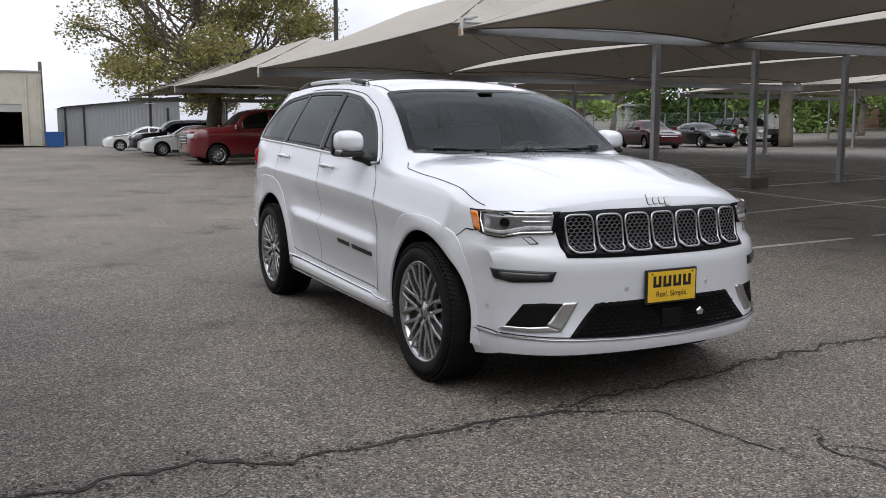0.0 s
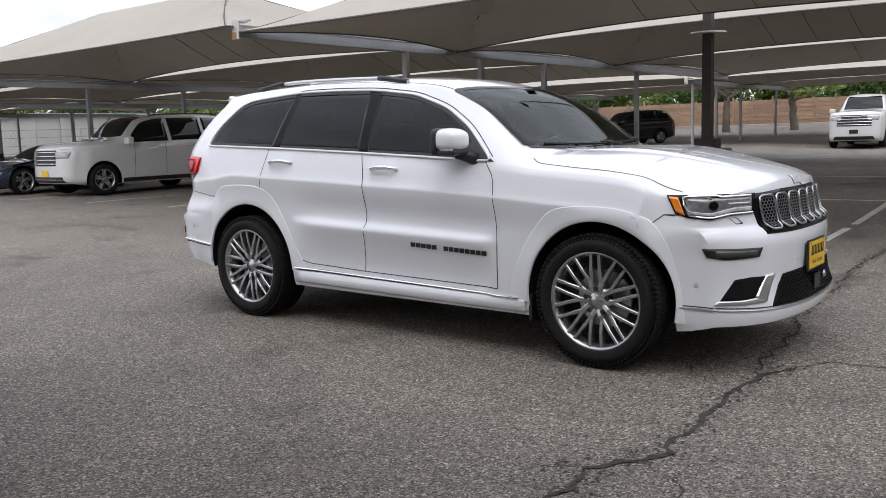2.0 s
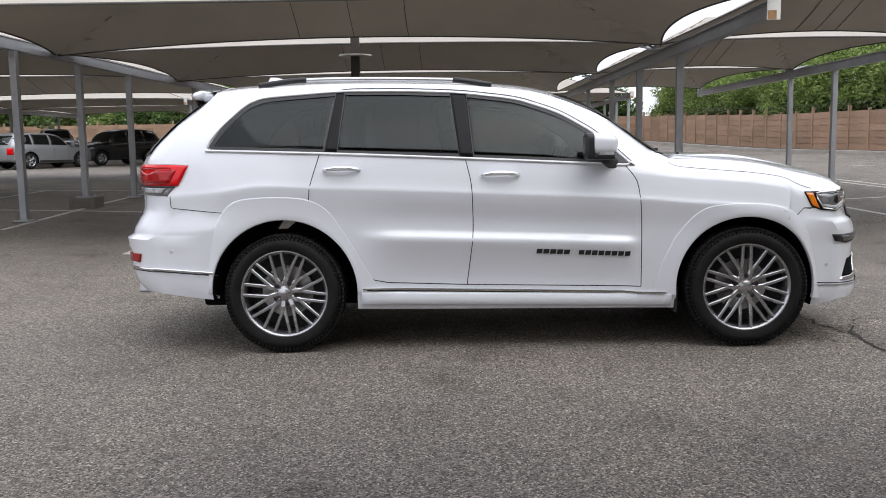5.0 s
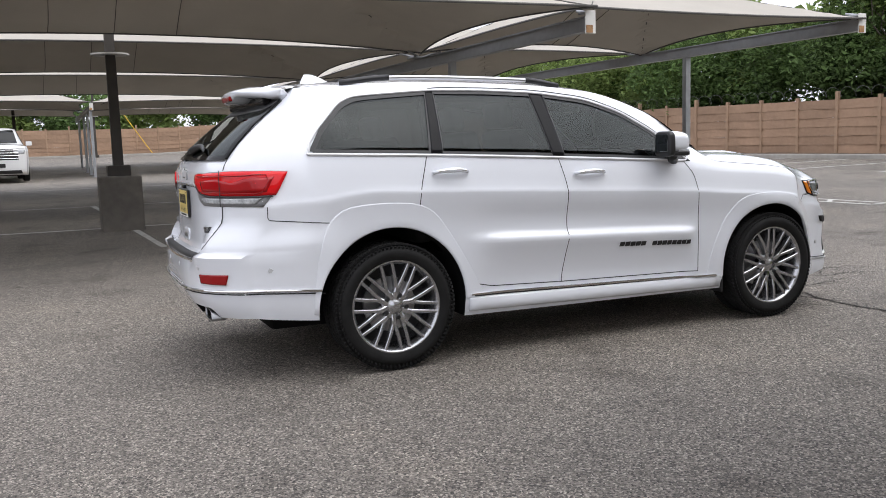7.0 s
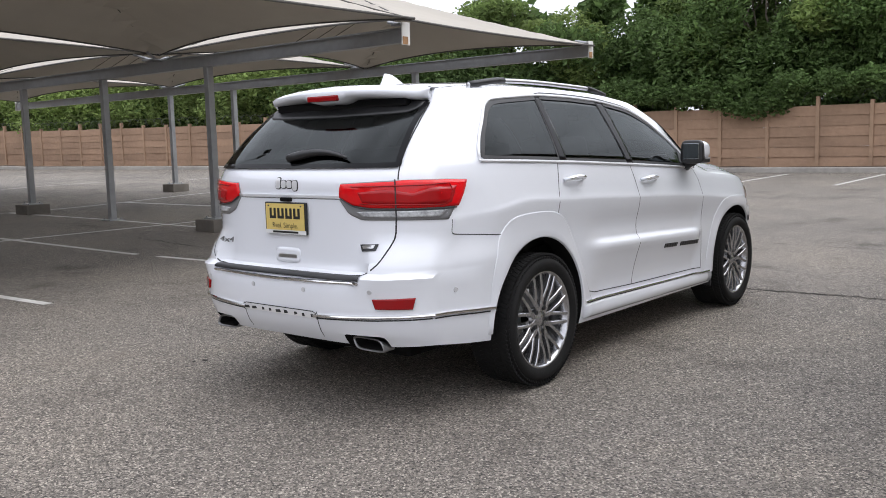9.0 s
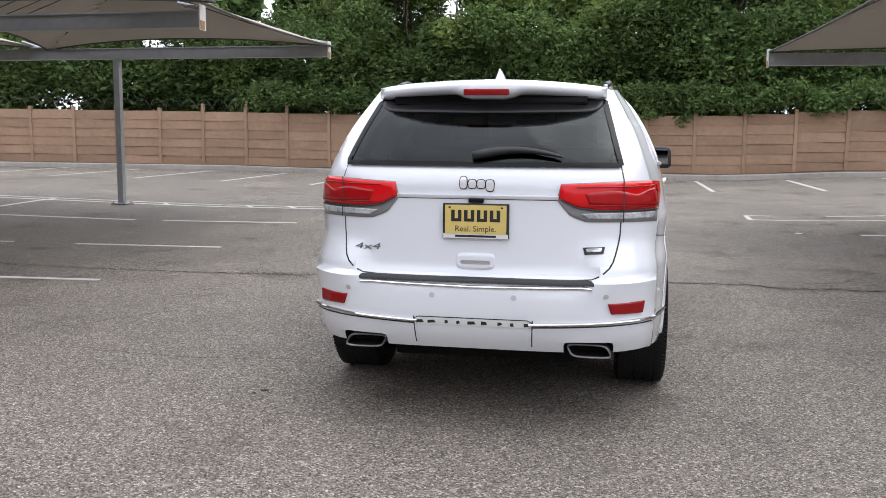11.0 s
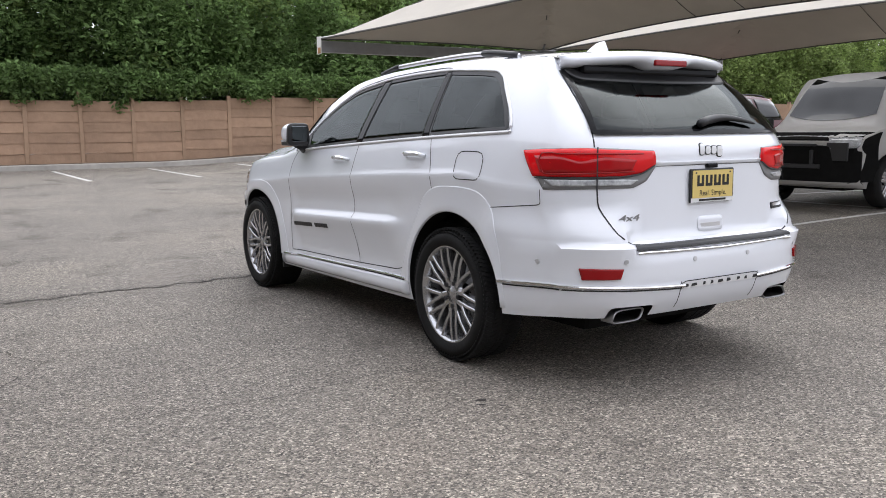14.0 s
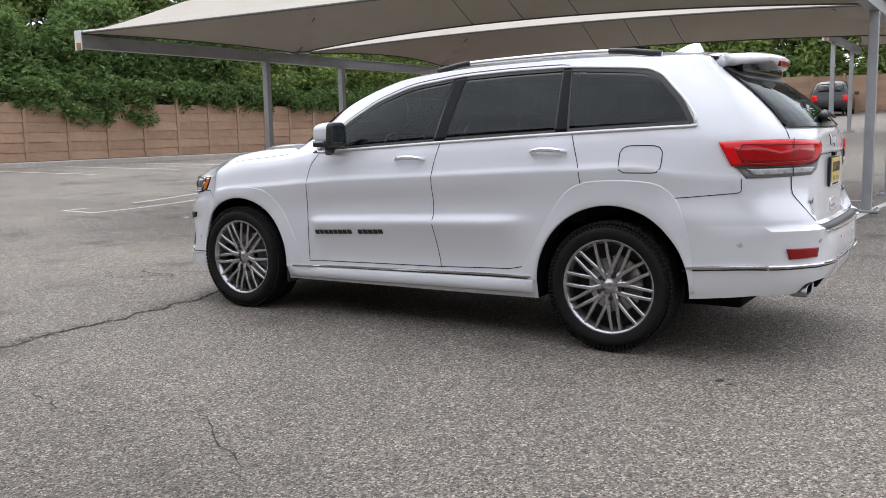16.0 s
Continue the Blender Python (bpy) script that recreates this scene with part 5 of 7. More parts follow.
def screen_x(y, t):
    """Length at which the windscreen lies, from its foot (t = 0) to its head (t = 1)."""
    return lerp(1.075 - 0.17 * (y / 0.72) ** 2, 0.42 - 0.13 * (y / 0.62) ** 2, t)


def prism(outline, lift):
    """A closed prism: a flat outline carried to its near and far ends by lift(a, b, end)."""
    bm = bmesh.new()
    ends = [[bm.verts.new(lift(a, b, e)) for a, b in outline] for e in (0, 1)]
    n = len(outline)
    for k in range(n):
        bm.faces.new((ends[0][k], ends[0][(k + 1) % n], ends[1][(k + 1) % n], ends[1][k]))
    bm.faces.new(ends[0])
    bm.faces.new(ends[1][::-1])
    bmesh.ops.recalc_face_normals(bm, faces=bm.faces)
    return mesh_ob("cutter", bm, [M_WHITE, M_WELL])


def cabin_cutters():
    """What is hollowed out of the body: the cabin and the openings of its windows."""
    cuts = []
    bm = bmesh.new()
    rows = []
    back = curve((-2.43, 1.27), (-2.24, 1.45), (-2.03, 1.60), (-1.92, 1.70))
    for k in range(25):
        x = lerp(-2.22, 0.90, k / 24)
        belt = SUV.belt(x)
        zt = max(belt + 0.02, min(SUV.roof(x) - 0.075, back(x) - 0.11))
        zt = min(zt, SUV.roof(x) - 0.05)
        yt = min(SUV.W(x, zt) - 0.07, SUV.edge_y(x) - 0.03)
        yb = SUV.W(x, belt) - 0.075
        row = [(x, -yb, 0.66), (x, -yb, belt - 0.03), (x, -yt, zt), (x, yt, zt), (x, yb, belt - 0.03), (x, yb, 0.66)]
        rows.append([bm.verts.new(p) for p in row])
    for A, B in zip(rows, rows[1:]):
        for k in range(6):
            bm.faces.new((A[k], A[(k + 1) % 6], B[(k + 1) % 6], B[k]))
    bm.faces.new(rows[0])
    bm.faces.new(rows[-1][::-1])
    bmesh.ops.recalc_face_normals(bm, faces=bm.faces)
    cuts.append(mesh_ob("cutter", bm, [M_WHITE, M_WELL]))
    for low, high in SIDE_PANES.values():
        for s in (-1, 1):
            cuts.append(prism(low + high[::-1], lambda a, b, e: (a, s * (0.45 + 0.7 * e), b)))
    low, high = REAR_PANE
    cuts.append(prism(low + high[::-1], lambda a, b, e: (-2.75 + 0.78 * e, a, b)))
    rim = [(screen_x(y, 0.02), y) for y in (-0.72, -0.40, 0.0, 0.40, 0.72)] + [(screen_x(y, 0.98), y) for y in (0.604, 0.30, 0.0, -0.30, -0.604)]
    cuts.append(prism(rim, lambda a, b, e: (a, b, 1.13 + 0.9 * e)))
    return cuts


def build_cabin(top):
    """Seats, dashboard and steering wheel behind the glass."""
    def cushion(c, s, tilt, bevel):
        bm = bmesh.new()
        add_box(bm, (0, 0, 0), s, None, bevel)
        bmesh.ops.transform(bm, matrix=Matrix.Translation(c) @ Matrix.Rotation(radians(tilt), 4, "Y"), verts=bm.verts)
        return bm
    for y in (-0.37, 0.37):
        seat = part("front_seat", cushion((-0.02, y, 0.78), (0.52, 0.50, 0.16), -6, 0.05), M_CABIN, top, "dark grey front seat", smooth=True)
        part("backrest", cushion((-0.34, y, 1.10), (0.14, 0.48, 0.62), -14, 0.05), M_CABIN, seat, smooth=True)
        part("headrest", cushion((-0.45, y, 1.50), (0.10, 0.27, 0.18), -10, 0.04), M_CABIN, seat, smooth=True)
    bench = part("rear_bench", cushion((-0.95, 0, 0.80), (0.50, 1.26, 0.16), -6, 0.05), M_CABIN, top, "dark grey rear bench", smooth=True)
    part("backrest", cushion((-1.26, 0, 1.10), (0.14, 1.26, 0.56), -18, 0.05), M_CABIN, bench, smooth=True)
    for y in (-0.42, 0.42):
        part("headrest", cushion((-1.38, y, 1.43), (0.09, 0.26, 0.15), -12, 0.04), M_CABIN, bench, smooth=True)
    part("dashboard", cushion((0.74, 0, 1.03), (0.42, 1.34, 0.24), 4, 0.06), M_BLACK, top, "black dashboard", smooth=True)
    bm = bmesh.new()
    c = Vector((0.36, 0.37, 1.10))
    tilt = Matrix.Rotation(radians(-66), 3, "Y")
    add_tube(bm, [c + tilt @ Vector((0.185 * math.cos(6.2832 * k / 28), 0.185 * math.sin(6.2832 * k / 28), 0)) for k in range(28)], 0.016, 8, closed=True)
    for a in (0.0, 3.1416, 4.7124):
        add_cyl(bm, c, c + tilt @ Vector((0.18 * math.sin(a + 1.5708), 0.18 * math.cos(a + 1.5708), 0)), 0.018, 0.014, 8)
    add_cyl(bm, c - tilt @ Vector((0, 0, 0.02)), c + tilt @ Vector((0, 0, 0.03)), 0.07, 0.06, 16)
    part("steering_wheel", bm, M_BLACK, top, "black steering wheel", smooth=True)
    bm = bmesh.new()
    add_box(bm, (0.36, 0, 1.555), (0.03, 0.24, 0.06), None, 0.012)
    part("inside_mirror", bm, M_BLACK, top, "black inside mirror")
    part("cargo_cover", box_bm((-1.80, 0, 1.22), (0.72, 1.10, 0.03), None, 0.01), M_CABIN, top, "dark roll-out cargo cover")


# ---------------------------------------------------------------- the white car's parts
def build_white_car():
    top = empty("sport_utility_car")
    tagged(top, "white mid-size sport utility vehicle parked on cracked asphalt", "car")
    bm = SUV.build(hs=[0, .06, .12, .18, .24, .30, .36, .42, .455, .472, .484, .497, .51, .523, .536, .552, .58, .62, .66, .70, .74, .765, .78, .79, .803, .83, .87, .91, .95, 1.0]
                    + [1 + i / 9 for i in range(1, 10)] + [2 + i / 9 for i in range(1, 10)])
    sk = Skin(bm, slack=2.0)
    body = part("body", bm, [M_WHITE, M_WELL], top, "glossy white painted body", smooth=True)
    body.parent = None
    cuts = []
    for side in (-1, 1):
        for x, r in ((1.457, 0.440), (-1.457, 0.462)):
            bmc = bmesh.new()
            add_cyl(bmc, (x, side * 0.52, 0.385), (x, side * 1.2, 0.385), r, r, 72)
            cuts.append(mesh_ob("cutter", bmc, [M_WHITE, M_WELL]))
            bmc = box_bm((x, side * 0.861, 0.16), (2 * r - 0.004, 0.679, 0.44))
            cuts.append(mesh_ob("cutter", bmc, [M_WHITE, M_WELL]))
        cuts.append(mesh_ob("cutter", box_bm((-2.56, side * 0.555, 0.374), (0.32, 0.236, 0.128), None, 0.022), [M_WHITE, M_WELL]))
    cuts += cabin_cutters()
    # every cut face gets the near-black, so the cabin's darkness is coloured in
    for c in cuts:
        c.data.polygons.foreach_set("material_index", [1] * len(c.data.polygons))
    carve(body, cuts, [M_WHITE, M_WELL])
    body.data.set_sharp_from_angle(angle=radians(38))
    body.parent = top
    both = (-1, 1)
    build_cabin(top)

    # ---- glass
    for name, grow, off, mat, lab in (("windscreen", 0.004, 0.004, M_SCREEN_PANE, "green tinted laminated windscreen"),):
        yb, yt = 0.735 + grow, 0.612 + grow
        rows = []
        for j in range(15):
            t = lerp(-grow * 1.0, 1 + grow * 0.8, j / 14)
            row = []
            for i in range(31):
                y = lerp(-1, 1, i / 30) * lerp(yb, yt, t)
                row.append(sk.at("top", screen_x(y, t), y, off))
            rows.append(row)
        b = bmesh.new()
        add_grid(b, rows)
        bmesh.ops.recalc_face_normals(b, faces=b.faces)
        if sum(f.normal.z for f in b.faces) < 0:
            bmesh.ops.reverse_faces(b, faces=b.faces)
        part(name, b, mat, top, lab, smooth=True)
    rim = [(screen_x(y, 0.0), y) for y in (-0.735, -0.40, 0.0, 0.40, 0.735)]
    rim += [(screen_x(lerp(0.735, 0.612, t), t), lerp(0.735, 0.612, t)) for t in (0.25, 0.5, 0.75)]
    rim += [(screen_x(y, 1.0), y) for y in (0.612, 0.30, 0.0, -0.30, -0.612)]
    rim += [(screen_x(lerp(0.735, 0.612, t), t), -lerp(0.735, 0.612, t)) for t in (0.75, 0.5, 0.25)]
    part("windscreen_surround", line_bm(sk, "top", rim + [rim[0]], 0.050, 0.006, 1), M_GLOSS_BLACK, top, "black windscreen border")
    b = bmesh.new()
    p = sk.at("top", 0.47, 0, 0.006)
    add_box(b, p, (0.06, 0.10, 0.008), None, 0.003)
    part("camera_housing", b, M_BLACK, top, "black sensor housing behind the glass")
    for y0, y1 in ((0.52, -0.10), (-0.02, -0.62)):
        b = bmesh.new()
        pts = [sk.at("top", screen_x(lerp(y0, y1, k / 8), 0.004 + 0.03 * math.sin(math.pi * k / 8)), lerp(y0, y1, k / 8), 0.014) for k in range(9)]
        add_tube(b, pts, 0.006, 6)
        add_box(b, pts[0], (0.05, 0.05, 0.03), None, 0.006)
        part("wiper", b, M_BLACK, top, "black windscreen wiper")
    b = bmesh.new()
    rows = [[sk.at("top", lerp(1.10, 1.065, v) - 0.17 * (y / 0.74) ** 2, y, 0.006) for y in [lerp(-0.74, 0.74, i / 24) for i in range(25)]] for v in (0, 1)]
    add_grid(b, rows, flip=True)
    part("cowl", b, M_BLACK, top, "black cowl below the windscreen")

    belt_pts = [(-1.93, 1.287), (-1.06, 1.252), (-0.30, 1.213), (0.20, 1.185), (0.735, 1.152)]
    top_pts = [(-1.915, 1.345), (-1.86, 1.42), (-1.70, 1.575), (-1.60, 1.618), (-1.10, 1.652), (-0.70, 1.648), (-0.34, 1.632), (0.03, 1.585), (0.30, 1.492), (0.52, 1.360), (0.72, 1.175)]
    for s in both:
        for name, (low, high) in SIDE_PANES.items():
            part(name, patch_bm(sk, "side", low, high, 0.0040, s, 30, 10, 0.004), M_SIDE_PANE if name == "front_window" else M_PRIVACY, top,
                 "lightly tinted front side glass" if name == "front_window" else "dark tinted side glass", smooth=True)
            edge = low + high[::-1]
            part("window_seal", line_bm(sk, "side", edge + [edge[0]], 0.030, 0.0052, s, 0.02), M_BLACK, top, "black rubber window seal")
        for low, high in (([(-0.335, 1.217), (-0.250, 1.211)], [(-0.392, 1.640), (-0.290, 1.632)]), ([(-1.184, 1.259), (-1.106, 1.255)], [(-1.118, 1.652), (-1.070, 1.653)])):
            part("window_pillar", patch_bm(sk, "side", low, high, 0.0064, s, 6, 12, 0.004), M_GLOSS_BLACK, top, "gloss black window pillar", smooth=True)
        ring = belt_pts + top_pts[::-1]
        part("window_trim", bead_bm(sk, "side", rounded(ring + [ring[0]], 0.25), 0.0085, 0.006, s), M_TRIM, top, "bright window trim")
        gap = [(-1.225, 1.262), (-1.205, 1.45), (-1.190, 1.600), (-1.10, 1.671), (-0.70, 1.667), (-0.335, 1.651), (0.04, 1.604), (0.312, 1.510), (0.536, 1.376), (0.742, 1.180)]
        part("frame_gap", line_bm(sk, "side", rounded(gap, 0.3), 0.006, 0.002, s), M_SEAMLINE, top, "dark gap round the door frames")

    # ---- shut lines
    def seam(mode, poly, name="shut_line", w=0.0055, sides=both, off=0.0012):
        for s in sides:
            part(name, line_bm(sk, mode, poly, w, off, s), M_SEAMLINE, top, "dark gap between panels")
    seam("side", rounded([(0.70, 1.155), (0.775, 1.06), (0.80, 0.80), (0.797, 0.392)], 0.3))
    seam("side", rounded([(-0.300, 1.21), (-0.262, 1.05), (-0.255, 0.75), (-0.300, 0.418)], 0.3))
    seam("side", [(0.797, 0.392), (-0.300, 0.418), (-0.80, 0.438), (-0.90, 0.46)])
    seam("side", rounded([(-1.215, 1.25), (-1.275, 1.06), (-1.285, 0.97)], 0.3))
    seam("side", [(-1.83, 0.895), (-1.715, 0.79)])
    seam("side", [(1.83, 0.868), (1.705, 0.768)])
    seam("fpol", [(54.0, 0.868), (51.5, 0.862)])
    seam("side", [(1.83, 0.868), (1.90, 0.866)])
    seam("side", [(0.72, 1.62), (0.45, 1.70)], w=0.002, off=0.0)
    # bonnet edge
    for s in both:
        pts = [(0.985, 0.800), (1.05, 0.835), (1.30, 0.850), (1.60, 0.845), (1.80, 0.822), (1.90, 0.800)]
        part("bonnet_gap", line_bm(sk, "top", rounded(pts, 0.3), 0.0055, 0.0012, s), M_SEAMLINE, top, "dark gap round the bonnet")
        pts = [(1.02, 0.50), (1.40, 0.44), (1.80, 0.36), (2.06, 0.30)]
        b = bmesh.new()
        rows = []
        for k in range(17):
            x, y = subdiv(pts, 16)[k]
            lift = 0.010 * math.sin(math.pi * k / 16)
            rows.append([sk.at("top", x, y + dy, o, s) for dy, o in ((0.035, 0.0006), (0.004, lift), (-0.05, lift * 0.7), (-0.16, 0.0006))])
        add_grid(b, rows)
        bmesh.ops.recalc_face_normals(b, faces=b.faces)
        if sum(f.normal.z for f in b.faces) < 0:
            bmesh.ops.reverse_faces(b, faces=b.faces)
        part("bonnet_crease", b, M_WHITE, top, smooth=True)
        b = bmesh.new()
        add_cyl(b, sk.at("top", 1.16, 0.36 * s, -0.002), sk.at("top", 1.155, 0.36 * s, 0.012), 0.012, 0.008, 10)
        part("washer_jet", b, M_BLACK, top)

    # ---- arch flares, sills and door ledges
    for s in both:
        for x0, r, outer in ((1.457, 0.440, [(-0.585, -0.06), (-0.545, 0.13), (-0.44, 0.34), (-0.29, 0.50), (-0.12, 0.525), (0.12, 0.52), (0.30, 0.475), (0.40, 0.34), (0.46, 0.12), (0.49, -0.10)]),
                             (-1.457, 0.462, [(-0.50, -0.10), (-0.48, 0.12), (-0.455, 0.32), (-0.40, 0.50), (-0.30, 0.595), (-0.10, 0.612), (0.145, 0.602), (0.28, 0.54), (0.42, 0.33), (0.53, 0.13), (0.607, 0.0)])):
            n = 40
            O = subdiv(rounded(outer, 0.4), n)
            rows = []
            for i, (dx, dz) in enumerate(O):
                ang = math.atan2(dz, dx)
                ix, iz = r * 1.002 * math.cos(ang), r * 1.002 * math.sin(ang)
                row = []
                for j, (t, o) in enumerate(((0.0, -0.006), (0.0, 0.010), (0.05, 0.0125), (0.30, 0.0100), (0.70, 0.0048), (0.95, 0.0030), (0.990, 0.0026), (1.0, -0.001))):
                    x, z = x0 + lerp(ix, dx, t), 0.385 + lerp(iz, dz, t)
                    row.append(sk.at("side", x, max(z, 0.27), o, s))
                rows.append(row)
            b = bmesh.new()
            add_grid(b, rows)
            bmesh.ops.recalc_face_normals(b, faces=b.faces)
            if sum(f.normal.y for f in b.faces) * s < 0:
                bmesh.ops.reverse_faces(b, faces=b.faces)
            part("arch_flare", b, M_WHITE, top, "white wheel arch flare", smooth=True)
        low = [(-0.97, 0.300), (0.99, 0.268)]
        high = [(-0.97, 0.385), (0.99, 0.345)]
        part("sill", patch_bm(sk, "side", low, high, 0.020, s, 24, 6, 0.02, profile=lambda u, v: 0.5 + 0.5 * math.sin(math.pi * min(1, v * 0.9 + 0.1))), M_WHITE, top, "white sill cladding", smooth=True)
        part("sill_trim", bead_bm(sk, "side", [(-0.96, 0.402), (-0.60, 0.392), (0.95, 0.352)], 0.0075, 0.012, s), M_CHROME, top, "chrome strip along the sill")
        part("sill_gap", line_bm(sk, "side", [(-0.99, 0.392), (0.99, 0.344)], 0.008, 0.008, s), M_SEAMLINE, top)
        # word badge as plain bars
        x = 0.135
        for wds in ((5, 0.215), (8, 0.33)):
            n, L = wds
            for k in range(n):
                w = L / n
                a = x + w * k
                low, high = [(a + 0.002, 0.583), (a + w - 0.006, 0.583)], [(a + 0.006, 0.611), (a + w - 0.002, 0.611)]
                dz = 0.034 - 0.046 * (a - 0.1)
                low, high = [(p, q + dz) for p, q in low], [(p, q + dz) for p, q in high]
                part("badge_bar", patch_bm(sk, "side", low, high, 0.005, s, 2, 1, 0.003), M_BLACK, top, "dark raised badge bar")
            x += L + 0.05
        # handles
        for hx, hz in ((-0.085, 1.106), (-1.075, 1.152)):
            b = bmesh.new()
            pts, rad = [], []
            for k in range(11):
                t = k / 10
                xx = hx + lerp(-0.115, 0.115, t)
                pts.append(sk.at("side", xx, hz + 0.006 * math.sin(math.pi * t), 0.006 + 0.034 * math.sin(math.pi * t) ** 0.5, s))
                rad.append(0.010 + 0.006 * math.sin(math.pi * t))
            add_tube(b, pts, 0.014, 10, radii=rad)
            hd = part("door_handle", b, M_WHITE, top, "white pull handle", smooth=True)
            b = bmesh.new()
            add_tube(b, [p + Vector((0, s * 0.012, 0.004)) for p in pts[1:-1]], 0.0055, 6)
            part("handle_trim", b, M_CHROME, hd, "chrome strip")
        # mirrors
        mx, mz = 0.53, 1.275
        y0 = SUV.W(0.55, 1.17)
        b = bmesh.new()
        bmesh.ops.create_uvsphere(b, u_segments=32, v_segments=20, radius=1.0)
        for v in b.verts:
            c = [math.copysign(abs(q) ** 0.60, q) for q in v.co]
            outer = max(0.0, c[1] * s)
            v.co = Vector((max(c[0], -0.72) * 0.105 * (1 - 0.22 * outer), c[1] * 0.084, c[2] * (0.079 if c[2] > 0 else 0.064) * (1 - 0.10 * outer) * (1 - 0.16 * max(0.0, c[0]))))
        bmesh.ops.translate(b, verts=b.verts, vec=(mx, s * (y0 + 0.116), mz + 0.006))
        mir = part("mirror", b, M_WHITE, top, "white mirror cap", smooth=True)
        b = box_bm((mx + 0.005, s * (y0 + 0.110), mz - 0.062), (0.140, 0.160, 0.036), None, 0.014)
        part("mirror_base", b, M_BLACK, mir, "black lower mirror shell")
        b = bmesh.new()
        add_tube(b, [(mx + 0.10, s * (y0 - 0.03), mz - 0.115), (mx + 0.05, s * (y0 + 0.03), mz - 0.085), (mx + 0.02, s * (y0 + 0.09), mz - 0.07)], 0.03, 8, radii=[0.045, 0.035, 0.03])
        part("mirror_arm", b, M_BLACK, mir, "black mirror arm", smooth=True)
        b = bmesh.new()
        bmesh.ops.create_uvsphere(b, u_segments=40, v_segments=24, radius=1.0)
        for v in b.verts:
            c = [math.copysign(abs(q) ** 0.42, q) for q in v.co]
            v.co = Vector((c[0] * 0.028, c[1] * (0.084 - 0.005 * c[2]), c[2] * 0.083))
        bmesh.ops.translate(b, verts=b.verts, vec=(mx - 0.074, s * (y0 + 0.116), mz + 0.001))
        part("mirror_frame", b, M_BLACK, mir, "black mirror frame", smooth=True)
        b = box_bm((mx - 0.1005, s * (y0 + 0.117), mz + 0.006), (0.008, 0.118, 0.112), None, 0.003)
        part("mirror_glass", b, material("mirror_silver", (0.30, 0.32, 0.33), 0.02, metal=1.0) if s < 0 else bpy.data.materials["mirror_silver"], mir, "mirror glass")
        b = box_bm((mx + 0.02, s * (y0 + 0.184), mz - 0.045), (0.09, 0.02, 0.016), None, 0.005)
        part("repeater", b, M_CLEAR, mir, "small clear turn lamp")
        b = patch_bm(sk, "side", [(0.50, 1.172), (0.76, 1.152)], [(0.585, 1.30), (0.735, 1.168)], 0.008, s, 6, 4)
        part("mirror_sail", b, M_BLACK, top, "black triangular mirror foot")
    # fuel flap
    sq = rounded([(-1.64, 1.035), (-1.755, 1.035), (-1.765, 1.185), (-1.52, 1.185), (-1.515, 1.035), (-1.64, 1.035)], 0.3)
    part("fuel_flap", line_bm(sk, "side", sq, 0.006, 0.0012, 1), M_SEAMLINE, top, "outline of the fuel flap")

    # ---- front
    fz0, fz1 = 0.752, 0.968
    b = patch_bm(sk, "front", [(-0.560, fz0), (-0.3, fz0 - 0.006), (0.3, fz0 - 0.006), (0.560, fz0)], [(-0.60, fz1 - 0.006), (-0.3, fz1 + 0.006), (0.3, fz1 + 0.006), (0.60, fz1 - 0.006)], 0.004, 1, 40, 8, 0.01)
    part("grille_panel", b, M_GLOSS_BLACK, top, "gloss black grille surround", smooth=True)
    for k in range(-3, 4):
        cy = 0.1565 * k
        w, hh = 0.0675, 0.091
        z0 = 0.858
        loop = []
        for q in range(32):
            a = 2 * math.pi * q / 32
            ex = 0.42
            yy = w * math.copysign(abs(math.cos(a)) ** ex, math.cos(a))
            zz = hh * math.copysign(abs(math.sin(a)) ** ex, math.sin(a))
            loop.append(sk.at("front", cy + yy * (1 + 0.06 * zz / hh), z0 + zz, 0.012))
        b = bmesh.new()
        add_tube(b, loop, 0.0068, 8, closed=True)
        ring = part("grille_ring", b, M_RIM, top, "satin silver grille ring", smooth=True)
        b = bmesh.new()
        hx, hz = 0.0265, 0.0195
        for r in range(-5, 6):
            for c in range(-3, 4):
                yc = (c + (0.5 if r % 2 else 0)) * hx * 1.08
                zc = r * hz * 0.86
                if abs(yc) > w - 0.006 or abs(zc) > hh - 0.008:
                    continue
                pts = [sk.at("front", cy + yc + 0.0135 * math.cos(radians(60 * q + 30)), z0 + zc + 0.0125 * math.sin(radians(60 * q + 30)), 0.010) for q in range(6)]
                add_tube(b, pts, 0.0022, 4, closed=True)
        part("grille_mesh", b, M_MESH, ring, "fine dark grey hexagonal mesh")
    # headlamps
    for s in both:
        base = patch_bm(sk, "fpol", [(30.5, 0.862), (38, 0.858), (43, 0.838), (48.5, 0.852), (51.3, 0.875)], [(29.0, 0.968), (38, 0.966), (45, 0.965), (51.5, 0.966), (53.2, 0.968)], 0.006, s, 24, 8, 0.012)
        hl = part("headlamp", base, M_GLOSS_BLACK, top, "dark headlamp housing with chrome edges", smooth=True)
        part("amber_marker", patch_bm(sk, "fpol", [(48.9, 0.862), (51.0, 0.880)], [(50.3, 0.958), (52.7, 0.961)], 0.012, s, 6, 6, 0.004), M_AMBER, hl, "amber side marker", smooth=True)
        part("lamp_edge", bead_bm(sk, "fpol", [(31, 0.870), (38, 0.867), (43, 0.848), (48.0, 0.862), (49.6, 0.955), (40, 0.957), (31, 0.958)], 0.0062, 0.010, s, 0.02), M_CHROME, hl, "bright lamp outline")
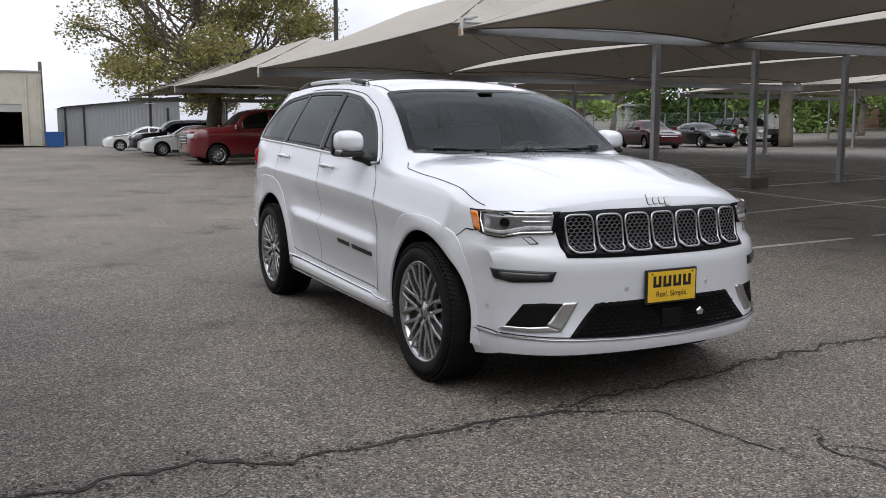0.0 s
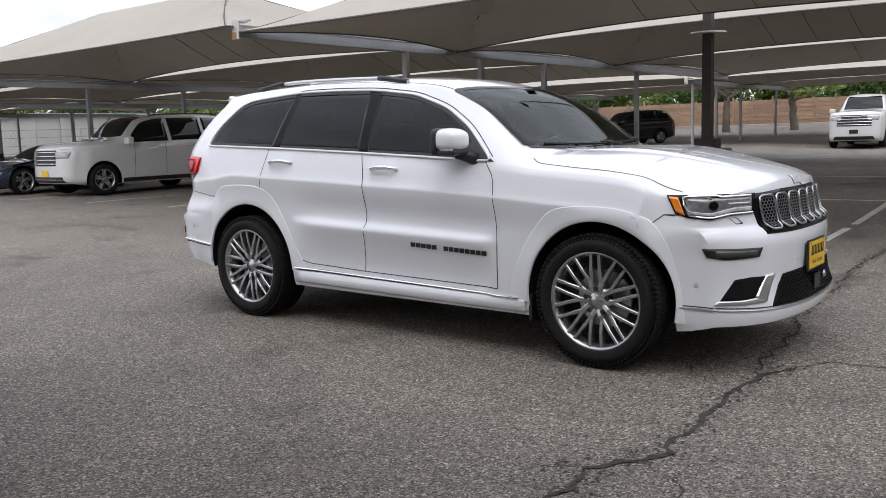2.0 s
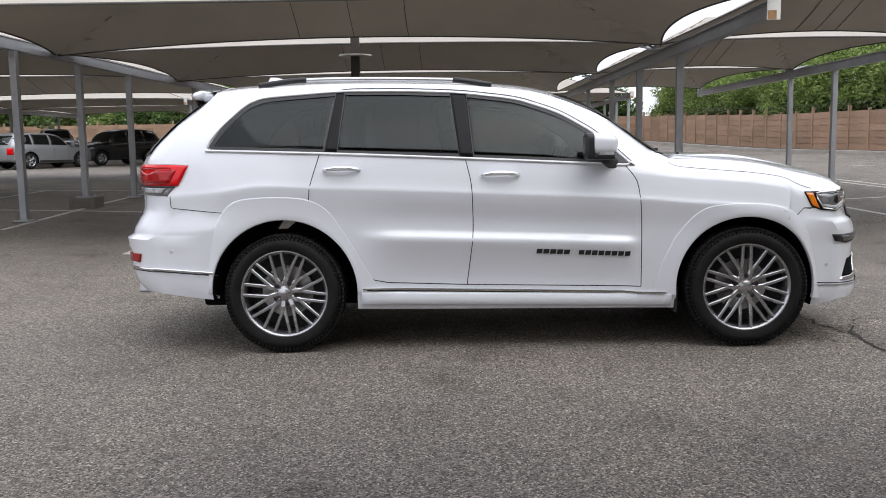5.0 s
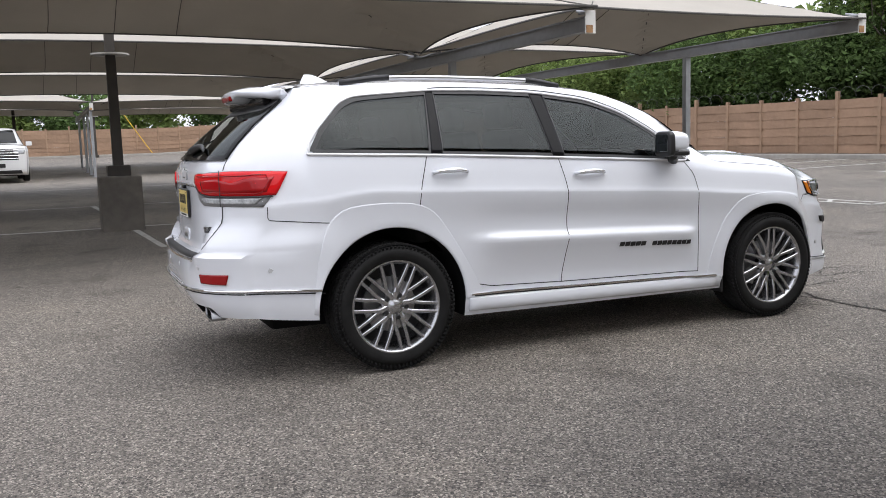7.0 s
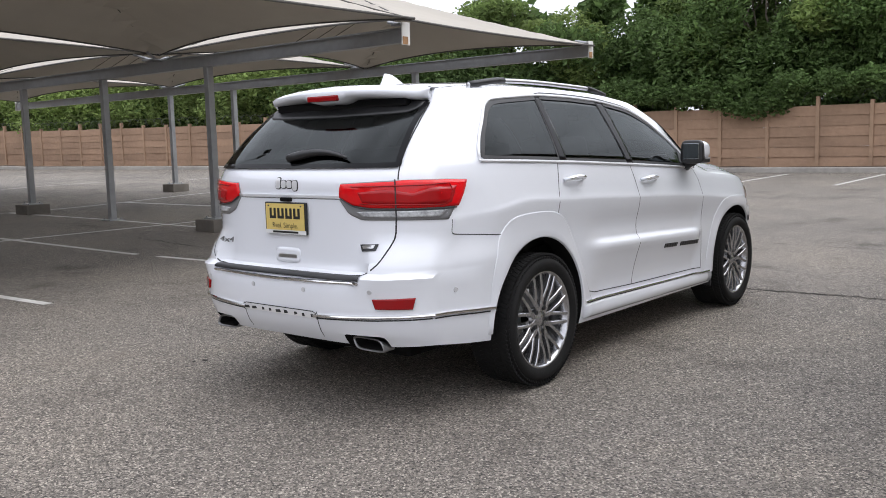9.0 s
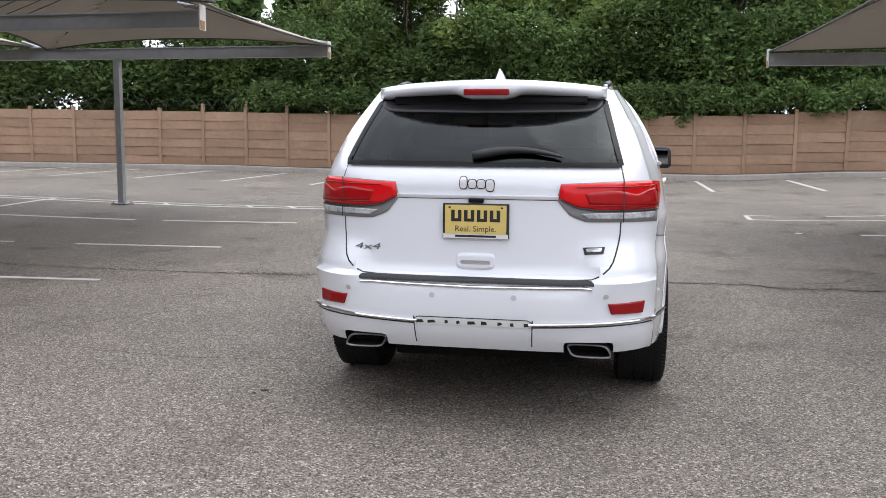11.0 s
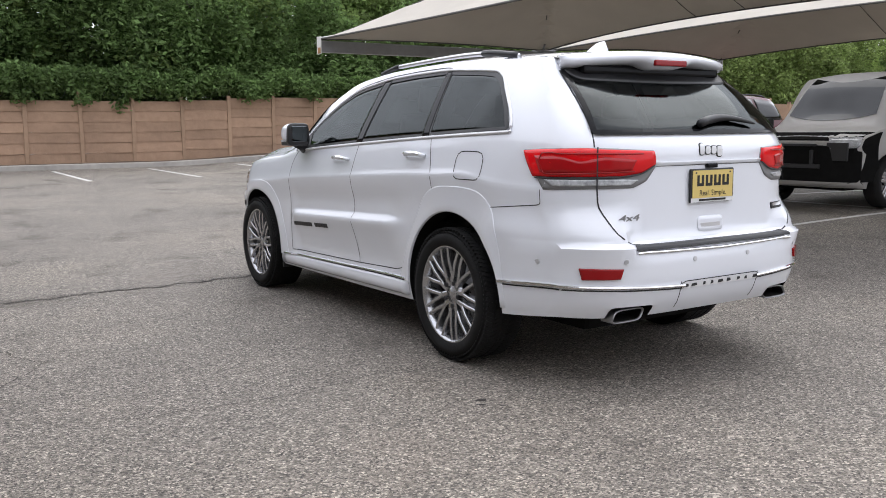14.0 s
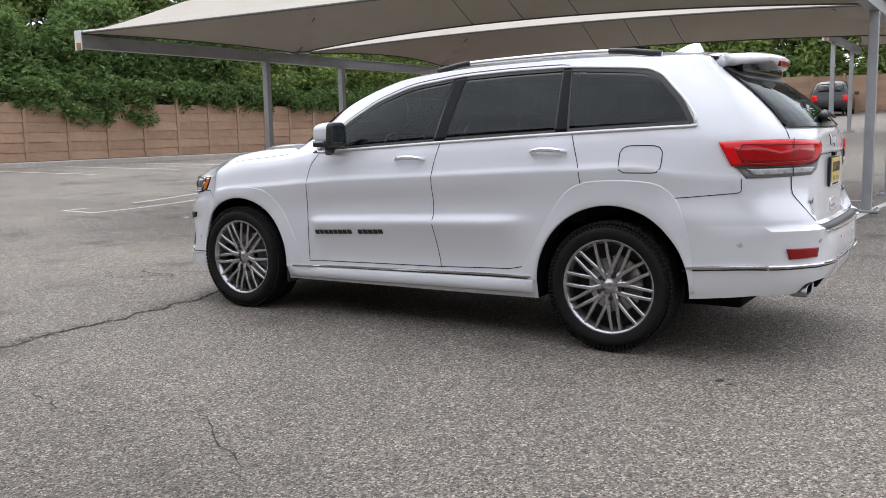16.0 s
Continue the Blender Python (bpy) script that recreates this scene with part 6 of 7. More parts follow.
        part("lamp_reflector", patch_bm(sk, "fpol", [(31.2, 0.874), (38, 0.871), (43.0, 0.853), (47.8, 0.866)], [(30.6, 0.952), (38, 0.952), (44, 0.952), (48.9, 0.952)], 0.009, s, 16, 6, 0.004), M_BOWL, hl, "grey reflector bowl", smooth=True)
        part("light_guide", patch_bm(sk, "fpol", [(31.4, 0.880), (37.0, 0.878), (41.0, 0.862), (43.2, 0.858), (47.6, 0.869)], [(31.3, 0.900), (36.6, 0.900), (39.4, 0.890), (42.8, 0.874), (47.9, 0.884)], 0.013, s, 20, 3, 0.004), M_CLEAR, hl, "pale light guide", smooth=True)
        part("lamp_bar", patch_bm(sk, "fpol", [(31.4, 0.914), (38, 0.914)], [(31.2, 0.924), (38.6, 0.924)], 0.012, s, 10, 2, 0.004), M_SATIN, hl, "slim bright lamp bar", smooth=True)
        b = bmesh.new()
        c = sk.at("fpol", 42.2, 0.912, 0.0, s)
        _, nrm = sk.cast("fpol", 42.2, 0.912, s)
        add_cyl(b, c, c + nrm * 0.016, 0.027, 0.024, 20)
        part("projector", b, M_GLASS, hl, "dark projector lens")
        # washer cover and lamps lower down
        part("washer_cover", line_bm(sk, "fpol", [(34.2, 0.815), (38.0, 0.812), (38.0, 0.845), (34.2, 0.848), (34.2, 0.815)], 0.005, 0.0012, s), M_SEAMLINE, top)
        fog = part("fog_lamp", patch_bm(sk, "fpol", [(31.0, 0.640), (40, 0.632), (44.5, 0.650)], [(30.0, 0.688), (40, 0.692), (45.5, 0.694)], 0.006, s, 16, 4, 0.01), M_BLACK, top, "slim dark fog lamp pocket", smooth=True)
        part("fog_lens", patch_bm(sk, "fpol", [(32.0, 0.650), (42.5, 0.648)], [(31.5, 0.678), (43.0, 0.682)], 0.010, s, 10, 2, 0.004), M_FOG, fog, "smoked fog lamp lens", smooth=True)
        # the duct is a flat patch; its shaded depth is only black colour
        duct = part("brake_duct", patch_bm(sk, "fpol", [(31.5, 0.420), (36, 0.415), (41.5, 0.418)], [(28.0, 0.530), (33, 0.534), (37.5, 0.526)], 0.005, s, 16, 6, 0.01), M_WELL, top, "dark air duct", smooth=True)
        part("duct_frame", patch_bm(sk, "fpol", [(43.0, 0.398), (36, 0.394), (28.8, 0.398)], [(42.2, 0.416), (36, 0.416), (31.2, 0.424)], 0.010, s, 16, 3, 0.008), M_SATIN, duct, "satin silver duct frame", smooth=True)
        part("duct_blade", patch_bm(sk, "fpol", [(28.8, 0.398), (25.0, 0.538)], [(32.2, 0.424), (28.2, 0.536)], 0.011, s, 10, 5, 0.008), M_SATIN, duct, "satin silver duct blade", smooth=True)
        for ang, z in ((12.5, 0.588), (46.5, 0.50)):
            b = bmesh.new()
            c, nn = sk.cast("fpol", ang, z, s)
            add_cyl(b, c, c + nn * 0.004, 0.012, 0.011, 14)
            part("parking_sensor", b, M_SENSOR, top)
    # lower intake with its mesh, lip trim
    b = patch_bm(sk, "front", [(-0.56, 0.368), (-0.3, 0.362), (0.3, 0.362), (0.56, 0.368)], [(-0.42, 0.525), (-0.2, 0.530), (0.2, 0.530), (0.42, 0.525)], 0.004, 1, 40, 8, 0.01)
    intake = part("lower_intake", b, M_WELL, top, "black lower air intake", smooth=True)
    b = bmesh.new()
    for r in range(9):
        z = 0.374 + r * 0.0185
        half = lerp(0.55, 0.43, (z - 0.368) / 0.157) - 0.02
        n = int(half / 0.0215)
        for c in range(-n, n + 1):
            y = (c + (0.5 if r % 2 else 0)) * 0.043
            if abs(y) > half:
                continue
            pts = [sk.at("front", y + 0.020 * math.cos(radians(60 * q)), z + 0.0092 * math.sin(radians(60 * q)), 0.010) for q in range(6)]
            add_tube(b, pts, 0.0026, 3, closed=True)
    part("intake_mesh", b, M_GLOSS_BLACK, intake, "black honeycomb mesh")
    b = box_bm(sk.at("front", 0.0, 0.425, 0.012), (0.02, 0.12, 0.10), None, 0.004)
    part("radar_cover", b, M_GLOSS_BLACK, intake, "dark radar cover")
    b = bmesh.new()
    c = sk.at("front", 0.20, 0.437, 0.014)
    add_cyl(b, c, c + Vector((0.008, 0, 0)), 0.026, 0.018, 5)
    part("tow_eye_cover", b, M_RIM, intake, "grey tow eye cover")
    for s in both:
        line = [(51, 0.378), (46, 0.374), (38, 0.366), (30, 0.359), (20, 0.353), (10, 0.348), (0, 0.346)]
        part("lip_trim", bead_bm(sk, "fpol", line, 0.0055, 0.004, s, 0.02), M_SATIN, top, "satin strip on the front lip")
        part("lip_gap", line_bm(sk, "fpol", [(q, z + 0.011) for q, z in line], 0.006, 0.003, s, 0.02), M_SEAMLINE, top)

    def plate(x, z, facing, pale, tilt=0.0):
        """A dealer's plate in a dark frame; names on it are plain bars, the motto is lettered."""
        pl = box_bm((0, 0, 0), (0.014, 0.325, 0.172), None, 0.006)
        m = pose(x, 0, z, 0, tilt, 0 if facing > 0 else 180)
        bmesh.ops.transform(pl, matrix=m, verts=pl.verts)
        fr = part("plate_frame", pl, M_WHITE_PLASTIC if pale and tilt else M_BLACK, top, "narrow plate frame")
        b = box_bm((0.0085, 0, 0.008 if pale else 0), (0.004, 0.300, 0.140 if pale else 0.150), m)
        part("plate", b, M_YELLOW_GLARE if pale else M_YELLOW, fr, "yellow dealer plate")
        for k in range(4):
            for d in (-0.0165, 0.0165):
                b = box_bm((0.0112, -0.0945 + 0.063 * k + d, 0.026), (0.0012, 0.0170, 0.056), m)
                part("plate_bar", b, M_INK, fr, "dark bar of large print")
            b = box_bm((0.0112, -0.0945 + 0.063 * k, 0.0055), (0.0011, 0.018, 0.015), m)
            part("plate_bar", b, M_INK, fr, "dark bar of large print")
        t = text_bm("Real. Simple.", 0.040)
        bmesh.ops.transform(t, matrix=m @ Matrix.Translation((0.0115, 0, -0.038)) @ Euler((radians(90), 0, radians(90))).to_matrix().to_4x4(), verts=t.verts)
        part("plate_lettering", t, M_INK, fr, "dark lettering")
        if pale:
            b = box_bm((0.0078, 0, -0.073), (0.0012, 0.318, 0.022), m)
            part("plate_margin", b, M_WHITE_PLASTIC, fr, "pale lower margin")
            b = box_bm((0.0092, 0, -0.073), (0.0012, 0.20, 0.010), m)
            part("plate_bar", b, M_INK, fr, "dark line of small print")
        for y in (-0.128, 0.128):
            b = box_bm((0.011, y, 0.066), (0.003, 0.010, 0.008), m, 0.001)
            part("plate_screw", b, M_BLACK, fr)
    fx = sk.at("front", 0, 0.60, 0)
    plate(fx.x + 0.014, 0.590, 1, False)
    # maker's badge as plain raised shapes
    def badge(mode, z, size):
        for k, (w, up, down) in enumerate(((0.30, 0.55, 0.42), (0.34, 0.30, 0.36), (0.34, 0.30, 0.36), (0.34, 0.30, 0.60))):
            y = (-1.16 + 0.775 * k) * size
            yy = y if mode == "front" else -y
            for grow, off, mat in ((0.0045 if mode == "rear" else 0.0018, 0.003, M_INK if mode == "rear" else M_RIM_DARK), (0.0, 0.006, M_TRIM)):
                w_, u_, d_ = w * size + grow, up * size + grow, down * size + grow
                low = rounded([(yy - w_, z), (yy - w_ * 0.85, z - d_), (yy + w_ * 0.85, z - d_), (yy + w_, z)], 0.4)
                high = rounded([(yy - w_, z), (yy - w_ * 0.85, z + u_), (yy + w_ * 0.85, z + u_), (yy + w_, z)], 0.4)
                part("badge_shape", patch_bm(sk, mode, low, high, off, 1, 10, 4, 0.004), mat, top, "raised silver badge shape" if mat is M_TRIM else "dark badge edge")
    badge("front", 1.006, 0.048)
    badge("rear", 1.188, 0.056)

    # ---- rear
    low, high = REAR_PANE
    part("rear_glass", patch_bm(sk, "rear", [(y * 1.01, z) for y, z in low], [(y * 1.01, z) for y, z in high], 0.010, 1, 48, 24, 0.006), M_REAR_PANE, top, "dark tinted rear window", smooth=True)
    edge = low + high[::-1]
    part("rear_glass_edge", line_bm(sk, "rear", edge + [edge[0]], 0.030, 0.0125, 1), M_GLOSS_BLACK, top, "black edge of the rear window")
    part("glass_band", patch_bm(sk, "rear", rounded([(-0.580, 1.575), (-0.545, 1.537), (0, 1.530), (0.545, 1.537), (0.580, 1.575)], 0.25), [(-0.585, 1.600), (0, 1.617), (0.585, 1.600)], 0.013, 1, 40, 5, 0.003), M_BLACK, top, "black band under the spoiler", smooth=True)
    # roof spoiler
    b = bmesh.new()
    rows = []
    for i in range(29):
        y = lerp(-0.605, 0.605, i / 28)
        e = abs(y) / 0.605
        x_lip = -2.195 + 0.13 * e ** 2.4 + 0.05 * sstep(0.88, 1.0, e)
        z_lip = 1.685 - 0.030 * e ** 2
        notch = 0.030 * (1 - sstep(0.15, 0.32, e))
        rows.append([sk.at("top", -1.86, y * 0.93, 0.001), Vector((-1.97, y * 0.965, SUV.roof(-1.95) - 0.008 - 0.040 * e ** 2.2)), Vector((lerp(-1.97, x_lip, 0.55), y, 1.712 - 0.038 * e ** 2)), Vector((x_lip + 0.02, y, z_lip + 0.008)), Vector((x_lip, y, z_lip - 0.010)),
                     Vector((x_lip + 0.012, y, z_lip - 0.034 - notch)), Vector((lerp(-1.98, x_lip, 0.5), y * 0.98, 1.638 - 0.03 * e ** 2 - notch)), Vector((-1.93, y * 0.95, 1.625))])
    add_grid(b, rows)
    bmesh.ops.holes_fill(b, edges=b.edges, sides=0)
    bmesh.ops.recalc_face_normals(b, faces=b.faces)
    sp = part("roof_spoiler", b, M_WHITE, top, "white roof spoiler", smooth=True)
    b = box_bm((-2.186, 0, 1.642), (0.03, 0.235, 0.032), None, 0.008)
    part("high_brake_lamp", b, M_RED_DARK, sp, "dark red high brake lamp")
    b = box_bm((-2.055, 0, 1.608), (0.05, 1.02, 0.05), None, 0.015)
    part("spoiler_liner", b, M_GLOSS_BLACK, sp, "black underside of the spoiler")
    # rear wiper
    b = bmesh.new()
    pts = [sk.at("rear", lerp(0.03, -0.40, k / 10), 1.302 + 0.028 * math.sin(math.pi * (1 - k / 10)), 0.030) for k in range(11)]
    add_tube(b, pts, 0.01, 8, radii=[0.022, 0.024, 0.024, 0.022, 0.02, 0.018, 0.016, 0.014, 0.012, 0.010, 0.006])
    part("rear_wiper", b, M_BLACK, top, "black rear wiper in its cover", smooth=True)
    # tail lamps
    for s in both:
        low = [(20.2, 1.122), (22.8, 1.046), (26.0, 1.016), (35, 1.014), (44.4, 1.010)]
        mid = [(20.6, 1.124), (24.0, 1.086), (28, 1.073), (36, 1.070), (46.8, 1.070)]
        high = [(21.0, 1.190), (28, 1.198), (36, 1.204), (44, 1.203), (49.3, 1.196)]
        tl = part("tail_lamp", patch_bm(sk, "rpol", [(a, z - 0.004) for a, z in low], [(a, z + 0.004) for a, z in high], 0.004, s, 30, 10, 0.012), M_LAMP_GREY, top, "grey tail lamp housing", smooth=True)
        part("red_lens", patch_bm(sk, "rpol", mid, high, 0.016, s, 30, 8, 0.004, profile=lambda u, v: 0.6 + 0.4 * math.sin(math.pi * v)), M_RED, tl, "bright red lamp lens", smooth=True)
        part("red_band", patch_bm(sk, "rpol", [(26.5, 1.100), (33.0, 1.090), (44.8, 1.088)], [(25.5, 1.150), (32.0, 1.166), (37.0, 1.142), (40.5, 1.168), (46.2, 1.170)], 0.0185, s, 30, 4, 0.004), M_RED_MID, tl, "deep red inner band", smooth=True)
        part("lamp_glow_line", bead_bm(sk, "rpol", rounded([(24.0, 1.178), (45.6, 1.184), (44.4, 1.082), (26.0, 1.094)], 0.12), 0.0030, 0.0185, s, 0.02), M_RED_DARK, tl, "dark line inside the red lens")
        part("clear_lens", patch_bm(sk, "rpol", [(26.6, 1.028), (35, 1.026), (42.6, 1.024)], [(24.9, 1.052), (28, 1.056), (36, 1.056), (44.0, 1.056)], 0.011, s, 24, 4, 0.004), M_CLEAR, tl, "clear reversing lamp lens", smooth=True)
        part("lens_divider", bead_bm(sk, "rpol", [(21.0, 1.118), (24.0, 1.080), (28, 1.066), (36, 1.063), (46.2, 1.063)], 0.0035, 0.010, s, 0.02), M_RIM_DARK, tl, "dark line under the red lens")
        part("lamp_gap", line_bm(sk, "rpol", [(33.6, 1.205), (33.6, 1.010)], 0.007, 0.019, s), M_SEAMLINE, tl)
        part("tailgate_gap", line_bm(sk, "rear", rounded([(0.690, 1.012), (0.688, 0.93), (0.655, 0.80), (0.575, 0.742), (0.50, 0.738)], 0.35), 0.008, 0.0012, s), M_SEAMLINE, top, "dark gap round the tailgate")
        part("tailgate_gap", line_bm(sk, "rear", [(0.700, 1.21), (0.640, 1.48), (0.60, 1.60)], 0.007, 0.0012, s), M_SEAMLINE, top)
        end = sk.cast("rpol", 45.2, 1.0, 1)[0].x
        part("quarter_gap", line_bm(sk, "side", rounded([(end, 1.006), (end, 0.930), (-1.83, 0.898)], 0.12), 0.0045, 0.0014, s, 0.015), M_SEAMLINE, top, "thin gap over the bumper")
        part("reflector", patch_bm(sk, "rpol", [(29.6, 0.584), (36.6, 0.580)], [(29.0, 0.632), (37.2, 0.636)], 0.010, s, 20, 8, 0.01), M_RED_DARK, top, "dark red bumper reflector", smooth=True)
        for ang, z in ((11.5, 0.652), (28.5, 0.668), (45.5, 0.652)):
            b = bmesh.new()
            c, nn = sk.cast("rpol", ang, z, s)
            add_cyl(b, c, c + nn * 0.004, 0.013, 0.012, 14)
            part("parking_sensor", b, M_SENSOR, top)
        part("sensor_ring", line_bm(sk, "rpol", [(45.5 + 0.55 * math.cos(q * .6), 0.652 + 0.013 * math.sin(q * .6)) for q in range(12)], 0.003, 0.002, s), M_SEAMLINE, top)
        part("bumper_trim", bead_bm(sk, "rpol", [(14.5, 0.526), (22, 0.534), (32, 0.544), (42, 0.543), (53, 0.528), (57, 0.520)], 0.0085, 0.008, s, 0.02), M_CHROME, top, "chrome strip on the rear bumper")
        part("bumper_gap", line_bm(sk, "rpol", [(14.5, 0.509), (22, 0.517), (32, 0.527), (42, 0.525), (53, 0.510), (58, 0.502)], 0.007, 0.002, s), M_SEAMLINE, top)
        # exhaust
        cx = -2.478

        def mouth(grow, x):
            ring = []
            for q in range(32):
                a = 2 * math.pi * q / 32
                cy, cz = math.copysign(abs(math.cos(a)) ** .45, math.cos(a)), math.copysign(abs(math.sin(a)) ** .45, math.sin(a))
                ring.append(Vector((x, s * (0.558 - 0.016 * cz + (0.096 + grow) * cy), 0.388 + (0.031 + grow) * cz)))
            return ring
        b = bmesh.new()
        loops = [mouth(0.004, cx + 0.08), mouth(0.004, cx + 0.003), mouth(0.002, cx - 0.001), mouth(-0.003, cx), mouth(-0.006, cx + 0.008)]
        add_grid(b, [r + [r[0]] for r in loops])
        bmesh.ops.remove_doubles(b, verts=b.verts, dist=1e-5)
        ex = part("exhaust_tip", b, M_TIP, top, "flattened satin chrome exhaust tip", smooth=True)
        b = bmesh.new()
        loops = [mouth(-0.006, cx + 0.010), mouth(-0.008, cx + 0.15)]
        add_grid(b, [r + [r[0]] for r in loops])
        b.faces.new([b.verts.new(p) for p in mouth(-0.009, cx + 0.14)])
        part("exhaust_pipe", b, M_INK, ex, "black inside of the pipe")
    seamr = lambda poly, w=0.007: part("shut_line", line_bm(sk, "rear", poly, w, 0.0012, 1), M_SEAMLINE, top, "dark gap between panels")
    seamr([(-0.50, 0.738), (0.50, 0.738)])
    seamr([(-0.395, 1.118), (0.395, 1.118)], 0.010)
    b = patch_bm(sk, "rear", [(-0.395, 1.116), (0.395, 1.116)], [(-0.395, 1.136), (0.395, 1.136)], 0.012, 1, 20, 3, 0.004, profile=lambda u, v: 0.4 + 0.6 * v)
    part("tailgate_ledge", b, M_WHITE, top, smooth=True)
    b = box_bm(sk.at("rear", 0.0, 1.108, 0.006), (0.03, 0.075, 0.022), None, 0.006)
    part("rear_camera", b, M_GLOSS_BLACK, top, "small rear view camera")
    rx = sk.at("rear", 0, 1.01, 0)
    plate(rx.x - 0.012, 1.008, -1, True, 0)
    # tailgate handle
    hb = patch_bm(sk, "rear", rounded([(-0.095, 0.815), (-0.09, 0.772), (0.09, 0.772), (0.095, 0.815)], 0.3), rounded([(-0.095, 0.816), (-0.09, 0.852), (0.09, 0.852), (0.095, 0.816)], 0.3), 0.006, 1, 20, 4, 0.004)
    th = part("tailgate_handle", hb, M_WHITE, top, "white tailgate handle recess", smooth=True)
    part("handle_slot", patch_bm(sk, "rear", [(-0.072, 0.796), (0.072, 0.796)], [(-0.072, 0.816), (0.072, 0.816)], 0.008, 1, 8, 2, 0.002), M_SATIN, th, "satin grip strip")
    t = text_bm("4x4", 0.046, 0.002)
    for v in t.verts:
        v.co.x *= 1.95
        v.co.x += 0.30 * v.co.y
    c = sk.at("rear", 0.548, 0.866, 0.004)
    bmesh.ops.transform(t, matrix=Matrix.Translation(c) @ Euler((radians(90), 0, radians(-90))).to_matrix().to_4x4(), verts=t.verts)
    part("badge_lettering", t, M_TIP, top, "grey raised lettering")
    part("trim_badge", patch_bm(sk, "rear", [(-0.612, 0.862), (-0.525, 0.855)], [(-0.618, 0.893), (-0.515, 0.890)], 0.006, 1, 6, 2, 0.004), M_RIM_DARK, top, "small grey badge")
    part("trim_badge", patch_bm(sk, "rear", [(-0.600, 0.872), (-0.535, 0.868)], [(-0.604, 0.888), (-0.528, 0.884)], 0.009, 1, 6, 2, 0.004), M_SATIN, top, "small silver badge face")
    # step pad and hitch cover
    b = bmesh.new()
    rows = []
    for i in range(31):
        y = lerp(-0.575, 0.575, i / 30)
        e = 1 - sstep(0.93, 1.0, abs(y) / 0.575)
        p = sk.at("rear", y, 0.700, 0.0)
        rows.append([Vector((p.x + 0.055, y * 0.96, 0.741)), Vector((p.x + 0.01, y * 0.985, 0.738)), Vector((p.x - 0.004, y, 0.730)), Vector((p.x - 0.006, y, 0.717))])
    add_grid(b, rows)
    bmesh.ops.recalc_face_normals(b, faces=b.faces)
    if sum(f.normal.z for f in b.faces) < 0:
        bmesh.ops.reverse_faces(b, faces=b.faces)
    part("step_pad", b, M_BLACK, top, "black rubber step pad", smooth=True)
    part("step_trim", bead_bm(sk, "rear", [(-0.57, 0.703), (0, 0.694), (0.57, 0.703)], 0.008, 0.008, 1), M_CHROME, top, "chrome step strip")
    seamr([(-0.29, 0.545), (-0.285, 0.405)], 0.006)
    seamr([(0.29, 0.545), (0.285, 0.405)], 0.006)
    b = patch_bm(sk, "rear", [(-0.285, 0.508), (0.285, 0.508)], [(-0.285, 0.541), (0.285, 0.541)], 0.005, 1, 20, 2, 0.004)
    hp = part("hitch_strip", b, M_WHITE_PLASTIC, top, "white strip where the trim has come off")
    rnd = random.Random(3)
    for k in range(9):
        y = lerp(-0.26, 0.26, k / 8) + rnd.uniform(-.01, .01)
        w = rnd.uniform(0.008, 0.022)
        b = patch_bm(sk, "rear", [(y - w, 0.514 + rnd.uniform(0, .006)), (y + w, 0.514)], [(y - w * 0.6, 0.531), (y + w, 0.534 - rnd.uniform(0, .006))], 0.007, 1, 2, 1, 0.002)
        part("broken_clip", b, M_RIM_DARK, hp, "broken grey trim clip")
    part("hitch_edge", line_bm(sk, "rear", [(-0.288, 0.505), (-0.288, 0.545), (0.288, 0.545), (0.288, 0.505)], 0.005, 0.006, 1), M_SEAMLINE, hp)
    # ---- roof
    for s in both:
        pts = [(-1.64, 0.590), (-1.45, 0.600), (-1.0, 0.610), (-0.45, 0.612), (-0.12, 0.605)]
        b = bmesh.new()
        P = []
        for k in range(25):
            x, y = subdiv(pts, 24)[k]
            t = k / 24
            P.append(sk.at("top", x, y, 0.008 + 0.020 * min(1.0, math.sin(math.pi * t) * 2.2), s))
        add_tube(b, P, 0.014, 8)
        rr = part("roof_rail", b, M_SATIN, top, "satin silver roof rail", smooth=True)
        for a, c in ((0, 5), (20, 24)):
            b = bmesh.new()
            add_tube(b, [p + Vector((0, 0, 0.002)) for p in P[a:c + 1]], 0.018, 8)
            bmesh.ops.scale(b, verts=b.verts, vec=(1, 1, 1))
            part("rail_foot", b, M_BLACK, rr, "dark rail foot", smooth=True)
        part("roof_gap", line_bm(sk, "top", [(-1.85, 0.565), (-1.0, 0.578), (0.0, 0.592), (0.30, 0.60)], 0.010, 0.001, s), M_SEAMLINE, top)
    b = bmesh.new()
    rows = []
    for k in range(13):
        t = k / 12
        x = lerp(-1.50, -1.72, t)
        h = 0.070 * math.sin(math.pi * min(1, t * 0.62 + 0.02)) ** 1.2 if t < 0.85 else 0.070 * math.sin(math.pi * (0.85 * .62 + .02)) ** 1.2 * (1 - (t - .85) / .15)
        w = 0.026 * math.sin(math.pi * min(1, max(0.03, t)))
        zb = SUV.roof(x) - 0.004
        rows.append([Vector((x, -w - 0.012, zb)), Vector((x, -w * 0.6, zb + h * 0.7)), Vector((x, 0, zb + h)), Vector((x, w * 0.6, zb + h * 0.7)), Vector((x, w + 0.012, zb))])
    add_grid(b, rows)
    bmesh.ops.recalc_face_normals(b, faces=b.faces)
    part("antenna_fin", b, M_WHITE, top, "white shark fin antenna", smooth=True)
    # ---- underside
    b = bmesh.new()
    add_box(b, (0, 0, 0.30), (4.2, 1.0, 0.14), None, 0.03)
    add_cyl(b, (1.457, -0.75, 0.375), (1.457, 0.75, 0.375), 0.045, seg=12)
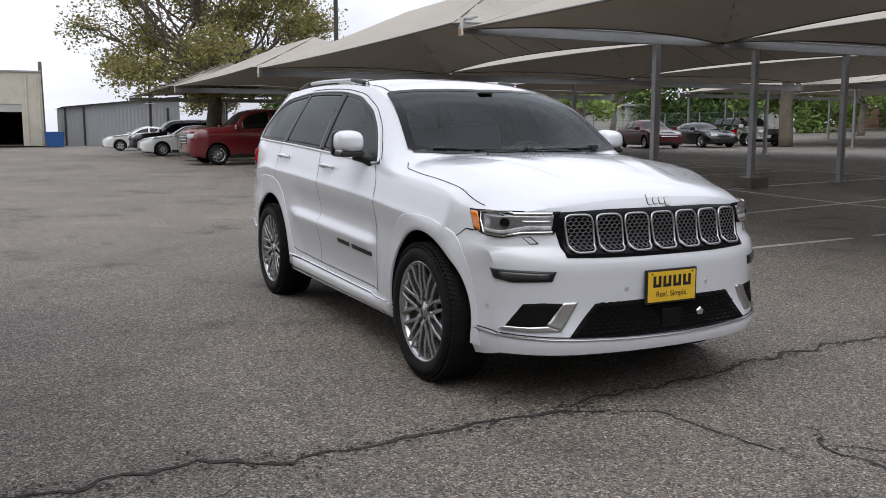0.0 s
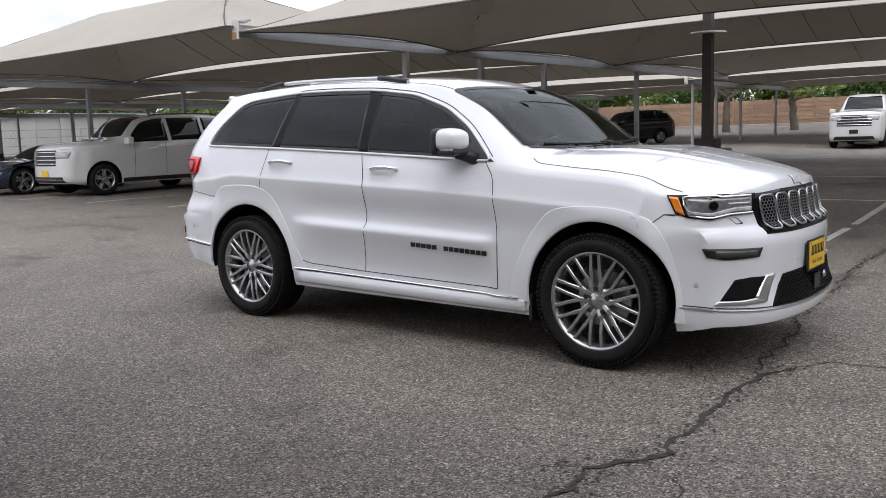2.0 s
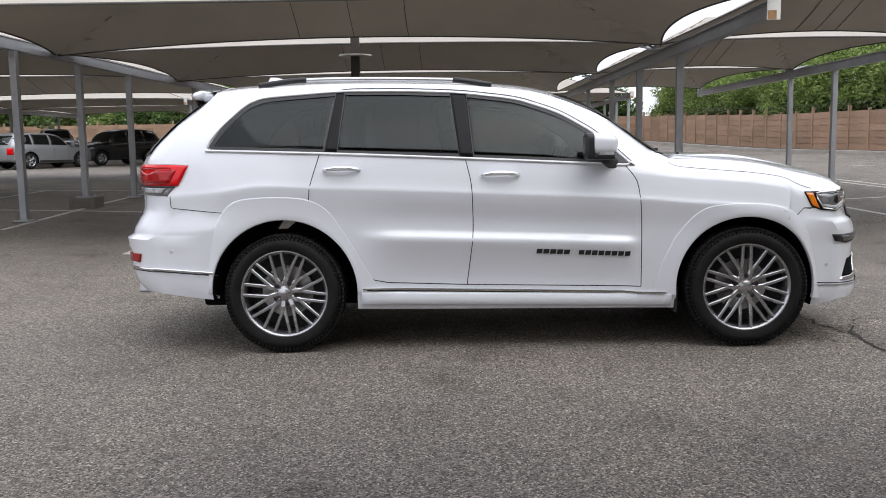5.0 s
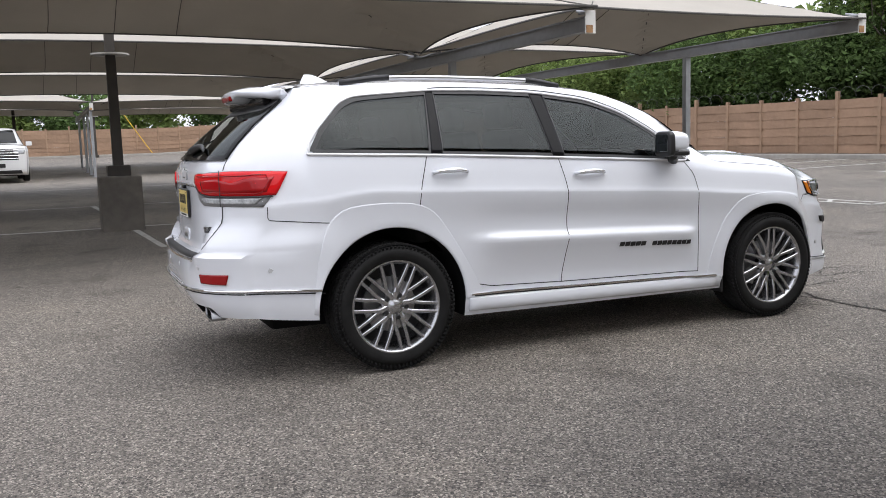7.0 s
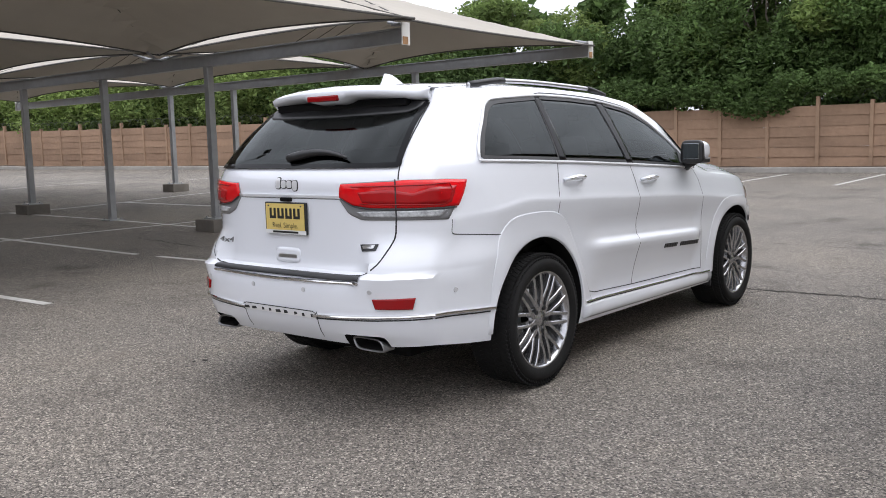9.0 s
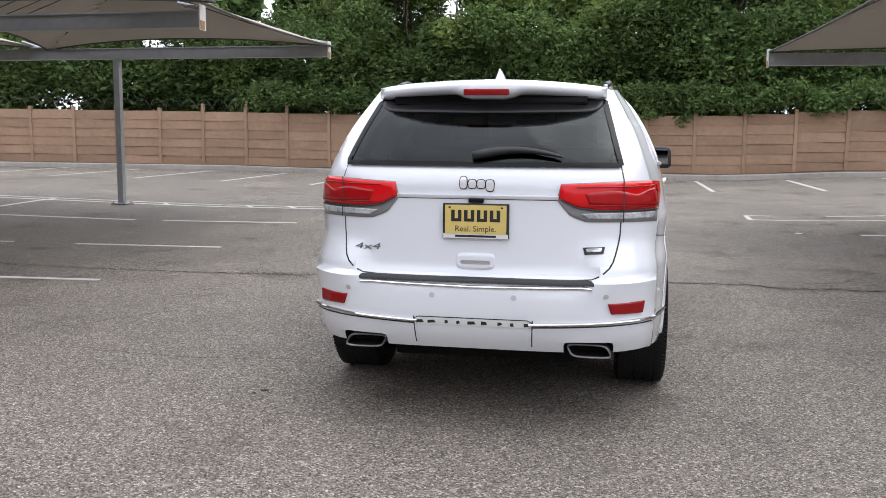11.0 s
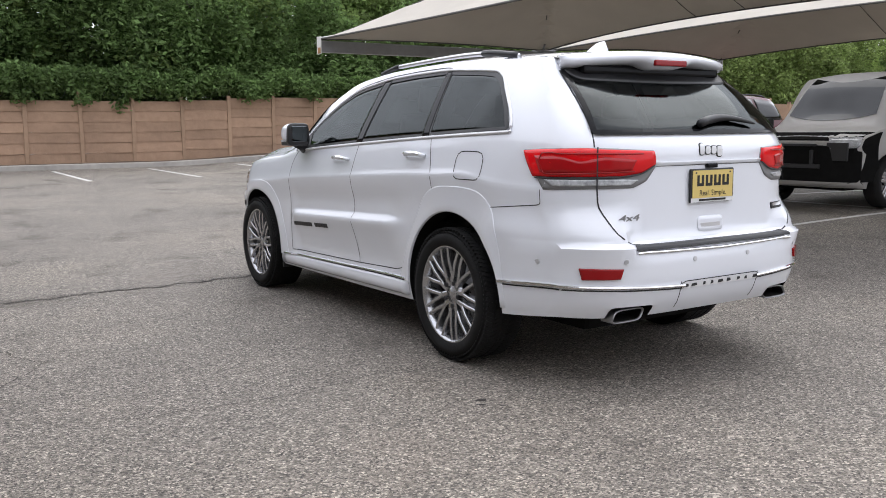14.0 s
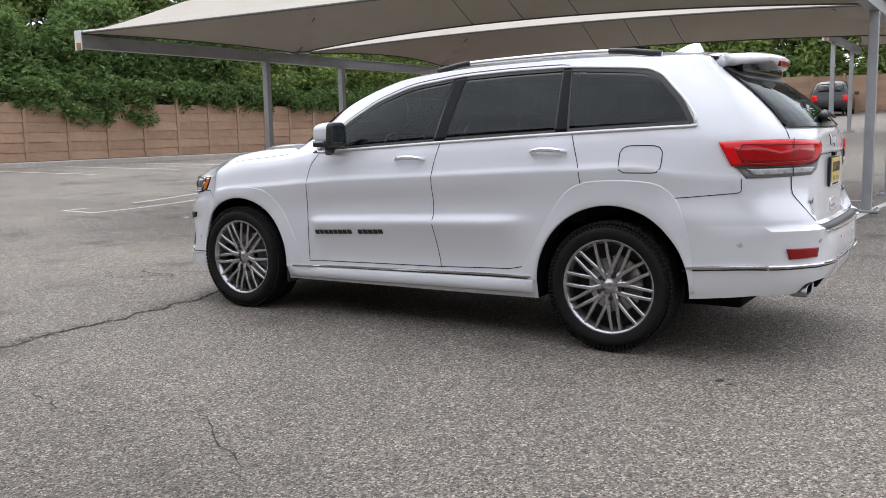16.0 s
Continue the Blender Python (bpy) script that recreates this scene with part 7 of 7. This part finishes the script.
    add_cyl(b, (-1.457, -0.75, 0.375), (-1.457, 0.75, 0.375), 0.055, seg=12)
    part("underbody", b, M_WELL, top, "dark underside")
    for s in both:
        b = box_bm((1.02, s * 0.82, 0.30), (0.02, 0.20, 0.16), None, 0.005)
        part("mud_guard", b, M_BLACK, top)
    # ---- wheels
    proto = wheel_parts(top)
    first = True
    for s in both:
        for x in (1.457, -1.457):
            if first:
                proto.matrix_basis = pose(x, s * 0.826, 0.3805, 0, 0, 0 if s > 0 else 180)
                first = False
            else:
                put_wheel(top, x, s * 0.826, 0.3805, proto, 0, 17 * x)
    return top


build_white_car()


# ---------------------------------------------------------------- other parked vehicles
M_CAR = {
    "red": material("dark_red_paint", (0.13, 0.008, 0.012), 0.25, coat=1.0, var=0.03, scale=3),
    "maroon": material("maroon_paint", (0.090, 0.008, 0.014), 0.35, coat=0.35, spec=0.3, var=0.03, scale=3),
    "white": material("plain_white_paint", (0.72, 0.72, 0.71), 0.25, coat=1.0, var=0.02, scale=3),
    "navy": material("dark_blue_paint", (0.012, 0.022, 0.040), 0.22, coat=1.0),
    "black": material("black_paint", (0.010, 0.010, 0.011), 0.22, coat=0.5),
    "silver": material("silver_paint", (0.28, 0.29, 0.30), 0.30, metal=0.4, coat=1.0, var=0.03, scale=3),
    "grey": material("faded_grey_paint", (0.40, 0.385, 0.365), 0.42, var=0.08, scale=4),
}
ROOFS = {
    "suv": ((-1, .62), (-.96, .80), (-.90, .955), (-.5, 1.0), (0, .985), (.17, .93), (.42, .645), (.50, .625), (.80, .59), (.95, .53), (1, .47)),
    "sedan": ((-1, .60), (-.93, .69), (-.72, .735), (-.38, .965), (-.1, 1.0), (.08, .96), (.40, .69), (.50, .665), (.85, .58), (1, .45)),
    "coupe": ((-1, .66), (-.9, .74), (-.55, .86), (-.2, 1.0), (0, .99), (.12, .92), (.38, .70), (.60, .66), (.90, .52), (1, .38)),
    "van": ((-1, .60), (-.985, .90), (-.95, .985), (0, 1.0), (.45, .975), (.52, .92), (.76, .60), (.82, .575), (.93, .53), (1, .46)),
    "pickup": ((-1, .60), (-.97, .63), (-.32, .635), (-.27, .92), (-.2, .99), (.08, 1.0), (.19, .95), (.36, .715), (.44, .695), (.93, .66), (1, .58)),
}
ROOFS["tall"] = ((-1, .62), (-.975, .84), (-.93, .965), (-.5, 1.0), (0, .99), (.20, .945), (.42, .705), (.50, .68), (.80, .66), (.95, .625), (1, .55))
BELTS = {"suv": .625, "sedan": .655, "coupe": .70, "van": .575, "pickup": .66}


def vehicle(kind, paint, place, L, W, H, wb, label, name, far=False, wheel="five", plate_mat=None, rail=False, grille_off=False, roofline=None):
    """A parked vehicle: skin, glass, lamps, grille, mirrors, and wheels, standing on the ground and facing its own +x."""
    gx, gy, heading = place
    top = empty(name, pose(gx, gy, ground_z(gx, gy), 0, 0, heading))
    tagged(top, label, "car" if kind != "van" else "van")
    if kind == "pickup":
        top["category"] = "pickup truck"
    h = L / 2
    roof = curve(*[(x * h, z * H) for x, z in ROOFS[roofline or kind]])
    bz = BELTS[kind] * H
    belt = lambda x: min(bz - 0.02 * x, roof(x) - 0.035)
    tr = 0.36 if H > 1.6 else 0.325
    clear = 0.25 if H > 1.6 else 0.17
    sh = Shell(roof=roof, belt=belt,
               bottom=curve((-h, clear + 0.12), (-h * 0.8, clear + 0.02), (h * 0.8, clear), (h, clear + 0.05)),
               xr=curve((clear, -h + 0.08), (clear + .2, -h), (0.6 * bz, -h), (bz, -h + 0.04), (H, -h + (0.12 if kind in ("van", "pickup") else 0.45 if kind == "suv" else 0.7))),
               xf=curve((clear, h - 0.12), (clear + .12, h), (0.72 * bz, h - 0.01), (0.95 * bz, h - 0.06), (H, h - 0.3)),
               edge_y=curve((-h, W * .33), (-h * .4, W * .335), (h * .15, W * .34), (h * .45, W * .385), (h, W * .34)),
               edge_drop=curve((-h, .05), (h * .1, .06), (h * .4, .07), (h * .5, .045), (h, .03)),
               wide=curve((-h, W * .475), (-h * .8, W * .495), (h * .75, W * .495), (h, W * .465)),
               shape=curve((.2, .93), (.36, .97), (.7, .99), (1.0, 1.0), (1.1, .985), (1.2, .95)),
               bow_f=lambda y: 0.08 * (y / (W * .48)) ** 2 + 0.26 * (y / (W * .49)) ** 6,
               bow_r=lambda y: 0.04 * (y / (W * .48)) ** 2 + 0.16 * (y / (W * .49)) ** 8,
               taper=lambda s: 1 - .09 * (1 - sstep(0, .045, s)) - .05 * sstep(.93, 1, s))
    bm = sh.build(ns=44 if far else 64, hs=[i / 8 for i in range(9)] + [1 + i / 5 for i in range(1, 6)] + [2 + i / 5 for i in range(1, 6)], cap=12)
    sk = Skin(bm, h - 1.15, -h + 1.1)
    body = part("body", bm, [M_CAR[paint], M_WELL], top, smooth=True)
    body.parent = None
    xfw = wb / 2 + (0.25 if kind == "van" else 0.12 if roofline else 0.02)
    xs = (xfw, xfw - wb)
    cuts = []
    for s in (-1, 1):
        for x in xs:
            b = bmesh.new()
            add_cyl(b, (x, s * (W * .5 - 0.32), tr), (x, s * (W * .5 + .2), tr), tr * 1.17, tr * 1.17, 32)
            cuts.append(mesh_ob("cutter", b, [M_CAR[paint], M_WELL]))
            b = box_bm((x, s * (W * .5 - 0.0605), tr - 0.25), (tr * 2.33, 0.519, 0.5))
            cuts.append(mesh_ob("cutter", b, [M_CAR[paint], M_WELL]))
    for c in cuts:
        c.data.polygons.foreach_set("material_index", [1] * len(c.data.polygons))
    carve(body, cuts, [M_CAR[paint], M_WELL])
    body.parent = top
    # glass
    xw0 = {"suv": .42, "sedan": .40, "coupe": .38, "van": .735, "pickup": .375}[kind] * h
    xw1 = {"suv": .18, "sedan": .09, "coupe": .11, "van": .535, "pickup": .20}[kind] * h
    rows = []
    for j in range(9):
        t = j / 8
        row = []
        for i in range(17):
            k = lerp(-1, 1, i / 16)
            y = k * lerp(W * .350, W * .292, t)
            row.append(sk.at("top", lerp(xw0, xw1, t) - 0.12 * k * k, y, 0.006))
        rows.append(row)
    b = bmesh.new()
    add_grid(b, rows)
    bmesh.ops.recalc_face_normals(b, faces=b.faces)
    if sum(f.normal.z for f in b.faces) < 0:
        bmesh.ops.reverse_faces(b, faces=b.faces)
    part("windscreen", b, M_GLASS, top, "tinted windscreen", smooth=True)
    ends = {"suv": ((-.86, -.52), (-.48, -.12), (-.08, .30)), "sedan": ((-.42, -.12), (-.08, .26)), "coupe": ((-.32, .24),), "van": ((-.88, -.50), (-.44, .26), (.34, .60)), "pickup": ((-.23, -.03), (0.0, .27))}[kind]
    for s in (-1, 1):
        for a, c in ends:
            xs_ = [lerp(a, c, i / 8) * h for i in range(9)]
            low = [(x, belt(x) + 0.035) for x in xs_]
            high = [(x, max(belt(x) + 0.05, min(roof(x) - 0.10, roof(x + 0.10) - 0.11, roof(x - 0.10) - 0.11))) for x in xs_]
            part("side_window", patch_bm(sk, "side", low, high, 0.006, s, 12, 4, 0.006), M_GLASS, top, "dark side glass", smooth=True)
        b = box_bm((lerp(xw0, xw1, .15), s * (W * .5 + 0.10), bz + 0.06), (0.14, 0.22, 0.17), None, 0.03)
        part("mirror", b, M_CAR[paint] if kind != "van" else M_BLACK, top)
        fz = 0.80 * bz if kind != "coupe" else 0.72 * bz
        part("headlamp", patch_bm(sk, "fpol", [(24, fz - .07), (40, fz - .06)], [(22, fz + .07), (43, fz + .08)], 0.010, s, 8, 4), M_CLEAR, top, "clear headlamp", smooth=True)
        part("tail_lamp", patch_bm(sk, "rpol", [(28, .62 * bz), (42, .62 * bz)], [(28, .90 * bz), (42, .92 * bz)], 0.010, s, 8, 4), M_RED, top, "red tail lamp", smooth=True)
        for dx in ((0.30, -0.04) if kind in ("suv", "sedan", "pickup") else (0.33,)):
            part("shut_line", line_bm(sk, "side", [(dx * h, belt(dx * h)), (dx * h + 0.02, clear + 0.14)], 0.010, 0.002, s), M_SEAMLINE, top)
            part("door_handle", box_bm(sk.at("side", (dx - .30) * h if dx > .2 else (dx - .28) * h, bz - 0.10, 0.012, s), (0.20, 0.025, 0.03), None, 0.008), M_CHROME if paint == "red" else M_CAR[paint], top)
        part("sill", patch_bm(sk, "side", [(xs[1] + tr * 1.3, clear + 0.04), (xs[0] - tr * 1.3, clear + 0.03)], [(xs[1] + tr * 1.3, clear + 0.13), (xs[0] - tr * 1.3, clear + 0.12)], 0.012, s, 8, 2), M_BLACK, top, "dark sill")
    if kind in ("suv", "sedan", "coupe", "van"):
        z0, z1 = (bz + 0.06, H - 0.16) if kind in ("suv", "van") else (bz + 0.05, H - 0.12)
        part("rear_window", patch_bm(sk, "rear", [(-W * .33, z0), (W * .33, z0)], [(-W * .29, z1), (W * .29, z1)], 0.006, 1, 12, 4), M_GLASS, top, "dark rear glass", smooth=True)
    gz0, gz1 = (0.60 * bz, 0.90 * bz) if kind != "coupe" else (0.35 * bz, 0.52 * bz)
    gw = W * (.24 if kind != "pickup" else .30)
    if grille_off:
        part("front_opening", patch_bm(sk, "front", [(-W * .475, clear + .03), (W * .475, clear + .03)], [(-W * .47, .93 * bz), (W * .47, .93 * bz)], 0.008, 1, 24, 8), M_WELL, top, "bare dark front with the grille missing")
        for y, z, w_, h_ in ((.30, .70, .16, .22), (-.30, .70, .16, .22), (0, .78, .30, .03), (0, .52, .38, .05), (.12, .62, .03, .2), (-.18, .60, .02, .2)):
            part("radiator_frame", box_bm(sk.at("front", y * W, z * bz, 0.010), (0.03, w_ * W, h_ * bz), None, 0.006), M_BLACK if w_ < .2 else M_RIM_DARK, top, "bare metal radiator support")
    else:
        g = part("grille", patch_bm(sk, "front", [(-gw, gz0), (gw, gz0)], [(-gw, gz1), (gw, gz1)], 0.006, 1, 12, 4), M_BLACK, top, "dark grille", smooth=True)
        for k in range(4):
            z = lerp(gz0, gz1, (k + .5) / 4)
            part("grille_bar", bead_bm(sk, "front", [(-gw, z), (gw, z)], 0.016 if kind != "coupe" else 0.005, 0.010), M_CHROME if paint not in ("black", "navy") else M_RIM_DARK, g, "bright grille bar")
        part("lower_intake", patch_bm(sk, "front", [(-W * .36, clear + .07), (W * .36, clear + .07)], [(-W * .33, clear + .20), (W * .33, clear + .20)], 0.006, 1, 12, 3), M_BLACK, top, "dark lower bumper opening")
    if plate_mat:
        p = sk.at("front", 0, 0.45 * bz, 0.012)
        part("plate", box_bm(p, (0.012, 0.31, 0.15), None, 0.004), plate_mat, top, "dealer plate")
    if rail:
        for s in (-1, 1):
            b = bmesh.new()
            add_tube(b, [sk.at("top", lerp(-.75, .05, k / 12) * h, W * .30, 0.035 if 0 < k < 12 else 0.0, s) for k in range(13)], 0.018, 6)
            part("roof_rail", b, M_RIM_DARK, top, "dark roof rail")
    if kind == "pickup":
        b = bmesh.new()
        add_box(b, (-h * .62, 0, bz * 1.0 + 0.004), (h * .62, W * .80, 0.012))
        part("bed_cover", b, M_BLACK, top, "dark truck bed")
    part("underbody", box_bm((0, 0, clear + .06), (L * .86, W * .55, .14), None, .02), M_WELL, top, "dark underside")
    proto = wheel_parts(top, tr, tr * (.66 if kind != "coupe" else .74), 0.235, wheel, tread=False, detail=not far)
    for i, (s, x) in enumerate(((1, xs[0]), (-1, xs[0]), (1, xs[1]), (-1, xs[1]))):
        y = s * (W * .5 - .135)
        if i == 0:
            proto.matrix_basis = pose(x, y, tr + 0.001)
        else:
            put_wheel(top, x, y, tr + 0.001, proto, 0, 31 * i)
    return top


vehicle("suv", "red", (-26.2, 5.6, -88), 5.33, 2.03, 1.98, 3.11, "dark red full-size sport utility vehicle parked under the shade canopy", "red_suv", wheel="ten", roofline="tall")
vehicle("coupe", "navy", (-18.6, 6.8, -84), 4.50, 1.88, 1.24, 2.71, "low dark blue sports coupe parked nose out under the canopy", "sports_coupe", wheel="five")
vehicle("suv", "white", (-15.55, 7.5, -93), 4.86, 1.99, 1.86, 2.80, "white boxy sport utility vehicle parked under the shade canopy", "white_suv", plate_mat=M_YELLOW, rail=True, roofline="tall")
vehicle("van", "grey", (2.25, -9.75, 90), 4.83, 1.97, 1.95, 2.82, "faded grey passenger van with its grille missing", "passenger_van", grille_off=True)
vehicle("suv", "maroon", (8.3, -12.0, 92), 4.78, 1.94, 1.74, 2.91, "maroon sport utility vehicle parked in the opposite row", "maroon_suv", plate_mat=M_WHITE_PLASTIC, rail=True)
vehicle("pickup", "white", (-4.85, 34.3, -86), 6.2, 2.05, 2.12, 3.97, "white crew cab pickup truck standing beyond the canopies", "pickup_truck", plate_mat=M_INK)
vehicle("sedan", "black", (4.45, 34.6, -92), 4.87, 1.85, 1.47, 2.85, "black sedan with a yellow plate standing beyond the canopies", "black_sedan", plate_mat=M_YELLOW)
vehicle("sedan", "white", (-50.5, 5.2, -95), 4.85, 1.85, 1.46, 2.8, "white sedan parked far along the row", "white_sedan", far=True, wheel="five")
vehicle("suv", "black", (-44.5, 6.0, -92), 4.9, 1.95, 1.80, 2.85, "black sport utility vehicle parked far along the row", "black_suv", far=True)
vehicle("sedan", "white", (-38.5, 5.6, -92), 4.88, 1.86, 1.45, 2.83, "white sedan parked beside a black vehicle under the canopy", "white_sedan", far=True, wheel="ten")
vehicle("sedan", "silver", (-30.2, 6.0, -90), 4.8, 1.85, 1.45, 2.8, "silver sedan parked beside the red vehicle", "silver_sedan", far=True)
vehicle("suv", "white", (-29.6, 33.3, -10), 4.6, 1.86, 1.62, 2.7, "white crossover parked under a tree at the lot's edge", "white_crossover", far=True)
vehicle("sedan", "maroon", (-30.6, 27.4, -15), 4.8, 1.85, 1.46, 2.8, "dark maroon sedan parked in the far row", "maroon_sedan", far=True)
vehicle("coupe", "black", (-30.2, 30.6, -10), 4.6, 1.88, 1.30, 2.7, "black coupe parked in the far row", "black_coupe", far=True)
vehicle("suv", "silver", (-19.6, 35.0, 62), 4.6, 1.87, 1.66, 2.7, "silver-grey crossover parked beyond the canopies", "silver_crossover", far=True)
vehicle("pickup", "silver", (-23.0, 44.0, -60), 5.8, 2.0, 1.9, 3.6, "silver pickup truck parked near the far fence", "silver_pickup", far=True)
vehicle("suv", "black", (-17.6, 38.6, -122), 4.9, 1.95, 1.80, 2.85, "black sport utility vehicle parked near the far fence", "black_suv", far=True)
vehicle("suv", "black", (4.2, -43.0, -85), 4.6, 1.86, 1.66, 2.7, "dark crossover parked far across the lot by the fence", "dark_crossover", far=True)


# ---------------------------------------------------------------- buildings at the west end
M_STUCCO = material("peeling_cream_stucco", (0.50, 0.48, 0.40), 0.9, var=0.22, scale=1.2, bump=0.3, bump_scale=20)
M_SHEET = material("grey_metal_sheet", (0.33, 0.345, 0.36), 0.55, var=0.06, scale=2)
M_DARK = material("dark_doorway", (0.010, 0.010, 0.011), 0.9)
M_BLUE = material("blue_plastic", (0.02, 0.09, 0.28), 0.5)
M_GREENWIRE = material("green_chain_link", (0.10, 0.16, 0.12), 0.6)
M_OFFWHITE = material("off_white_wall", (0.45, 0.445, 0.42), 0.85, var=0.08, scale=0.8)


def workshop(x, y, w, d, h):
    """A flat-roofed cream building with a parapet and an open dark bay."""
    gz = ground_z(x, y)
    top = empty("workshop_building", pose(x, y, gz))
    tagged(top, "cream stucco workshop with an open dark garage bay", "building")
    t = 0.3
    door_y0, door_y1, door_h = w / 2 - 6.2, w / 2 - 1.4, 3.0
    for nm, c, s in (("wall", (0, (-w / 2 + door_y0) / 2, h / 2), (t, door_y0 + w / 2, h)), ("wall", (0, (door_y1 + w / 2) / 2, h / 2), (t, w / 2 - door_y1, h)),
                     ("wall", (0, (door_y0 + door_y1) / 2, (h + door_h) / 2), (t, door_y1 - door_y0, h - door_h)),
                     ("wall", (-d, 0, h / 2), (t, w, h)), ("wall", (-d / 2, w / 2 - t / 2, h / 2), (d - t, t, h)), ("wall", (-d / 2, -w / 2 + t / 2, h / 2), (d - t, t, h))):
        part(nm, box_bm(c, s), M_STUCCO, top)
    part("roof", box_bm((-d / 2, 0, h - 0.35), (d - t, w - 2 * t, 0.2)), M_CONCRETE, top)
    part("parapet_cap", box_bm((0.02, 0, h + 0.06), (t + 0.16, w + 0.1, 0.12), None, 0.02), M_SHEET, top, "grey metal parapet cap")
    part("roller_door", box_bm((0.05, (door_y0 + door_y1) / 2, door_h - 0.28), (0.12, door_y1 - door_y0, 0.55)), M_OFFWHITE, top, "half raised white roller door")
    part("bay_floor", box_bm((-d / 2, (door_y0 + door_y1) / 2, 0.01), (d - 2 * t, 6.0, 0.04)), M_PLINTH, top)
    # added black sheet: paints the shade deep in the open bay
    part("bay_lining", box_bm((-d + 1.0, (door_y0 + door_y1) / 2, 1.6), (0.1, 7.5, 3.2)), M_DARK, top, "black panel painted as the shade inside the bay")
    for yy in (door_y1 + 0.35, w / 2 - 0.2):
        b = bmesh.new()
        add_cyl(b, (t / 2 + 0.08, yy, 0), (t / 2 + 0.08, yy, h - 0.2), 0.06, seg=8)
        part("downpipe", b, M_STUCCO, top)


def shed(x, y, w, d, h):
    """A grey sheet metal shed with a low pitched roof."""
    top = empty("metal_shed", pose(x, y, ground_z(x, y)))
    tagged(top, "grey corrugated metal shed with dark trim", "building")
    b = bmesh.new()
    n = int(w / 0.15)
    rows = [[(0.04 * (i % 2), -w / 2 + w * i / n, z) for i in range(n + 1)] for z in (0, h)]
    add_grid(b, rows)
    part("front_wall", b, M_SHEET, top)
    part("rear_wall", box_bm((-d / 2 - 0.05, 0, h / 2), (d - 0.02, w, h)), M_SHEET, top)
    b = bmesh.new()
    for z0, s in ((h, 1),):
        add_grid(b, [[(0.3, -w / 2 - 0.2, h + 0.02), (0.3, w / 2 + 0.2, h + 1.0)], [(-d - 0.3, -w / 2 - 0.2, h + 0.02), (-d - 0.3, w / 2 + 0.2, h + 1.0)]], flip=True)
        add_grid(b, [[(0.3, -w / 2 - 0.2, h - 0.10), (0.3, w / 2 + 0.2, h + 0.88)], [(0.3, -w / 2 - 0.2, h + 0.02), (0.3, w / 2 + 0.2, h + 1.0)]])
    part("roof", b, M_POLE, top, "dark roof edge")
    b = bmesh.new()
    add_grid(b, [[(0.02, -w / 2, h), (0.02, w / 2, h)], [(0.02, -w / 2, h), (0.02, w / 2, h + 0.95)]])
    part("gable", b, M_SHEET, top)
    for yy in (-w / 2, -w / 2 + 1.4, w / 2 - 1.0):
        part("corner_trim", box_bm((0.07, yy, h / 2), (0.10, 0.16, h), None, 0.01), M_POLE, top, "dark corner trim")


workshop(-66.0, -6.6, 14.0, 16.0, 5.3)
shed(-72.0, 6.8, 9.0, 10.0, 3.1)


def waste_bin(x, y):
    top = empty("waste_container", pose(x, y, ground_z(x, y)))
    tagged(top, "blue plastic waste container beside the shed", "container")
    b = box_bm((0, 0, 0.55), (1.0, 1.3, 1.0), None, 0.05)
    for v in b.verts:
        if v.co.z < 0.3:
            v.co.x *= 0.85
            v.co.y *= 0.85
    part("bin_body", b, M_BLUE, top)
    part("lid", box_bm((0, 0, 1.09), (1.08, 1.38, 0.10), None, 0.03), M_BLUE, top)


waste_bin(-64.5, 1.0)
bm = bmesh.new()
add_cyl(bm, (-66.5, 0.4, ground_z(-66, 0)), (-66.5, 0.4, 6.4), 0.16, 0.13, 10)
util = mesh_ob("utility_pole", bm, M_BARK)
tagged(util, "weathered wooden utility pole beside the workshop", "pole")
hall = empty("white_hall", pose(-62, 46, ground_z(-62, 46)))
tagged(hall, "long low off-white building beyond the lot", "building")
part("wall", box_bm((0, 0, 1.35), (12, 40, 2.7)), M_OFFWHITE, hall)
part("roof", box_bm((0, 0, 2.8), (12.6, 40.6, 0.22)), M_SHEET, hall)
for i in range(7):
    part("pilaster", box_bm((6.06, -18 + 6.0 * i, 1.35), (0.12, 0.35, 2.7), None, 0.01), M_OFFWHITE, hall)


def chain_fence(x0, y0, x1, y1, h=2.0):
    top = empty("chain_link_fence")
    tagged(top, "green chain-link fence at the edge of the lot", "fence", kind="structure")
    a, b_ = Vector((x0, y0, 0)), Vector((x1, y1, 0))
    n = int((b_ - a).length / 2.4)
    for i in range(n + 1):
        p = a.lerp(b_, i / n)
        gz = ground_z(p.x, p.y)
        b = bmesh.new()
        add_cyl(b, (p.x, p.y, gz), (p.x, p.y, gz + h), 0.035, seg=8)
        part("post", b, M_STEEL, top)
    b = bmesh.new()
    for z in (0.05, 0.55, 1.0, 1.5, h - 0.03):
        add_tube(b, [(a.lerp(b_, i / n).x, a.lerp(b_, i / n).y, ground_z(a.lerp(b_, i / n).x, a.lerp(b_, i / n).y) + z) for i in range(n + 1)], 0.012, 5)
    k = int((b_ - a).length / 0.25)
    for i in range(k):
        p, q = a.lerp(b_, i / k), a.lerp(b_, min(1, (i + 6) / k))
        for u, v in ((p, q), (q, p)):
            add_tube(b, [(u.x, u.y, ground_z(u.x, u.y) + 0.05), (v.x, v.y, ground_z(v.x, v.y) + h - 0.03)], 0.005, 3)
    part("wire_mesh", b, M_GREENWIRE, top)


chain_fence(-47, 36.0, -44, 50.0)
chain_fence(-47, 36.0, -50, 20.0)
